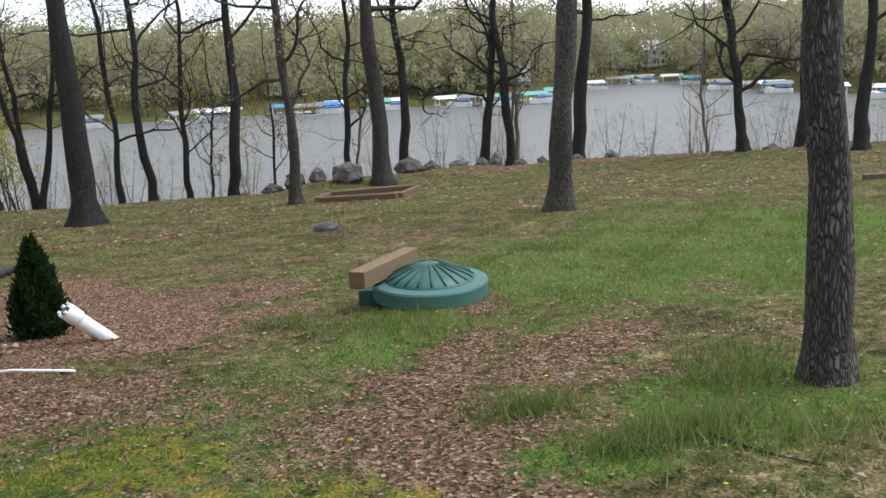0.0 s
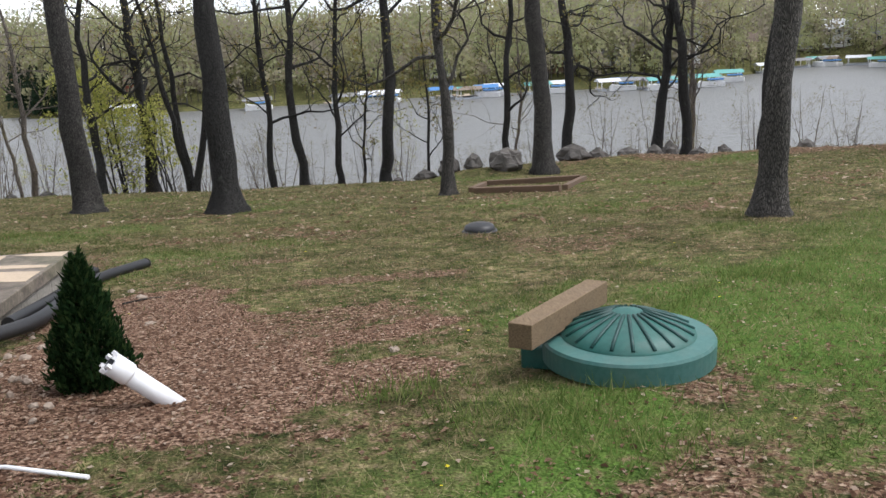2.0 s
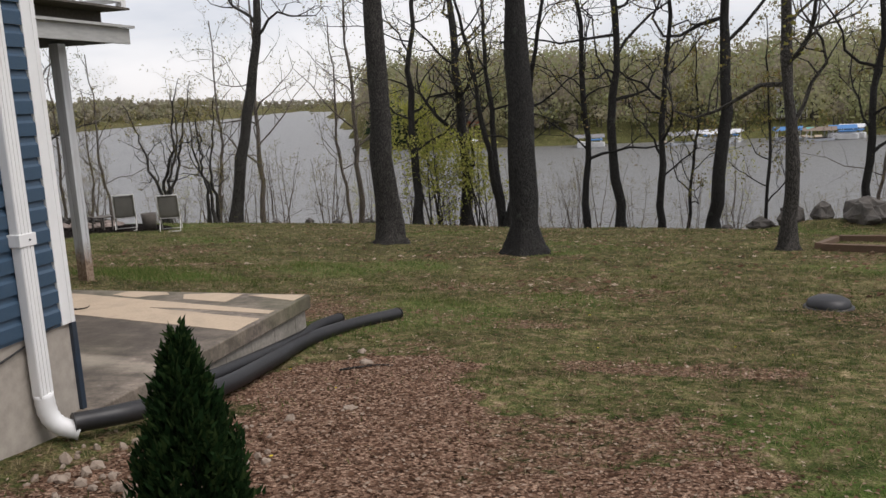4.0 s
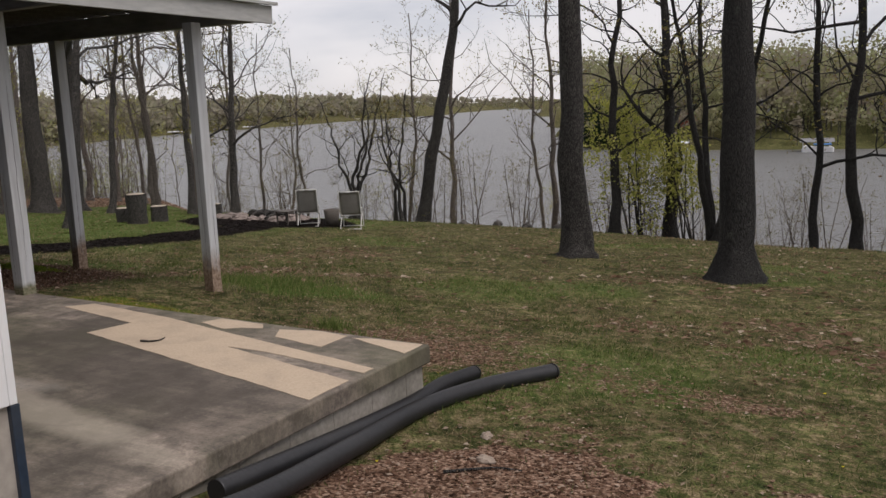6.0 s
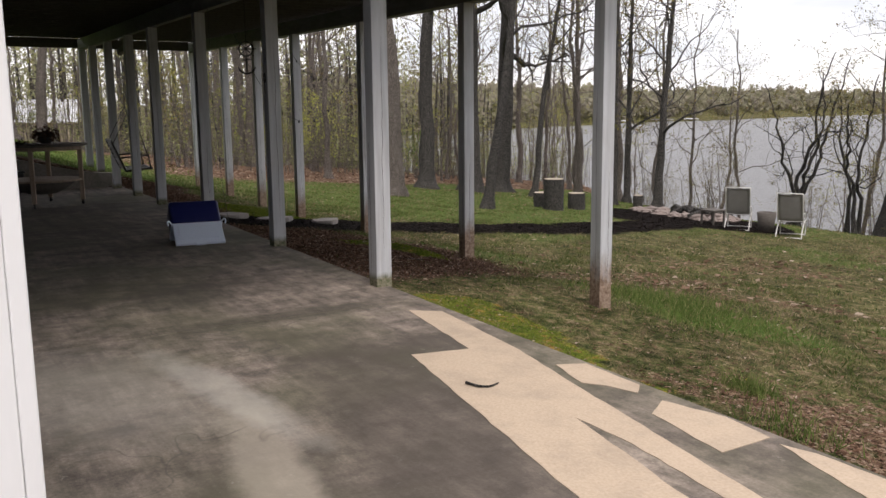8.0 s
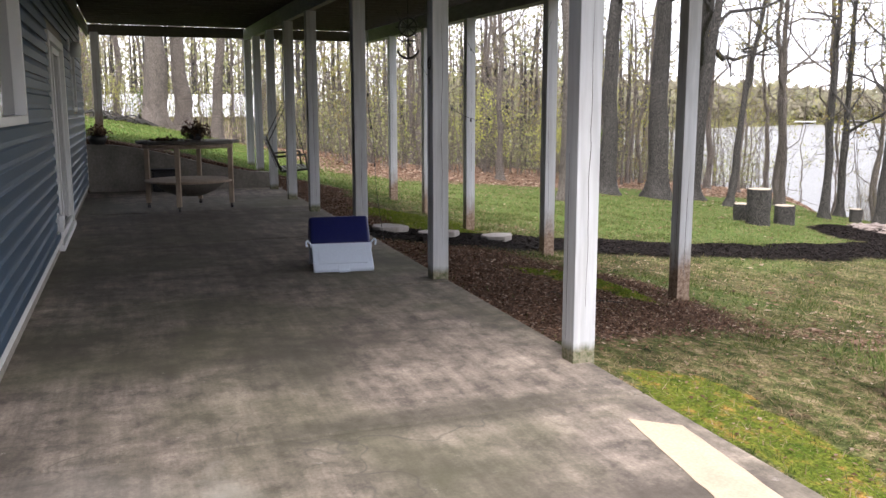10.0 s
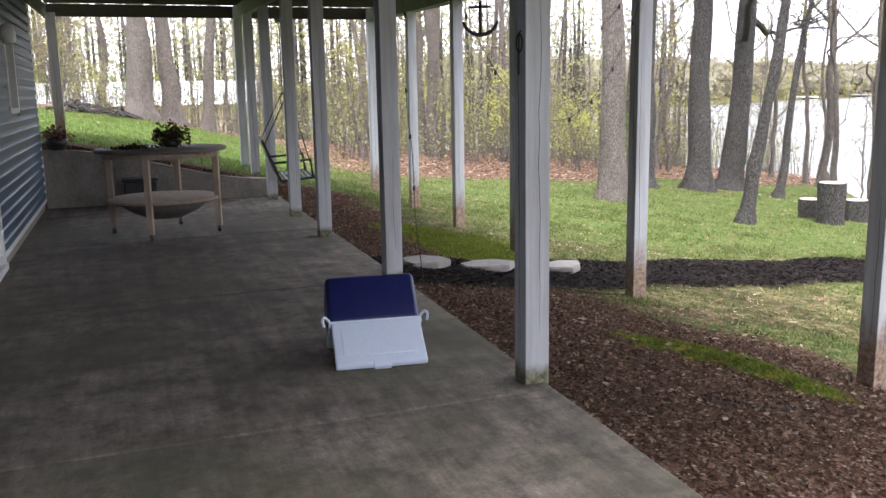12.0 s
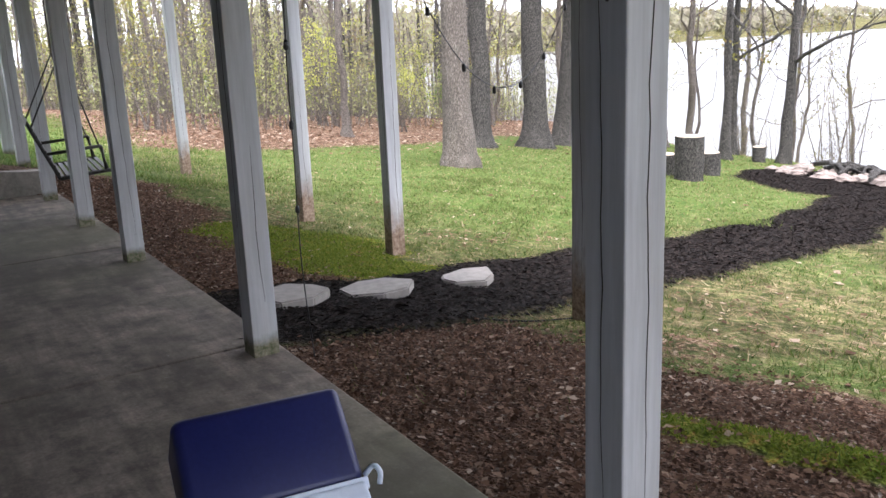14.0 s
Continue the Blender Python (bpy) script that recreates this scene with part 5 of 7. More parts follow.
part("body", profile_box([(0.0, 0.21), (-0.235, 0.455), (-0.44, 0.245), (-0.205, 0.004)], -0.278, 0.278, 0.034, CM), NAVY, cooler)
part("rim", profile_box([(0.022, 0.19), (0.004, 0.226), (-0.225, 0.03), (-0.205, 0.0)], -0.282, 0.282, 0.006, CM), COOL_WHITE, cooler)
lidp = part("lid", profile_box([(0.02, 0.222), (0.285, 0.034), (0.268, 0.0), (0.24, 0.012), (-0.01, 0.19)], -0.268, 0.268, 0.012, CM), COOL_WHITE, cooler, "white lid hanging open to the floor")
part("lid_panel", profile_box([(0.062, 0.188), (0.228, 0.070), (0.232, 0.078), (0.066, 0.196)], -0.215, 0.215, 0.002, CM), COOL_WHITE, lidp)
part("latch", profile_box([(0.248, 0.066), (0.302, 0.024), (0.29, 0.0), (0.24, 0.04)], -0.05, 0.05, 0.004, CM), COOL_WHITE, lidp)
for s in (-1, 1):
    pts = [CM @ Vector(v) for v in ((-0.01, s * 0.275, 0.22), (-0.005, s * 0.305, 0.25), (0.02, s * 0.318, 0.235), (0.03, s * 0.31, 0.20))]
    part("handle", sweep(curve(pts, 10), 0.009, 8), COOL_WHITE, cooler, "white swing handle")

TABLE_WOOD = surface("weathered_table_wood", (0.28, 0.21, 0.15), (0.42, 0.33, 0.25), 16, (1, 1, 0.2), 0.8, 0.4, 0.003, 2.0, 0.3, (0.12, 0.10, 0.08))
TABLE_TOP = surface("dark_table_top", (0.10, 0.085, 0.07), (0.17, 0.15, 0.125), 14, (1, 5, 1), 0.6, 0.3, 0.002, 2.0, 0.3, (0.05, 0.045, 0.04))
tx, ty = -16.38, 10.3
table = thing("patio_table", (tx, ty, 0.0), "tall round wooden patio table with a lower shelf and casters", "table")
T = Matrix.Translation((tx, ty, 0))
part("tabletop", lathe([(0.67, 0.945), (0.72, 0.95), (0.728, 0.965), (0.72, 0.985), (0.0005, 0.985)], 48, T), TABLE_TOP, table)
part("apron", lathe([(0.615, 0.885), (0.635, 0.885), (0.635, 0.946), (0.615, 0.946)], 40, T), TABLE_WOOD, table)
part("shelf", lathe([(0.60, 0.39), (0.625, 0.395), (0.625, 0.42), (0.61, 0.425), (0.0005, 0.425)], 40, T), TABLE_WOOD, table)
part("bowl", lathe([(0.0005, 0.17), (0.2, 0.19), (0.36, 0.26), (0.54, 0.388)], 36, T), DARK_WOOD, table, "shallow dark bowl under the shelf")
for k in range(4):
    a = radians(-18 + 90 * k)
    x, y = tx + 0.605 * math.cos(a), ty + 0.605 * math.sin(a)
    part("leg", boxed(-0.032, 0.032, -0.032, 0.032, 0.075, 0.945, 0.005, pose(x, y, 0, 0, 0, math.degrees(a))), TABLE_WOOD, table)
    c = part("caster", lathe([(0.018, 0.045), (0.02, 0.074)], 10, Matrix.Translation((x, y, 0))), DARK_WOOD, table)
    part("wheel", lathe([(0.024, -0.01), (0.026, 0.0), (0.024, 0.01)], 14, pose(x, y, 0.026, 90, 0, 40 * k)), BLACK_PLASTIC, c)
DRIED = leaf_material("dried_flowers", (0.0, (0.03, 0.02, 0.015)), (0.6, (0.08, 0.05, 0.035)), (1.0, (0.16, 0.10, 0.07)))
plant = thing("dried_plant", (tx - 0.05, ty + 0.12, 0.985), "bushy bunch of dried brown flowers in a low pot", "plant")
px, py = tx - 0.05, ty + 0.12
part("pot", lathe([(0.07, 0.987), (0.10, 1.015), (0.11, 1.065), (0.09, 1.07)], 20, Matrix.Translation((px, py, 0))), BLACK_PLASTIC, plant)
nr = np.random.default_rng(4)
stems, tips = [], []
for k in range(150):
    d = nr.normal(size=3) * (1, 1, 0.5) + (0, 0, 0.45)
    d /= np.linalg.norm(d)
    e = np.array([0, 0, 0.08]) + d * nr.uniform(0.12, 0.23)
    stems.append((np.array([[0, 0, 0.07], e * 0.55 + (0, 0, 0.04), e]) + (px, py, 0.985), np.array([0.003, 0.0025, 0.0015]), 3))
    tips += [e + nr.normal(size=3) * 0.012 + (px, py, 0.985) for _ in range(9)]
mesh_part("stems", tubes_mesh("stems", stems), BARK, plant)
tagged(mesh_part("flowers", quads_mesh("flowers", tips, 0.022, nr, 1.2), DRIED, plant), kind="stuff")
garland = thing("dried_garland", (tx + 0.1, ty - 0.3, 0.985), "small flat spray of dried stems on the table", "plant")
tips = np.stack([tx + 0.1 + nr.normal(size=150) * 0.05, ty - 0.32 + nr.normal(size=150) * 0.11, 0.992 + np.abs(nr.normal(size=150)) * 0.02], 1)
tagged(mesh_part("stems", quads_mesh("stems", tips, 0.025, nr, 2.0), DRIED, garland), kind="stuff")
bin_box = thing("storage_bin", (-19.2, 10.1, 0.0), "dark plastic storage bin against the retaining wall", "bin")
part("tub", boxed(-19.38, -19.08, 9.85, 10.3, 0.0, 0.36, 0.02), BLACK_PLASTIC, bin_box)
part("cover", boxed(-19.4, -19.06, 9.83, 10.32, 0.362, 0.40, 0.012), BLACK_PLASTIC, bin_box)
pot = thing("flower_pot", (-19.55, 8.98, 0.82), "dark planter with a withered plant on the wall", "planter")
part("pot", lathe([(0.10, 0.80), (0.15, 0.9), (0.17, 0.97), (0.15, 0.975)], 20, Matrix.Translation((-19.55, 8.98, 0.0))), BLACK_PLASTIC, pot)
tips = np.array([-19.55, 8.98, 1.03]) + nr.normal(size=(260, 3)) * (0.09, 0.09, 0.06)
mesh_part("leaves", quads_mesh("leaves", tips, 0.04, nr), DRIED, pot)

# porch swing
SWING = surface("black_metal", (0.012, 0.012, 0.013), (0.03, 0.028, 0.026), 30, rough=0.55, relief=0.2)
swing = thing("porch_swing", (-18.0, 12.0, 0.45), "black slatted porch swing hanging on chains from the deck", "swing")
SM = pose(-18.0, 12.08, 0.44, 0, 0, -6)


def bar(a, b, r, parent, name, material=SWING):
    return part(name, sweep([SM @ Vector(a), SM @ Vector(b)], r, 8), material, parent)


for x in (-0.6, 0.6):
    bar((x, 0.26, 0.02), (x, -0.2, -0.02), 0.018, swing, "seat_rail")
    bar((x, -0.2, -0.02), (x, -0.42, 0.52), 0.018, swing, "back_rail")
    bar((x, -0.3, 0.22), (x, 0.2, 0.26), 0.016, swing, "armrest")
    bar((x, 0.2, 0.26), (x, 0.22, 0.02), 0.014, swing, "arm_post")
    top = Vector((x * 0.98, -0.05, 1.15))
    for foot in ((x, 0.24, 0.03), (x, -0.40, 0.46)):
        bar(foot, top, 0.008, swing, "chain")
    bar(top, (x * 0.98, -0.05, BEAM - 0.44 - 0.05), 0.008, swing, "chain")
for k in range(8):
    y = 0.24 - 0.06 * k
    m = SM @ pose(0, y, 0.02 - 0.005 * k)
    part("seat_slat", boxed(-0.62, 0.62, -0.022, 0.022, -0.008, 0.008, 0.003, m), SWING, swing)
    u = k / 7
    m = SM @ pose(0, -0.21 - 0.21 * u, 0.02 + 0.5 * u, 68, 0, 0)
    part("back_slat", boxed(-0.62, 0.62, -0.024, 0.024, -0.008, 0.008, 0.003, m), SWING, swing)
hanger = thing("swing_hanger", (-18.2, 12.05, BEAM), "dark timber bearer that carries the porch swing", "bearer")
part("bearer", boxed(-0.8, 0.8, -0.045, 0.045, 0, 0.10, 0.004, pose(-18.0, 12.08, BEAM - 0.101, 0, 0, -6) @ pose(0, -0.05, 0)), DARK_WOOD, hanger)

# ornament: ship's wheel and anchor hanging near a post
orn = thing("anchor_ornament", (-10.3, 11.72, 1.9), "black metal ship's wheel and anchor hanging from the beam", "ornament")
OM = pose(-10.42, 11.77, 2.06, 0, 0, 62)
ring = [OM @ Vector((0.075 * math.cos(a), 0, 0.06 + 0.075 * math.sin(a))) for a in np.linspace(0, 2 * math.pi, 25)]
part("wheel_rim", sweep(ring, 0.009, 6), SWING, orn)
for k in range(8):
    a = k * math.pi / 4
    part("spoke", sweep([OM @ Vector((0.012 * math.cos(a), 0, 0.06 + 0.012 * math.sin(a))), OM @ Vector((0.108 * math.cos(a), 0, 0.06 + 0.108 * math.sin(a)))], 0.006, 6), SWING, orn)
part("hub", lathe([(0.018, -0.008), (0.018, 0.008)], 12, OM @ pose(0, 0, 0.06, 90, 0, 0)), SWING, orn)
part("shank", sweep([OM @ Vector((0, 0, -0.03)), OM @ Vector((0, 0, -0.2))], 0.010, 6), SWING, orn)
part("fluke_arm", sweep([OM @ Vector((0.095 * math.sin(a), 0, -0.11 - 0.09 * math.cos(a))) for a in np.linspace(-1.35, 1.35, 13)], [0.006 + 0.006 * math.cos(a) for a in np.linspace(-1.35, 1.35, 13)], 6), SWING, orn)
part("stock", sweep([OM @ Vector((-0.06, 0, -0.055)), OM @ Vector((0.06, 0, -0.055))], 0.007, 6), SWING, orn)
part("chain", sweep([OM @ Vector((0, 0, 0.165)), OM @ Vector((0, 0, BEAM - 2.06 + 0.05))], 0.004, 5), SWING, orn)
hook = thing("ring_hook", (-10.12, 11.85, 1.8), "small iron ring hook screwed to a deck post", "hook")
part("ring", sweep([(-10.10 + 0.035 * math.cos(a), Y1 - 0.082, 1.80 + 0.045 * math.sin(a)) for a in np.linspace(0, 2 * math.pi, 17)], 0.004, 6), SWING, hook)
part("pin", sweep([(-10.10, Y1 - 0.07, 1.86), (-10.10, Y1 - 0.084, 1.85), (-10.10, Y1 - 0.084, 1.64)], 0.004, 6), SWING, hook)

# string lights on the outer posts
lights = thing("string_lights", (-14.2, 14.3, 2.2), "black cord of string lights drooping between outer deck posts", "string lights")


def droop(a, b, sag, n=20):
    return [(a[0] + (b[0] - a[0]) * u, a[1] + (b[1] - a[1]) * u, a[2] + (b[2] - a[2]) * u - sag * 4 * u * (1 - u)) for u in np.linspace(0, 1, n)]


TOPL = BEAM + RISE * 6 - 0.02
for a, b, sag in (((-11.62, 12.02, TOPL - 0.3), (-12.72, 14.3, TOPL - 0.25), 1.12), ((-12.95, Y2 - 0.08, TOPL - 0.25), (-15.5, Y2 - 0.08, TOPL - 0.25), 0.5)):
    pts = droop(a, b, sag, 26)
    part("cord", sweep(pts, 0.003, 5), BLACK_PLASTIC, lights)
    for k in range(2, 25, 3):
        part("socket", lathe([(0.005, -0.036), (0.011, -0.03), (0.010, -0.008), (0.006, 0.003)], 8, Matrix.Translation(pts[k])), BLACK_PLASTIC, lights)
# loose end of the cord, hanging down to the earth
hang = curve([(-11.6, 11.72, TOPL), (-11.7, 11.76, 2.0), (-11.78, 11.78, 1.47), (-12.08, 11.91, 1.12), (-12.3, 12.0, 0.55), (-12.6, 12.16, -0.04)], 24)
part("cord", sweep(hang, 0.003, 5), BLACK_PLASTIC, lights)
for k in (4, 8, 12, 16):
    part("socket", lathe([(0.005, -0.036), (0.011, -0.03), (0.010, -0.008), (0.006, 0.003)], 8, Matrix.Translation(hang[k])), BLACK_PLASTIC, lights)

# wall fittings
GLASS_DARK, gt, gb = nodes_for("dark_window_glass", 0.06)
gb.inputs["Base Color"].default_value = (0.015, 0.017, 0.018, 1)
gb.inputs["IOR"].default_value = 1.5
door = thing("sliding_door_1", (-13.67, HY, 0.08), "white-framed sliding glass door with dark glass", "door", kind="structure")
x0, x1, zb, zt = DOOR
for a, b, c, d in ((x0, x0 + 0.09, zb, zt), (x1 - 0.09, x1, zb, zt), (x0 + 0.09, x1 - 0.09, zt - 0.09, zt), ):
    part("door_frame", boxed(a, b, HY - 0.12, HY + 0.035, c, d, 0.005), TRIM_WHITE, door)
part("threshold", boxed(x0, x1, HY - 0.14, HY + 0.05, zb - 0.06, zb, 0.005), TRIM_WHITE, door)
mid = (x0 + x1) / 2
for a, b, y in ((x0 + 0.09, mid + 0.03, HY - 0.03), (mid - 0.03, x1 - 0.09, HY - 0.08)):
    leaf = part("sash", boxed(a, a + 0.06, y - 0.02, y + 0.02, zb, zt - 0.09, 0.003), TRIM_WHITE, door)
    for c in (boxed(b - 0.06, b, y - 0.02, y + 0.02, zb, zt - 0.09, 0.003), boxed(a + 0.06, b - 0.06, y - 0.02, y + 0.02, zb, zb + 0.08, 0.003), boxed(a + 0.06, b - 0.06, y - 0.02, y + 0.02, zt - 0.16, zt - 0.09, 0.003)):
        part("sash_rail", c, TRIM_WHITE, leaf)
    part("pane", boxed(a + 0.06, b - 0.06, y - 0.004, y + 0.004, zb + 0.08, zt - 0.16), GLASS_DARK, leaf, "dark glass pane")
for k, (x0, x1, zb, zt) in enumerate((WIN1, WIN2)):
    w = thing("window_%d" % (k + 1), ((x0 + x1) / 2, HY, zb), "white-framed window with dark glass in blue siding", "window", kind="structure")
    for c in (boxed(x0, x0 + 0.06, HY - 0.1, HY + 0.03, zb, zt, 0.004), boxed(x1 - 0.06, x1, HY - 0.1, HY + 0.03, zb, zt, 0.004), boxed(x0 + 0.06, x1 - 0.06, HY - 0.1, HY + 0.03, zb, zb + 0.06, 0.004), boxed(x0 + 0.06, x1 - 0.06, HY - 0.1, HY + 0.03, zt - 0.06, zt, 0.004)):
        part("window_frame", c, TRIM_WHITE, w)
    part("pane", boxed(x0 + 0.06, x1 - 0.06, HY - 0.06, HY - 0.05, zb + 0.06, zt - 0.06), GLASS_DARK, w)
lamp = thing("porch_light", (-16.0, HY + 0.05, 2.25), "unlit white porch lamp on the siding", "wall lamp")
part("mount", boxed(-16.06, -15.94, HY + 0.01, HY + 0.04, 2.2, 2.36, 0.006), TRIM_WHITE, lamp)
part("shade", lathe([(0.06, 2.12), (0.075, 2.2), (0.06, 2.3), (0.02, 2.32)], 16, Matrix.Translation((-16.0, HY + 0.11, 0))), TRIM_WHITE, lamp)
outlet = thing("outlet_box", (-12.3, HY, 0.3), "white weatherproof outlet box on the siding", "outlet")
part("plate", boxed(-12.36, -12.24, HY + 0.01, HY + 0.03, 0.24, 0.44, 0.004), TRIM_WHITE, outlet)
part("cover", boxed(-12.345, -12.255, HY + 0.03, HY + 0.075, 0.26, 0.42, 0.012), TRIM_WHITE, outlet)

# ---- path, fire pit and seats ----
for k, (x, y, sx, sy, tn) in enumerate(((-13.86, 12.6, 0.22, 0.27, 20), (-14.0, 13.32, 0.23, 0.29, -15), (-14.15, 14.22, 0.2, 0.27, 10))):
    fs = thing("stepping_stone", on_ground(x, y), "flat pale stepping stone set in dark mulch", "stepping stone", "stepping stones")
    q = bmesh.new()
    rs = random.Random(60 + k)
    outline = [(math.cos(a) * sx * rs.uniform(0.72, 1.2), math.sin(a) * sy * rs.uniform(0.72, 1.2)) for a in np.linspace(0, 2 * math.pi, 8)[:-1]]
    f = q.faces.new([q.verts.new((u, v, 0.0)) for u, v in outline])
    e = bmesh.ops.extrude_face_region(q, geom=[f])
    for v in e["geom"]:
        if isinstance(v, bmesh.types.BMVert):
            v.co.z = 0.075
    bmesh.ops.recalc_face_normals(q, faces=q.faces)
    bmesh.ops.bevel(q, geom=list(q.edges), offset=0.012, segments=2, affect="EDGES")
    bmesh.ops.transform(q, matrix=pose(*on_ground(x, y, -0.01), rs.uniform(-2, 2), rs.uniform(-2, 2), tn), verts=q.verts)
    part("slab", q, FLAG, fs)

fire = thing("fire_pit", on_ground(-19.5, 28.3), "ring of pale flat stones and ash with burnt sticks", "fire pit")
rs = random.Random(77)
PINK_STONE = surface("pinkish_fire_stone", (0.17, 0.135, 0.115), (0.30, 0.245, 0.215), 8, (1, 1, 1), 0.95, 0.6, 0.01, 2.0, 0.4, (0.08, 0.07, 0.06), own=True, vary=0.6)
for k in range(26):
    a = 2 * math.pi * k / 26
    r = 1.15 + rs.uniform(-0.25, 0.25)
    x, y = -19.4 + 1.3 * r * math.cos(a), 28.3 + r * math.sin(a)
    s = rs.uniform(0.14, 0.30)
    part("stone", rock(rs, s, s * 0.8, s * 0.42, on_ground(x, y, s * 0.2), rs.uniform(0, 180)), PINK_STONE, fire)
for k in range(12):
    a = rs.uniform(0, 3.14)
    x, y, l = -19.4 + rs.uniform(-0.8, 0.8), 28.3 + rs.uniform(-0.6, 0.6), rs.uniform(0.5, 1.2)
    part("stick", sweep([on_ground(x - l * math.cos(a), y - l * math.sin(a), 0.12), on_ground(x, y, 0.2 + rs.uniform(0, 0.1)), on_ground(x + l * math.cos(a), y + l * math.sin(a), 0.15)], rs.uniform(0.025, 0.06), 7), BARK_GREY, fire)

END_GRAIN = surface("sawn_end_grain", (0.34, 0.28, 0.21), (0.48, 0.41, 0.32), 20, rough=0.9, relief=0.3)
for x, y, r, h, s in ((-19.9, 23.6, 0.28, 0.86, 1), (-20.75, 23.85, 0.24, 0.42, 2), (-20.6, 25.0, 0.25, 0.48, 3), (-22.6, 29.4, 0.17, 0.4, 4)):
    st = thing("stump", on_ground(x, y), "upright sawn log with rough bark on the grass" if h > 0.6 else "short sawn log seat with rough bark", "log seat", "sawn log seats")
    rs = np.random.default_rng(90 + s)
    zs = np.array([-0.05, 0.0, 0.25, 0.6, 1.0]) * h
    lob = 1 + 0.06 * np.sin(3 * np.arange(18) * 2 * np.pi / 18 + s) + 0.04 * rs.normal(size=(5, 18))
    me = tubes_mesh("bark", [(np.stack([np.full(5, x), np.full(5, y), gz(x, y) + zs], 1), r * lob, 18)])
    mesh_part("bark", me, BARK_GREY, st)
    part("sawn_top", lathe([(r * 0.93, gz(x, y) + h - 0.01), (r * 0.93, gz(x, y) + h + 0.012)], 18, Matrix.Translation((x, y, 0))), END_GRAIN, st, "pale sawn top")

SLING = surface("grey_mesh_sling", (0.30, 0.29, 0.27), (0.40, 0.385, 0.36), 120, rough=0.8, relief=0.2)
CHAIR_METAL = surface("cream_painted_metal", (0.62, 0.60, 0.56), (0.72, 0.70, 0.66), 20, rough=0.5, relief=0.1)


def lawn_chair(x, y, turn):
    c = thing("lawn_chair", on_ground(x, y), "reclining lawn chair with grey mesh sling and pale metal frame", "chair", "lawn chairs")
    m = pose(x, y, gz(x, y), 0, 0, turn)

    def tube(points, name, r=0.014):
        return part(name, sweep([m @ Vector(p) for p in curve(points, 14)], r, 8), CHAIR_METAL, c)

    for s in (-0.29, 0.29):
        tube([(s, 0.52, 0.40), (s, 0.15, 0.36), (s, -0.12, 0.40), (s, -0.30, 0.75), (s, -0.42, 1.1)], "side_rail")
        tube([(s, 0.42, 0.0), (s, 0.46, 0.2), (s, 0.3, 0.55), (s, -0.2, 0.58)], "arm_leg")
        tube([(s, -0.35, 0.0), (s, -0.3, 0.12), (s, 0.0, 0.3), (s, 0.15, 0.36)], "rear_leg")
    for p, q in (((-0.29, -0.42, 1.1), (0.29, -0.42, 1.1)), ((-0.29, 0.52, 0.40), (0.29, 0.52, 0.40)), ((-0.29, 0.43, 0.02), (0.29, 0.43, 0.02)), ((-0.29, -0.35, 0.02), (0.29, -0.35, 0.02))):
        part("cross_bar", sweep([m @ Vector(p), m @ Vector(q)], 0.013, 8), CHAIR_METAL, c)
    for name, line in (("seat", [(0.50, 0.405), (0.15, 0.365), (-0.10, 0.395)]), ("backrest", [(-0.13, 0.42), (-0.30, 0.75), (-0.41, 1.08)])):
        q = bmesh.new()
        pts = curve([(0, a, b) for a, b in line], 9)
        ra = [[q.verts.new(m @ Vector((s, p[1], p[2] - 0.012 * (1 - (s / 0.28) ** 2) + t))) for s in np.linspace(-0.28, 0.28, 7)] for p in pts for t in (0,)]
        for u, v in zip(ra, ra[1:]):
            for k in range(6):
                q.faces.new((u[k], u[k + 1], v[k + 1], v[k])).smooth = True
        bmesh.ops.solidify(q, geom=list(q.faces), thickness=0.006)
        part(name, q, SLING, c, "grey woven mesh sling")
    return c


lawn_chair(-15.9, 26.4, 35)
lawn_chair(-14.6, 26.75, 30)
bucket = thing("planter_tub", on_ground(-15.55, 27.05), "dark brown round tub between the lawn chairs", "planter")
part("tub", lathe([(0.19, 0.0), (0.21, 0.25), (0.24, 0.5), (0.20, 0.505), (0.195, 0.42)], 24, Matrix.Translation(on_ground(-15.55, 27.05))), DARK_WOOD, bucket)
cushion = thing("side_table", on_ground(-16.9, 26.6), "low dark side table beside the fire pit", "table")
part("top", boxed(-17.15, -16.65, 26.35, 26.85, gz(-16.9, 26.6) + 0.38, gz(-16.9, 26.6) + 0.42, 0.006), DARK_WOOD, cushion)
for sx in (-0.2, 0.2):
    for sy in (-0.2, 0.2):
        part("leg", boxed(-16.9 + sx - 0.02, -16.9 + sx + 0.02, 26.6 + sy - 0.02, 26.6 + sy + 0.02, gz(-16.9, 26.6) - 0.02, gz(-16.9, 26.6) + 0.38), DARK_WOOD, cushion)

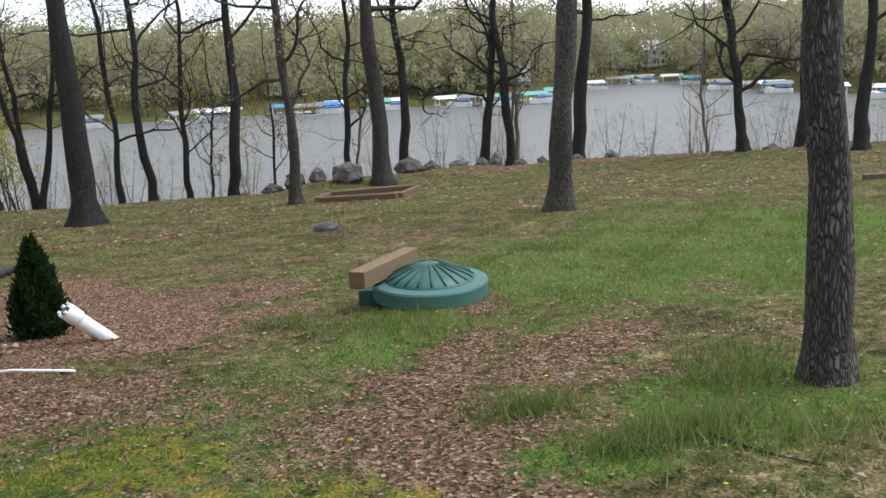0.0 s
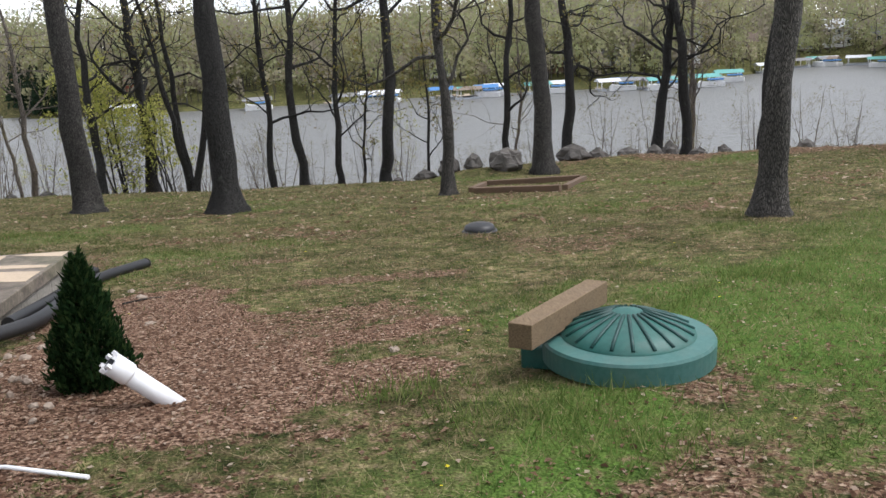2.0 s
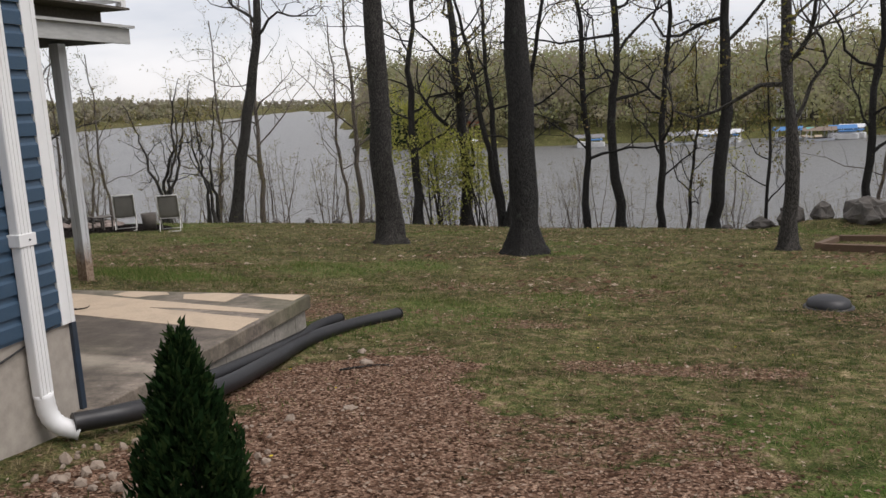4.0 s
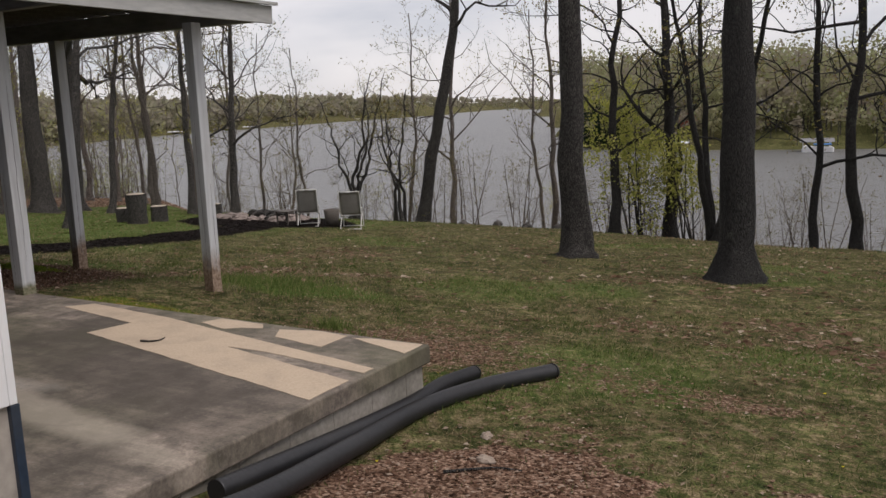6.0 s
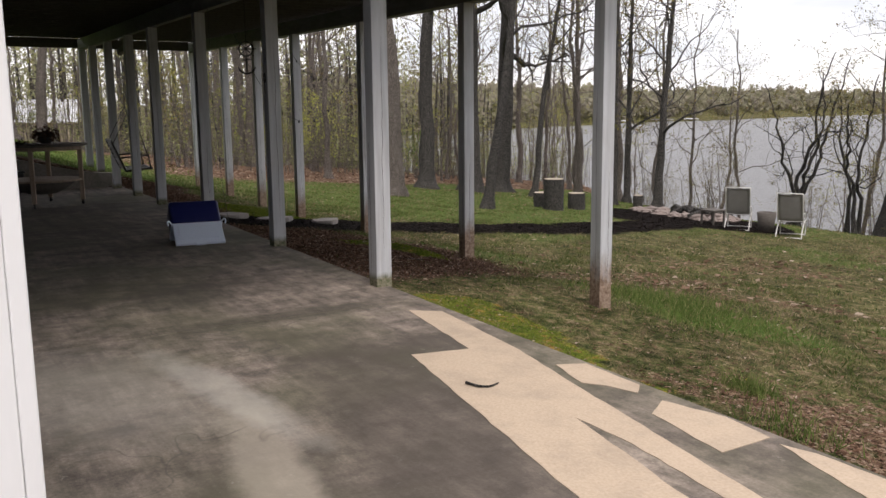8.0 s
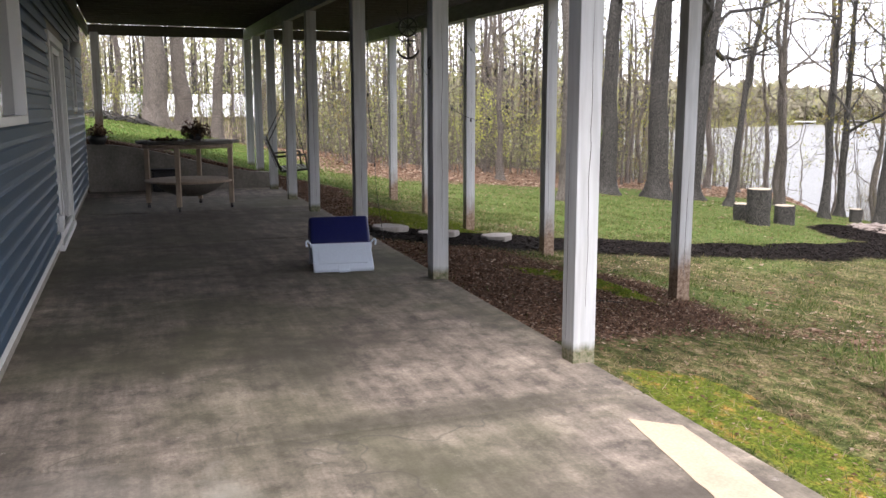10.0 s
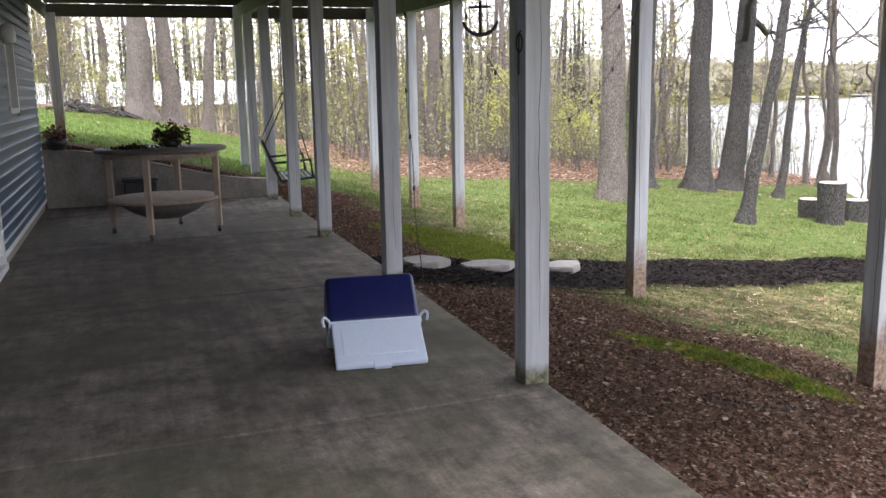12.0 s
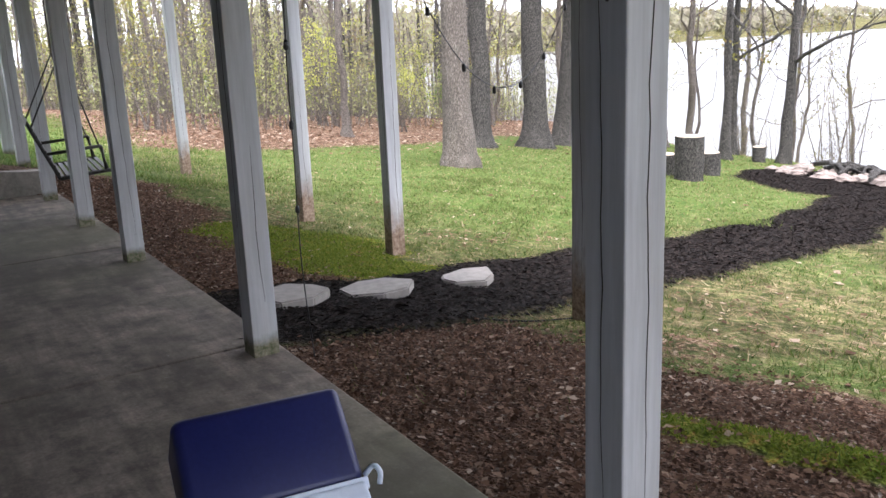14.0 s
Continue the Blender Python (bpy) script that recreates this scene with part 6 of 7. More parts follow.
# ---- woods to the west ----
woods_rng = random.Random(21)
VARIANTS = []
YOUNG = "slender grey woodland tree coming into leaf"
for k, (r, h, f, lv, bud, bk) in enumerate(((0.14, 15, 0.3, BUDS, 0.06, BARK_LIGHT), (0.08, 11, 0.15, LEAF_FRESH, 0.055, BARK_LIGHT), (0.2, 17, 0.3, BUDS, 0.06, BARK_LIGHT), (0.05, 8, 0.1, LEAF_FRESH, 0.05, BARK_LIGHT), (0.11, 13, 0.18, BUDS, 0.055, BARK_LIGHT), (0.09, 12, 0.12, LEAF_FRESH, 0.05, BARK_LIGHT))):
    VARIANTS.append(tree(-44 - 3.1 * k, 20 + 2.3 * k, r, h, 200 + k, YOUNG, bk, lv, bud=bud, first=f, limbs=14, crook=0.1, reach=0.42, group="woodland trees", kids=4, twigs=3))
BUSHES = []
for k, (lv, h) in enumerate(((LEAF_FRESH, 2.6), (LEAF_GREEN, 2.2), (BUDS, 3.2))):
    BUSHES.append(tree(-31.5 - 2 * k, 24 + 3 * k, 0.02, h, 220 + k, "leafy green understory bush at the wood's edge", BARK_LIGHT, lv, stems=5, first=0.1, limbs=5, bud=0.038, reach=0.5, kids=4, twigs=2, group="understory bushes"))


def in_woods(x, y):
    return x < -27.5 - 0.45 * (y - 20) - 1.5 and not (y < 16 and x > -36) and y < float(yard_edge(x)) + 6


count = 0
while count < 105:
    x, y = -29 - 52 * woods_rng.random() ** 1.25, woods_rng.uniform(-12, 62)
    if not in_woods(x, y):
        continue
    s = woods_rng.uniform(0.75, 1.15)
    copy_thing(woods_rng.choice(VARIANTS), pose(x, y, gz(x, y), 0, 0, woods_rng.uniform(0, 360)) @ Matrix.Scale(s, 4))
    count += 1
count = 0
while count < 52:
    x, y = woods_rng.uniform(-60, -27), woods_rng.uniform(-8, 50)
    if not in_woods(x + 1.5, y):
        continue
    copy_thing(BUSHES[woods_rng.choice((0, 0, 1, 2, 2))], pose(x, y, gz(x, y), 0, 0, woods_rng.uniform(0, 360)) @ Matrix.Scale(woods_rng.uniform(0.6, 1.3), 4))
    count += 1
# thin saplings and fresh leaves of the understory
ur = np.random.default_rng(71)
stems, tips = [], []
while len(stems) < 2600:
    x, y = -27 - 30 * ur.random() ** 1.6, ur.uniform(-6, 46)
    if not in_woods(x + 2.0, y):
        continue
    z, h = gz(x, y), ur.uniform(0.7, 3.8)
    bend = ur.normal(size=2) * 0.12 * h
    pts = np.array([[x, y, z - 0.05], [x + bend[0] * 0.4, y + bend[1] * 0.4, z + h * 0.5], [x + bend[0], y + bend[1], z + h]])
    stems.append((pts, np.array([0.012, 0.008, 0.003]) * (0.5 + h / 3), 3))
    n = 14 + int(10 * ur.random())
    u = ur.uniform(0.15, 1.0, (n, 1))
    tips.append(np.array([[x, y, z]]) + np.concatenate([bend[None] * u, h * u], 1) + ur.normal(size=(n, 3)) * (0.32, 0.32, 0.16))
under = thing("undergrowth", (-32, 22, gz(-32, 22)), "thin pale saplings and fresh yellow-green leaves under the woods", "undergrowth", kind="stuff")
for piece, me, mat in (("stems", tubes_mesh("stems", stems), BARK_LIGHT), ("leaves", quads_mesh("leaves", np.concatenate(tips), 0.055, ur), LEAF_UNDER)):
    mesh_part(piece, me, mat, under).matrix_parent_inverse = Matrix.Translation(-under.location)
# brush on the bank
BRUSH = []
for k in range(3):
    BRUSH.append(tree(-11.5 + 1.7 * k, 35.2, 0.018, 3.0, 240 + k, "thin bare brush on the bank above the water", BARK_PALE, BUDS, stems=5, first=0.12, limbs=6, bud=0.02, reach=0.55, kids=4, twigs=2, group="bank brush"))
for k in range(64):
    x = -31 + 58 * (k + woods_rng.uniform(0, 0.9)) / 64
    y = float(yard_edge(x)) + woods_rng.uniform(1.0, 5.0)
    copy_thing(BRUSH[k % 3], pose(x, y, gz(x, y), 0, 0, woods_rng.uniform(0, 360)) @ Matrix.Scale(woods_rng.uniform(0.6, 1.35), 4))
# twiggy trees between the lawn and the lake
for k in range(14):
    x, y = woods_rng.uniform(-36, -25.5), woods_rng.uniform(28.5, 37)
    copy_thing(VARIANTS[(0, 4, 2, 0, 4)[k % 5]], pose(x, y, gz(x, y), 0, 0, woods_rng.uniform(0, 360)) @ Matrix.Scale(woods_rng.uniform(0.55, 0.8), 4))
# more slender trees down the bank
for k in range(13):
    x = -33 + 24 * woods_rng.random() if k < 8 else woods_rng.uniform(-4, 26)
    y = float(yard_edge(x)) + woods_rng.uniform(2.0, 9.0)
    copy_thing(VARIANTS[(0, 0, 3, 2)[k % 4]], pose(x, y, gz(x, y), 0, 0, woods_rng.uniform(0, 360)) @ Matrix.Scale(woods_rng.uniform(0.55, 0.8), 4))


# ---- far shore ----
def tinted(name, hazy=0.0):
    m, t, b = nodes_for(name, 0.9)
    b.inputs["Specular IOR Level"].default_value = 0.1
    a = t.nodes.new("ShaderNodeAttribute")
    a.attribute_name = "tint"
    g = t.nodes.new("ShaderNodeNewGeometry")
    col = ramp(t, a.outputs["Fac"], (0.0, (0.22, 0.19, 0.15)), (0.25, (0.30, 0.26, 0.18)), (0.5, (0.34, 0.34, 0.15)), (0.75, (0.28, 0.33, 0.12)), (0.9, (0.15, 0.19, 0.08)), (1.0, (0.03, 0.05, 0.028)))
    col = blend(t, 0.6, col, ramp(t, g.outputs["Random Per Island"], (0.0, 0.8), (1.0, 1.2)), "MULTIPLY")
    # aerial haze painted into the leaf colour: a blend towards one pale tone
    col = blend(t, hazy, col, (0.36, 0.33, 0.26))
    see_through(t, b, col, 0.5)
    return m


# the number is the share of painted haze in each canopy
FAR_LEAF = tinted("far_canopy_hazed", 0.35)
DISTANT_LEAF = tinted("distant_canopy_hazed", 0.75)
WOODS_LEAF = tinted("woods_canopy_hazed", 0.45)
fr = np.random.default_rng(30)


def far_trees(name, az0, az1, s0, s1, count, leaves, size, hmin, hmax, label, dark=0.0, foliage=None, centre=None):
    """One stretch of far woodland: bare stems with ragged spring crowns."""
    cen, tint, stems = [], [], []
    for _ in range(count):
        az = fr.uniform(az0, az1)
        s = s0 + (s1 - s0) * fr.uniform() ** 1.4
        r = float(np.interp(az, SHORE_AZ, SHORE_R)) + s
        ox, oy = 0.0, 0.0
        if centre:
            ox, oy, r = centre[0], centre[1], centre[2] + s
        x, y = ox + r * math.sin(radians(az)), oy + r * math.cos(radians(az))
        z = gz(x, y)
        if z < WATER + 0.3:
            continue
        h = fr.uniform(hmin, hmax)
        w = h * fr.uniform(0.22, 0.36)
        tn = float(np.clip(fr.choice([fr.uniform(0.0, 0.35), fr.uniform(0.3, 0.8), fr.uniform(0.45, 0.8)]), 0, 1)) if fr.uniform() > dark else 1.0
        lobes = fr.normal(size=(7, 3)) * (w * 0.55, w * 0.55, h * 0.2) + (0, 0, h * 0.66)
        c = lobes[fr.integers(0, 7, leaves)] + fr.normal(size=(leaves, 3)) * (w * 0.3, w * 0.3, h * 0.11)
        if tn == 1.0:
            u = fr.uniform(0, 1, leaves)
            a = fr.uniform(0, 6.28, leaves)
            c = np.stack([np.cos(a) * w * 0.8 * (1 - u), np.sin(a) * w * 0.8 * (1 - u), h * (0.08 + 0.9 * u)], 1)
        cen.append(c + (x, y, z))
        tint.append(np.full(leaves, tn))
        stems.append((np.array([[x, y, z - 0.5], [x, y, z + h * 0.5], [x + fr.normal() * 0.4, y, z + h * 0.85]]), np.array([0.16, 0.11, 0.04]) * h / 10, 3))
    cen, tint = np.concatenate(cen), np.concatenate(tint)
    me = quads_mesh(name, cen, size, fr, 1.3)
    set_values(me, "tint", np.repeat(tint, 4))
    root = thing(name, cen.mean(0), label, "woodland", kind="stuff")
    mesh_part("canopy", me, foliage or FAR_LEAF, root)
    mesh_part("stems", tubes_mesh("stems", stems), BARK_GREY, root)


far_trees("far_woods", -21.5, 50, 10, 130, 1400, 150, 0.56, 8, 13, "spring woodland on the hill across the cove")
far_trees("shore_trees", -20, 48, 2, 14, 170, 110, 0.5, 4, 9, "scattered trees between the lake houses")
far_trees("point_woods", -20.7, -17.5, -0.5, 22, 110, 150, 0.5, 4, 8, "dark evergreens on the wooded point", 0.8, foliage=tinted("evergreen_canopy", 0.0))
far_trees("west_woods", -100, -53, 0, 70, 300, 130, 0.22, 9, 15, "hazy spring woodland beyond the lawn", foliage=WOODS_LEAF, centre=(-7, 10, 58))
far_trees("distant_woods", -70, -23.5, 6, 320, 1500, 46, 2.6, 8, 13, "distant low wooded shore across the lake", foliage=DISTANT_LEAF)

# houses, boat docks and boats on the far shore
PALETTE = [surface("far_wall_paint" if k == 0 else "far_wall_paint_%s" % n, c, tuple(min(1, v * 1.15) for v in c), 3, rough=0.8, relief=0.05, big=0.4, stain=0.15) for k, (n, c) in enumerate((("white", (0.7, 0.7, 0.7)), ("tan", (0.42, 0.34, 0.26)), ("grey", (0.4, 0.42, 0.45)), ("brown", (0.2, 0.13, 0.09)), ("red", (0.38, 0.10, 0.06))))]
ROOFS = [surface("far_roof_%s" % n, c, tuple(min(1, v * 1.2) for v in c), 2, rough=0.7, relief=0.05, big=0.3, stain=0.2) for n, c in (("white", (0.55, 0.56, 0.58)), ("grey", (0.18, 0.18, 0.19)), ("brown", (0.16, 0.12, 0.09)), ("blue", (0.05, 0.16, 0.36)), ("teal", (0.10, 0.30, 0.28)))]
PANE = surface("far_window_pane", (0.03, 0.035, 0.04), (0.06, 0.07, 0.08), 5, rough=0.15, relief=0.0)


def gable(bm_m, w, d, z0, h, over=0.4):
    q = bmesh.new()
    a = [q.verts.new(bm_m @ Vector(p)) for p in ((-w / 2 - over, -d / 2 - over, z0 - 0.15), (w / 2 + over, -d / 2 - over, z0 - 0.15), (w / 2 + over, d / 2 + over, z0 - 0.15), (-w / 2 - over, d / 2 + over, z0 - 0.15), (-w / 2 - over, 0, z0 + h), (w / 2 + over, 0, z0 + h))]
    for f in ((0, 1, 5, 4), (2, 3, 4, 5), (0, 4, 3), (1, 2, 5), (0, 3, 2, 1)):
        q.faces.new([a[k] for k in f])
    bmesh.ops.recalc_face_normals(q, faces=q.faces)
    return q


def lake_house(az, s, w, d, floors, wall, roof):
    r = float(np.interp(az, SHORE_AZ, SHORE_R)) + s + 9
    x, y = r * math.sin(radians(az)), r * math.cos(radians(az))
    m = pose(x, y, gz(x, y), 0, 0, -az + woods_rng.uniform(-15, 15))
    t = thing("lake_house", (x, y, gz(x, y)), "small %d-storey lake house on the far shore" % floors, "house", "lake houses")
    w, d = w * 0.62, d * 0.62
    H = 2.5 * floors
    part("wall", boxed(-w / 2, w / 2, -d / 2, d / 2, -1.5, H, 0, m), wall, t)
    part("roof", gable(m, w, d, H, w * 0.2 + 0.8), roof, t)
    n = max(2, int(w / 2.4))
    for f in range(floors):
        for k in range(n):
            wx = -w / 2 + w * (k + 0.5) / n
            win = part("window", boxed(wx - 0.5, wx + 0.5, -d / 2 - 0.06, -d / 2 - 0.003, 0.8 + 2.5 * f, 2.0 + 2.5 * f, 0, m), PALETTE[0], t)
            part("pane", boxed(wx - 0.42, wx + 0.42, -d / 2 - 0.08, -d / 2 - 0.062, 0.88 + 2.5 * f, 1.92 + 2.5 * f, 0, m), PANE, win)
    part("porch", boxed(-w / 2, w / 2, -d / 2 - 2.0, -d / 2 - 0.09, -0.2, 0.05, 0, m), ROOFS[2], t)
    return t


def boat_dock(az, off, w, d, roof, boat):
    w, d = w * 0.6, d * 0.75
    r = float(np.interp(az, SHORE_AZ, SHORE_R)) - off
    x, y = r * math.sin(radians(az)), r * math.cos(radians(az))
    m = pose(x, y, WATER, 0, 0, -az + woods_rng.uniform(-20, 20))
    t = thing("boat_dock", (x, y, WATER), "covered floating boat dock on the far shore", "boat dock", "boat docks")
    part("float", boxed(-w / 2, w / 2, -d / 2, d / 2, -0.3, 0.35, 0, m), PALETTE[2], t)
    for sx in (-1, 1):
        for sy in (-1, 1):
            part("dock_post", boxed(sx * (w / 2 - 0.3) - 0.08, sx * (w / 2 - 0.3) + 0.08, sy * (d / 2 - 0.3) - 0.08, sy * (d / 2 - 0.3) + 0.08, 0.35, 1.75, 0, m), PALETTE[0], t)
    part("roof", gable(m, w, d, 1.8, 0.4, 0.3), roof, t)
    part("gangway", boxed(-0.6, 0.6, d / 2 + 0.01, d / 2 + off, 0.0, 0.2, 0, m), PALETTE[1], t)
    if boat:
        b = thing("motor_boat", tuple(m @ Vector((0, 0, 0.4))), "moored white motor boat beside a dock", "boat", "moored boats")
        q = bmesh.new()
        sec = [(-1.0, 0.0, 0.9), (-0.6, 0.8, 1.2), (0.6, 1.0, 1.0), (3.2, 0.9, 0.9), (3.4, 0.3, 0.8)]
        rings = [[q.verts.new(m @ Vector((u - 1.2 + w * 0.0, -d / 2 - 1.6 + v * s, z))) for v, z in ((-hw, tz), (-hw * 0.7, 0.05), (hw * 0.7, 0.05), (hw, tz))] for u, hw, tz, s in [(a * 1.1, max(bb, 0.05), c, 1.0) for a, bb, c in sec]]
        for aa, bb in zip(rings, rings[1:]):
            for k in range(4):
                q.faces.new((aa[k], aa[(k + 1) % 4], bb[(k + 1) % 4], bb[k]))
        q.faces.new(rings[0])
        q.faces.new(list(reversed(rings[-1])))
        bmesh.ops.recalc_face_normals(q, faces=q.faces)
        part("hull", q, PALETTE[0], b)
        part("cover", boxed(-0.6, 2.2, -d / 2 - 2.3, -d / 2 - 0.9, 1.22, 1.5, 0.15, m), ROOFS[3], b)
    return t


for az, s, w, d, f, wl, rf in ((5.5, 9, 9, 7, 2, 0, 1), (10.5, 12, 10, 8, 1, 1, 2), (13, 10, 9, 7, 1, 3, 1), (16.5, 13, 12, 8, 1, 2, 1), (20.6, 8, 10, 7, 2, 0, 1), (24, 12, 11, 8, 1, 1, 2), (27.5, 9, 9, 7, 2, 2, 1), (29.5, 8, 12, 8, 2, 0, 0), (32, 12, 10, 7, 1, 1, 1), (34.5, 14, 10, 7, 1, 3, 2), (39, 12, 11, 8, 1, 0, 1), (43, 10, 10, 7, 1, 1, 2), (1.5, 14, 10, 7, 1, 3, 2), (-4.5, 13, 9, 7, 1, 1, 2), (-13.5, 8, 9, 6, 1, 4, 2), (-9, 16, 9, 7, 1, 2, 1), (18.5, 24, 10, 7, 2, 0, 1), (31, 30, 10, 7, 2, 0, 2)):
    lake_house(az, s, w, d, f, PALETTE[wl], ROOFS[rf])
for az, off, w, d, rf, bt in ((-14.5, 5, 7, 5, 0, 0), (-6.5, 5, 8, 6, 1, 1), (2, 6, 6, 5, 0, 1), (5.3, 6, 7, 6, 3, 0), (8.2, 7, 7, 6, 3, 1), (12.5, 5, 7, 5, 0, 1), (16, 6, 6, 5, 0, 0), (19, 7, 7, 6, 1, 1), (21.8, 12, 8, 7, 4, 1), (23.4, 9, 7, 6, 4, 0), (25.6, 8, 8, 6, 0, 1), (27.4, 7, 8, 6, 1, 0), (28.8, 6, 9, 7, 0, 1), (30.6, 6, 8, 6, 0, 0), (34, 6, 8, 6, 1, 0), (36.5, 6, 8, 6, 0, 1), (40, 6, 7, 6, 0, 0), (44, 6, 8, 6, 0, 0)):
    boat_dock(az, off, w, d, ROOFS[rf], bt)
for k in range(26):
    az = woods_rng.uniform(-1, 12) if k < 8 else woods_rng.uniform(17, 45)
    boat_dock(az, woods_rng.uniform(4, 11), woods_rng.uniform(5, 8), woods_rng.uniform(4, 6), ROOFS[woods_rng.choice((0, 0, 1, 1, 2, 3, 4))], woods_rng.random() < 0.5)
for az, rf in ((-44, 1), (-42.5, 0), (-40, 1), (-36, 0), (-34.5, 1), (-33, 0), (-31, 0), (-47, 0), (-29.5, 1), (-28.6, 0)):
    boat_dock(az, 6, 26, 14, ROOFS[rf], 0)

# long low building behind the woods
far_barn = thing("long_building", (-66, 11.5, gz(-66, 11.5)), "long low building with a pale metal roof behind the woods", "building")
bx, by, bz = -66.0, 11.5, 0.35
BM = pose(bx, by, bz, 0, 0, 80)
part("wall", boxed(-6.5, 6.5, -3, 3, -2.5, 0.7, 0, BM), PALETTE[1], far_barn)
part("roof", gable(BM, 13, 6, 0.75, 1.35, 0.4), ROOFS[0], far_barn)
for k in range(4):
    part("window", boxed(-5.2 + 3.2 * k, -4.2 + 3.2 * k, 3.003, 3.05, -0.9, 0.1, 0, BM), PANE, far_barn)
pile = thing("brush_pile", on_ground(-33.0, 9.2), "low pile of cut branches at the wood's edge", "brush pile")
pr = random.Random(44)
for k in range(26):
    a = pr.uniform(0, 3.14)
    x, y, l = -33 + pr.uniform(-0.6, 0.6), 9.3 + pr.uniform(-0.9, 0.9), pr.uniform(0.4, 0.9)
    part("branch", sweep([on_ground(x - l * math.cos(a), y - l * math.sin(a), 0.05), on_ground(x, y, pr.uniform(0.1, 0.35)), on_ground(x + l * math.cos(a), y + l * math.sin(a), 0.08)], pr.uniform(0.015, 0.04), 5), BARK_GREY, pile)

# ---- grass, leaves and mulch ----
GRASS = leaf_material("grass_blades", (0.0, (0.045, 0.075, 0.018)), (0.45, (0.085, 0.12, 0.032)), (0.75, (0.14, 0.155, 0.052)), (1.0, (0.25, 0.21, 0.11)))
GRASS_LUSH = leaf_material("lush_grass_blades", (0.0, (0.07, 0.115, 0.025)), (0.5, (0.145, 0.20, 0.055)), (0.85, (0.22, 0.255, 0.085)), (1.0, (0.33, 0.30, 0.15)))
STRAW = leaf_material("dry_grass", (0.0, (0.16, 0.125, 0.065)), (0.5, (0.28, 0.22, 0.125)), (1.0, (0.40, 0.33, 0.21)))
DEAD_LEAF = leaf_material("dead_leaves", (0.0, (0.06, 0.034, 0.02)), (0.4, (0.18, 0.105, 0.068)), (0.75, (0.30, 0.195, 0.135)), (1.0, (0.52, 0.42, 0.33)))
MULCH_BIT = leaf_material("mulch_shreds", (0.0, (0.005, 0.004, 0.0035)), (0.7, (0.013, 0.0095, 0.008)), (1.0, (0.035, 0.027, 0.023)), glow=0.0)
gr = np.random.default_rng(55)


def scatter(n, x0, x1, y0, y1, chance):
    x, y = gr.uniform(x0, x1, n), gr.uniform(y0, y1, n)
    keep = gr.uniform(0, 1, n) < chance(x, y)
    keep &= ~((x < -2.85) & (x > -19.7) & (y < 11.88)) & ~(np.hypot(x - LX, y - LY) < 0.5) & (y < yard_edge(x) + 1.5)
    return x[keep], y[keep]


def blades(name, x, y, height, width, material, label, upright=0.35):
    n = len(x)
    z = ground_z(x, y) - 0.004
    h = height * gr.uniform(0.45, 1.3, n)
    a = gr.uniform(0, 2 * np.pi, n)
    lean = gr.normal(size=(n, 2)) * upright
    w = width * gr.uniform(0.7, 1.3, n)
    c, s = np.cos(a) * w, np.sin(a) * w
    co = np.stack([np.stack([x - c, y - s, z], 1), np.stack([x + c, y + s, z], 1), np.stack([x + lean[:, 0] * h, y + lean[:, 1] * h, z + h], 1)], 1).reshape(-1, 3)
    tagged(mesh_part(name, raw_mesh(name, co, np.arange(3 * n).reshape(-1, 3)), material), label, "grass", kind="stuff")


def flakes(name, x, y, size, material, label, long=1.5, lift=0.5, category="leaves"):
    n = len(x)
    z = ground_z(x, y) + gr.uniform(0.002, 0.014, n)
    a = gr.uniform(0, 2 * np.pi, n)
    s = size * gr.uniform(0.5, 1.4, n)
    u = np.stack([np.cos(a), np.sin(a), gr.normal(size=n) * 0.25 * lift], 1) * (s * long * 0.5)[:, None]
    v = np.stack([-np.sin(a), np.cos(a), gr.normal(size=n) * 0.35 * lift], 1) * (s * 0.5)[:, None]
    c = np.stack([x, y, z], 1)
    curl = np.abs(gr.normal(size=n)) * s * 0.3 * lift
    top = np.zeros((n, 3))
    top[:, 2] = curl
    co = np.stack([c - u, c + v + top, c + u, c - v + top], 1).reshape(-1, 3)
    tagged(mesh_part(name, raw_mesh(name, co, np.arange(4 * n).reshape(-1, 4)), material), label, category, kind="stuff")


def tuft(x, y):
    """Where the grass stands thick (1) or has died back (0), in ragged clumps."""
    return smooth(-0.35, 0.75, wave(x, y, 3.1, 1.7) + 0.8 * wave(x, y, 7.7, 4.1) + 0.6 * wave(x, y, 17.0, 2.2))


def grass_chance(base, lushness):
    def f(x, y):
        litter, earth, mulch, moss, lush, chips = cover(x, y)
        c = (base + lushness * lush + 0.25 * smooth(-0.2, 0.9, wave(x, y, 1.7, 3.0) + 0.6 * wave(x, y, 5.0, 1.0))) * (1 - 0.75 * litter) * (1 - 0.93 * earth) * (1 - mulch) * (1 - 0.9 * chips) * (1 - 0.3 * moss) * ((0.2 + 1.5 * tuft(x, y)) if lushness else (1.5 - 1.1 * tuft(x, y)))
        return np.clip(c, 0, 1)
    return f


def lush_only(gain):
    def f(x, y):
        litter, earth, mulch, moss, lush, chips = cover(x, y)
        return np.clip(gain * lush * (0.45 + 0.9 * tuft(x, y)), 0, 1) * (1 - 0.6 * litter) * (1 - mulch) * (1 - chips)
    return f


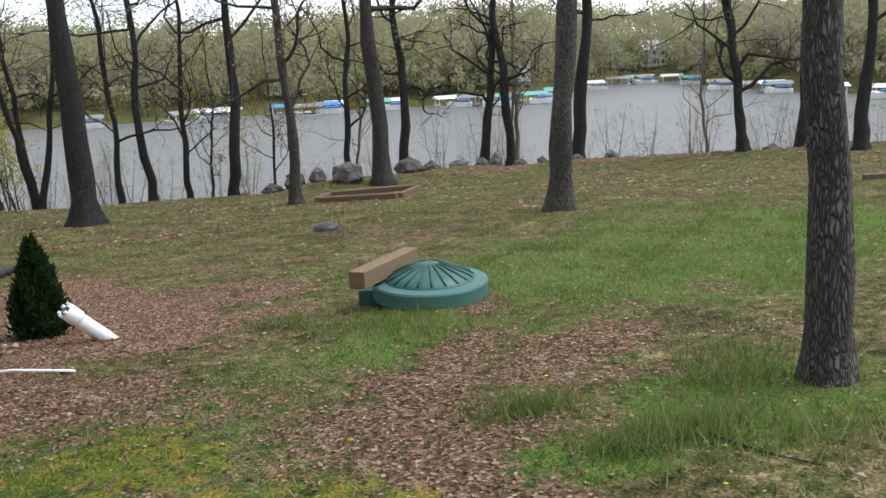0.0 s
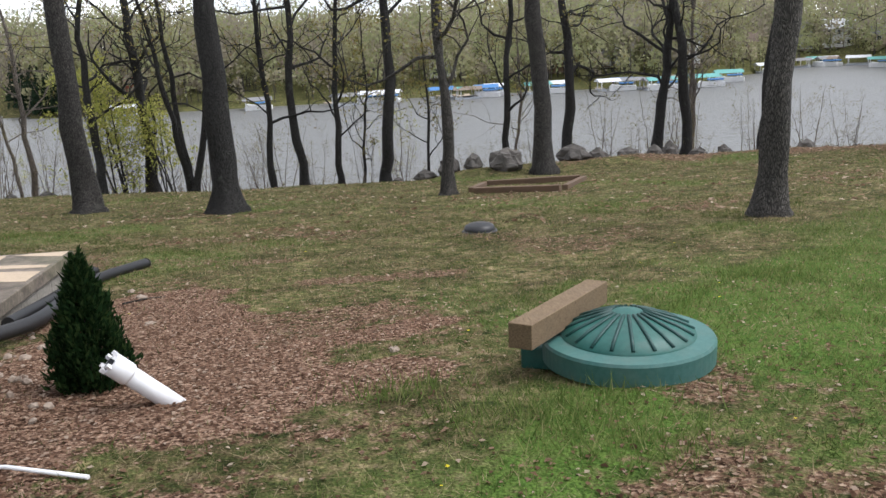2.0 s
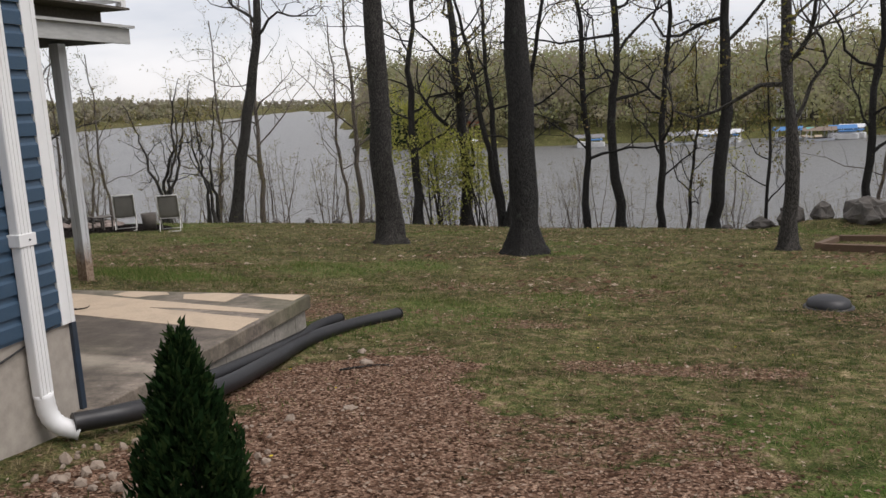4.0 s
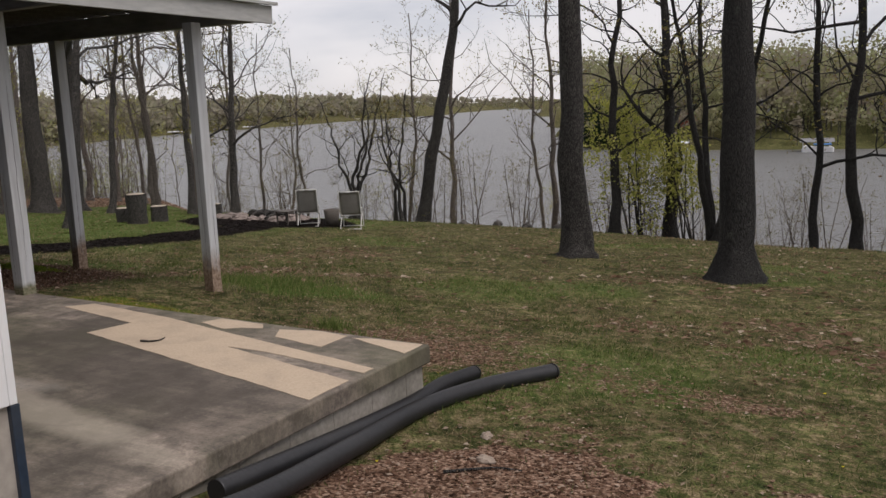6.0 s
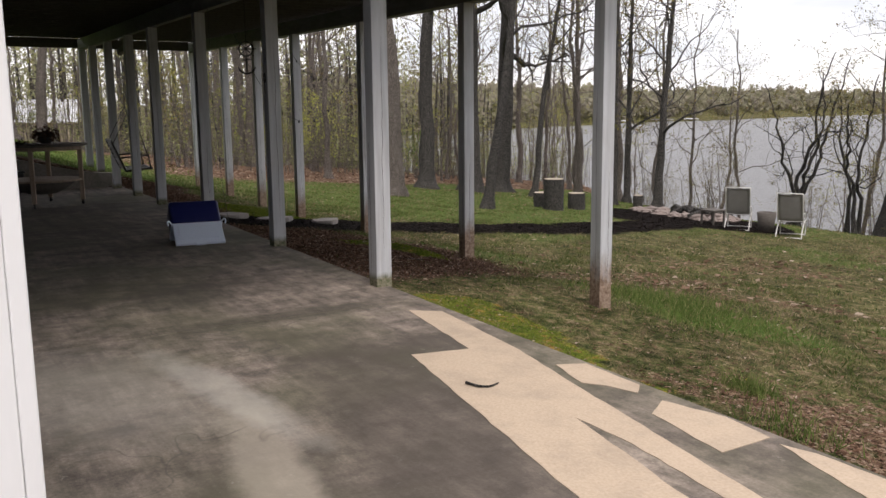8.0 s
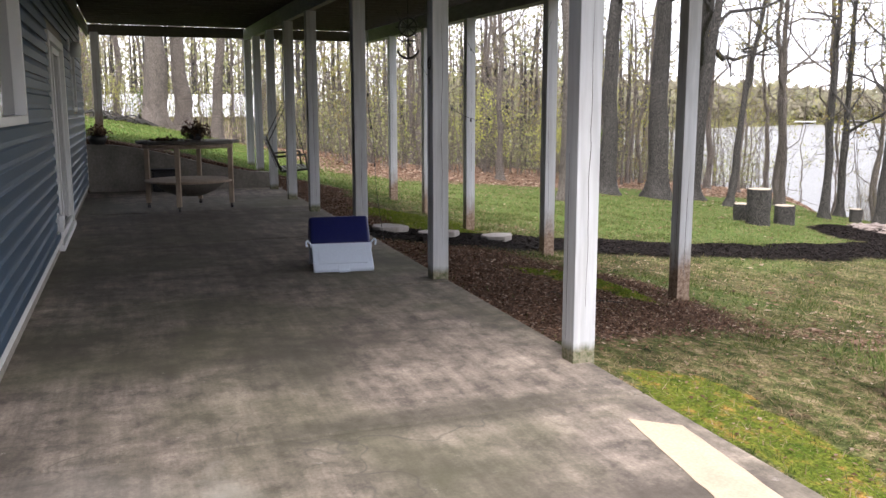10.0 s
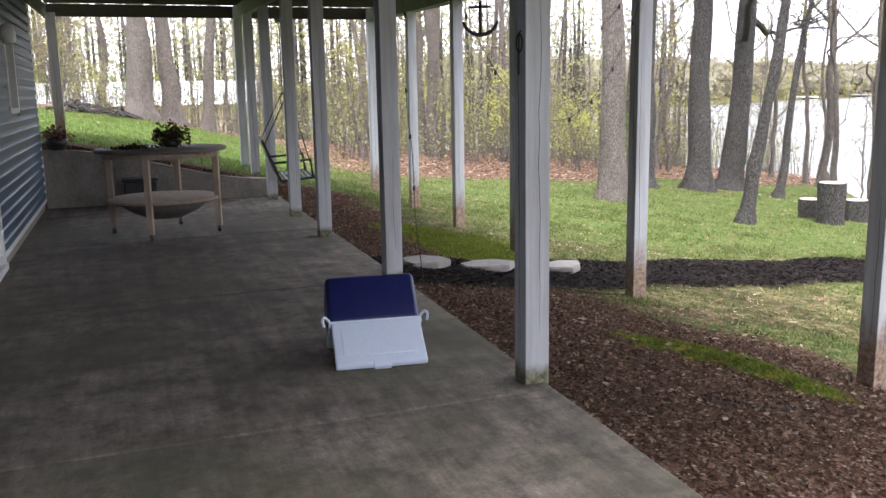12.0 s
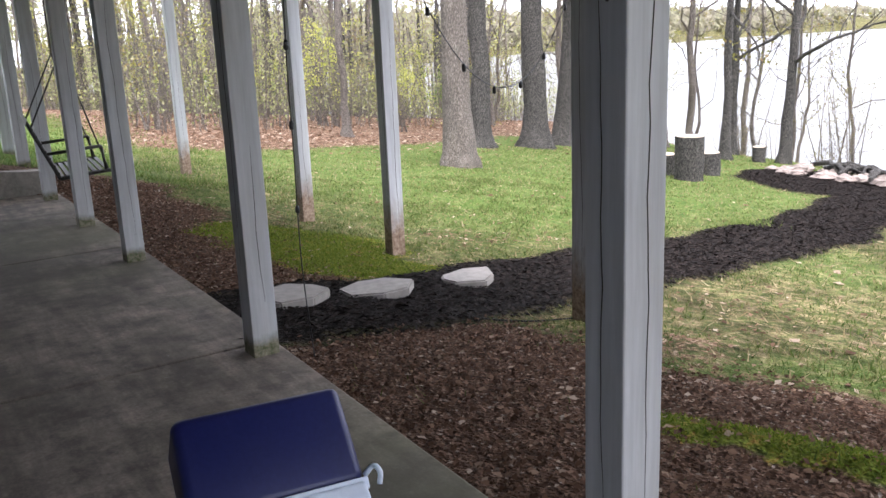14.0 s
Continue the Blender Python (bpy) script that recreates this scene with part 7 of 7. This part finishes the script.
x, y = scatter(380000, -8, 7.5, 1.5, 18, grass_chance(0.2, 0.1))
blades("grass", x, y, 0.042, 0.0035, GRASS, "short patchy olive spring grass blades", 0.6)
x, y = scatter(260000, -8, 7.5, 1.5, 18, lush_only(0.85))
blades("lush_grass", x, y, 0.055, 0.0035, GRASS_LUSH, "brighter green patches of fresh grass", 0.5)
x, y = scatter(330000, -8, 7.5, 1.5, 18, grass_chance(0.3, 0.0))
blades("dry_grass", x, y, 0.03, 0.003, STRAW, "short dry straw-coloured grass blades", 1.5)
x, y = scatter(250000, -27, 20, 14, 33, grass_chance(0.25, 0.1))
blades("far_lawn", x, y, 0.045, 0.008, GRASS, "olive spring grass of the lower lawn", 0.6)
x, y = scatter(260000, -27, 16, 14, 33, lush_only(0.9))
blades("far_lush_lawn", x, y, 0.042, 0.007, GRASS_LUSH, "bright green spring grass of the lower lawn", 0.5)
x, y = scatter(110000, 7.5, 18, 3, 14, grass_chance(0.35, 0.4))
blades("right_lawn", x, y, 0.055, 0.006, GRASS_LUSH, "spring grass beyond the leaning oak", 0.5)
x, y = scatter(170000, -27, 20, 14, 33, grass_chance(0.3, 0.0))
blades("far_dry_lawn", x, y, 0.04, 0.008, STRAW, "dry grass of the lower lawn", 1.2)
x, y = scatter(130000, -21, -8, 11.9, 20, grass_chance(0.2, 0.3))
blades("side_lawn", x, y, 0.045, 0.004, GRASS, "green grass beside the mulch path", 0.6)
x, y = scatter(60000, -36, -19.6, 6, 16, grass_chance(0.5, 0.5))
blades("upper_lawn", x, y, 0.07, 0.008, GRASS_LUSH, "green grass beyond the retaining wall", 0.5)
tx_, ty_ = [], []
for cx, cy, r, n in ((1.49, 3.94, 0.16, 500), (1.75, 3.25, 0.14, 450), (2.1, 3.3, 0.2, 500), (2.77, 3.96, 0.22, 450), (0.5, 7.0, 0.2, 250), (3.86, 9.6, 0.25, 250), (-6.9, 14.9, 0.6, 1300), (-7.6, 14.9, 0.4, 700), (-4.9, 13.3, 0.12, 300), (-4.7, 12.3, 0.1, 160), (-4.3, 12.9, 0.2, 250), (2.45, 3.0, 0.3, 500), (1.2, 6.4, 0.3, 400), (1.5, 5.9, 0.25, 300), (-15.7, 19.9, 0.2, 260), (3.0, 4.3, 0.25, 300)):
    tx_.append(cx + gr.normal(size=n) * r)
    ty_.append(cy + gr.normal(size=n) * r * 0.6)
blades("grass_tufts", np.concatenate(tx_), np.concatenate(ty_), 0.12, 0.004, GRASS_LUSH, "taller tufts of fresh green grass", 0.45)


def leaf_chance(x, y):
    litter, earth, mulch, moss, lush, chips = cover(x, y)
    return np.clip(0.16 - 0.14 * tuft(x, y) + 0.7 * litter + 0.25 * earth + 0.75 * chips, 0, 1) * (1 - 0.97 * mulch)


x, y = scatter(170000, -9, 7.5, 1.0, 16, leaf_chance)
flakes("dead_leaves", x, y, 0.02, DEAD_LEAF, "brown dead leaves and bark bits on the lawn")
x, y = scatter(13000, -20, -8, 11.9, 17, leaf_chance)
flakes("leaf_litter", x, y, 0.03, DEAD_LEAF, "brown leaf litter on the earth beside the patio")
x, y = scatter(60000, -30, 24, 15, 34, lambda x, y: leaf_chance(x, y) * (1 - 0.85 * smooth(-10, -13, x) * smooth(-27, -24, x)))
flakes("far_leaves", x, y, 0.07, DEAD_LEAF, "dead leaves on the lower lawn and bank")
x, y = scatter(60000, -60, -25, -5, 45, lambda x, y: 0.9 * cover(x, y)[0])
flakes("woods_litter", x, y, 0.08, DEAD_LEAF, "brown leaf litter under the woods")
x, y = scatter(200000, -21.5, -13, 11.9, 30, lambda x, y: cover(x, y)[2])
flakes("mulch", x, y, 0.02, MULCH_BIT, "shredded black mulch of the path", 3.0, 0.7, "mulch")
x, y = scatter(60000, -20, -8.5, 11.9, 14.6, lambda x, y: 0.8 * cover(x, y)[1])
EARTH_BIT = leaf_material("earth_crumbs", (0.0, (0.045, 0.027, 0.018)), (0.6, (0.13, 0.075, 0.05)), (0.9, (0.23, 0.145, 0.10)), (1.0, (0.34, 0.27, 0.21)))
flakes("earth_crumbs", x, y, 0.017, EARTH_BIT, "brown bark crumbs on bare earth", 1.6, 1.2, "bark")
MOSS_BIT = leaf_material("moss_tips", (0.0, (0.07, 0.12, 0.012)), (0.6, (0.15, 0.2, 0.025)), (1.0, (0.27, 0.27, 0.05)))
x, y = scatter(160000, -17.5, -9, 12.2, 15, lambda x, y: cover(x, y)[3])
blades("moss", x, y, 0.022, 0.004, MOSS_BIT, "soft green and orange moss cushions", 0.8)
DANDELION = leaf_material("dandelions", (0.0, (0.75, 0.6, 0.03)), (1.0, (0.85, 0.72, 0.06)))
x, y = gr.uniform(-8, 6, 90), gr.uniform(2, 14, 90)
k = ~((x < -2.8) & (y < 12.2))
flakes("dandelions", x[k], y[k], 0.024, DANDELION, "tiny yellow dandelion flowers in the grass", 1.0, 0.3, "flowers")
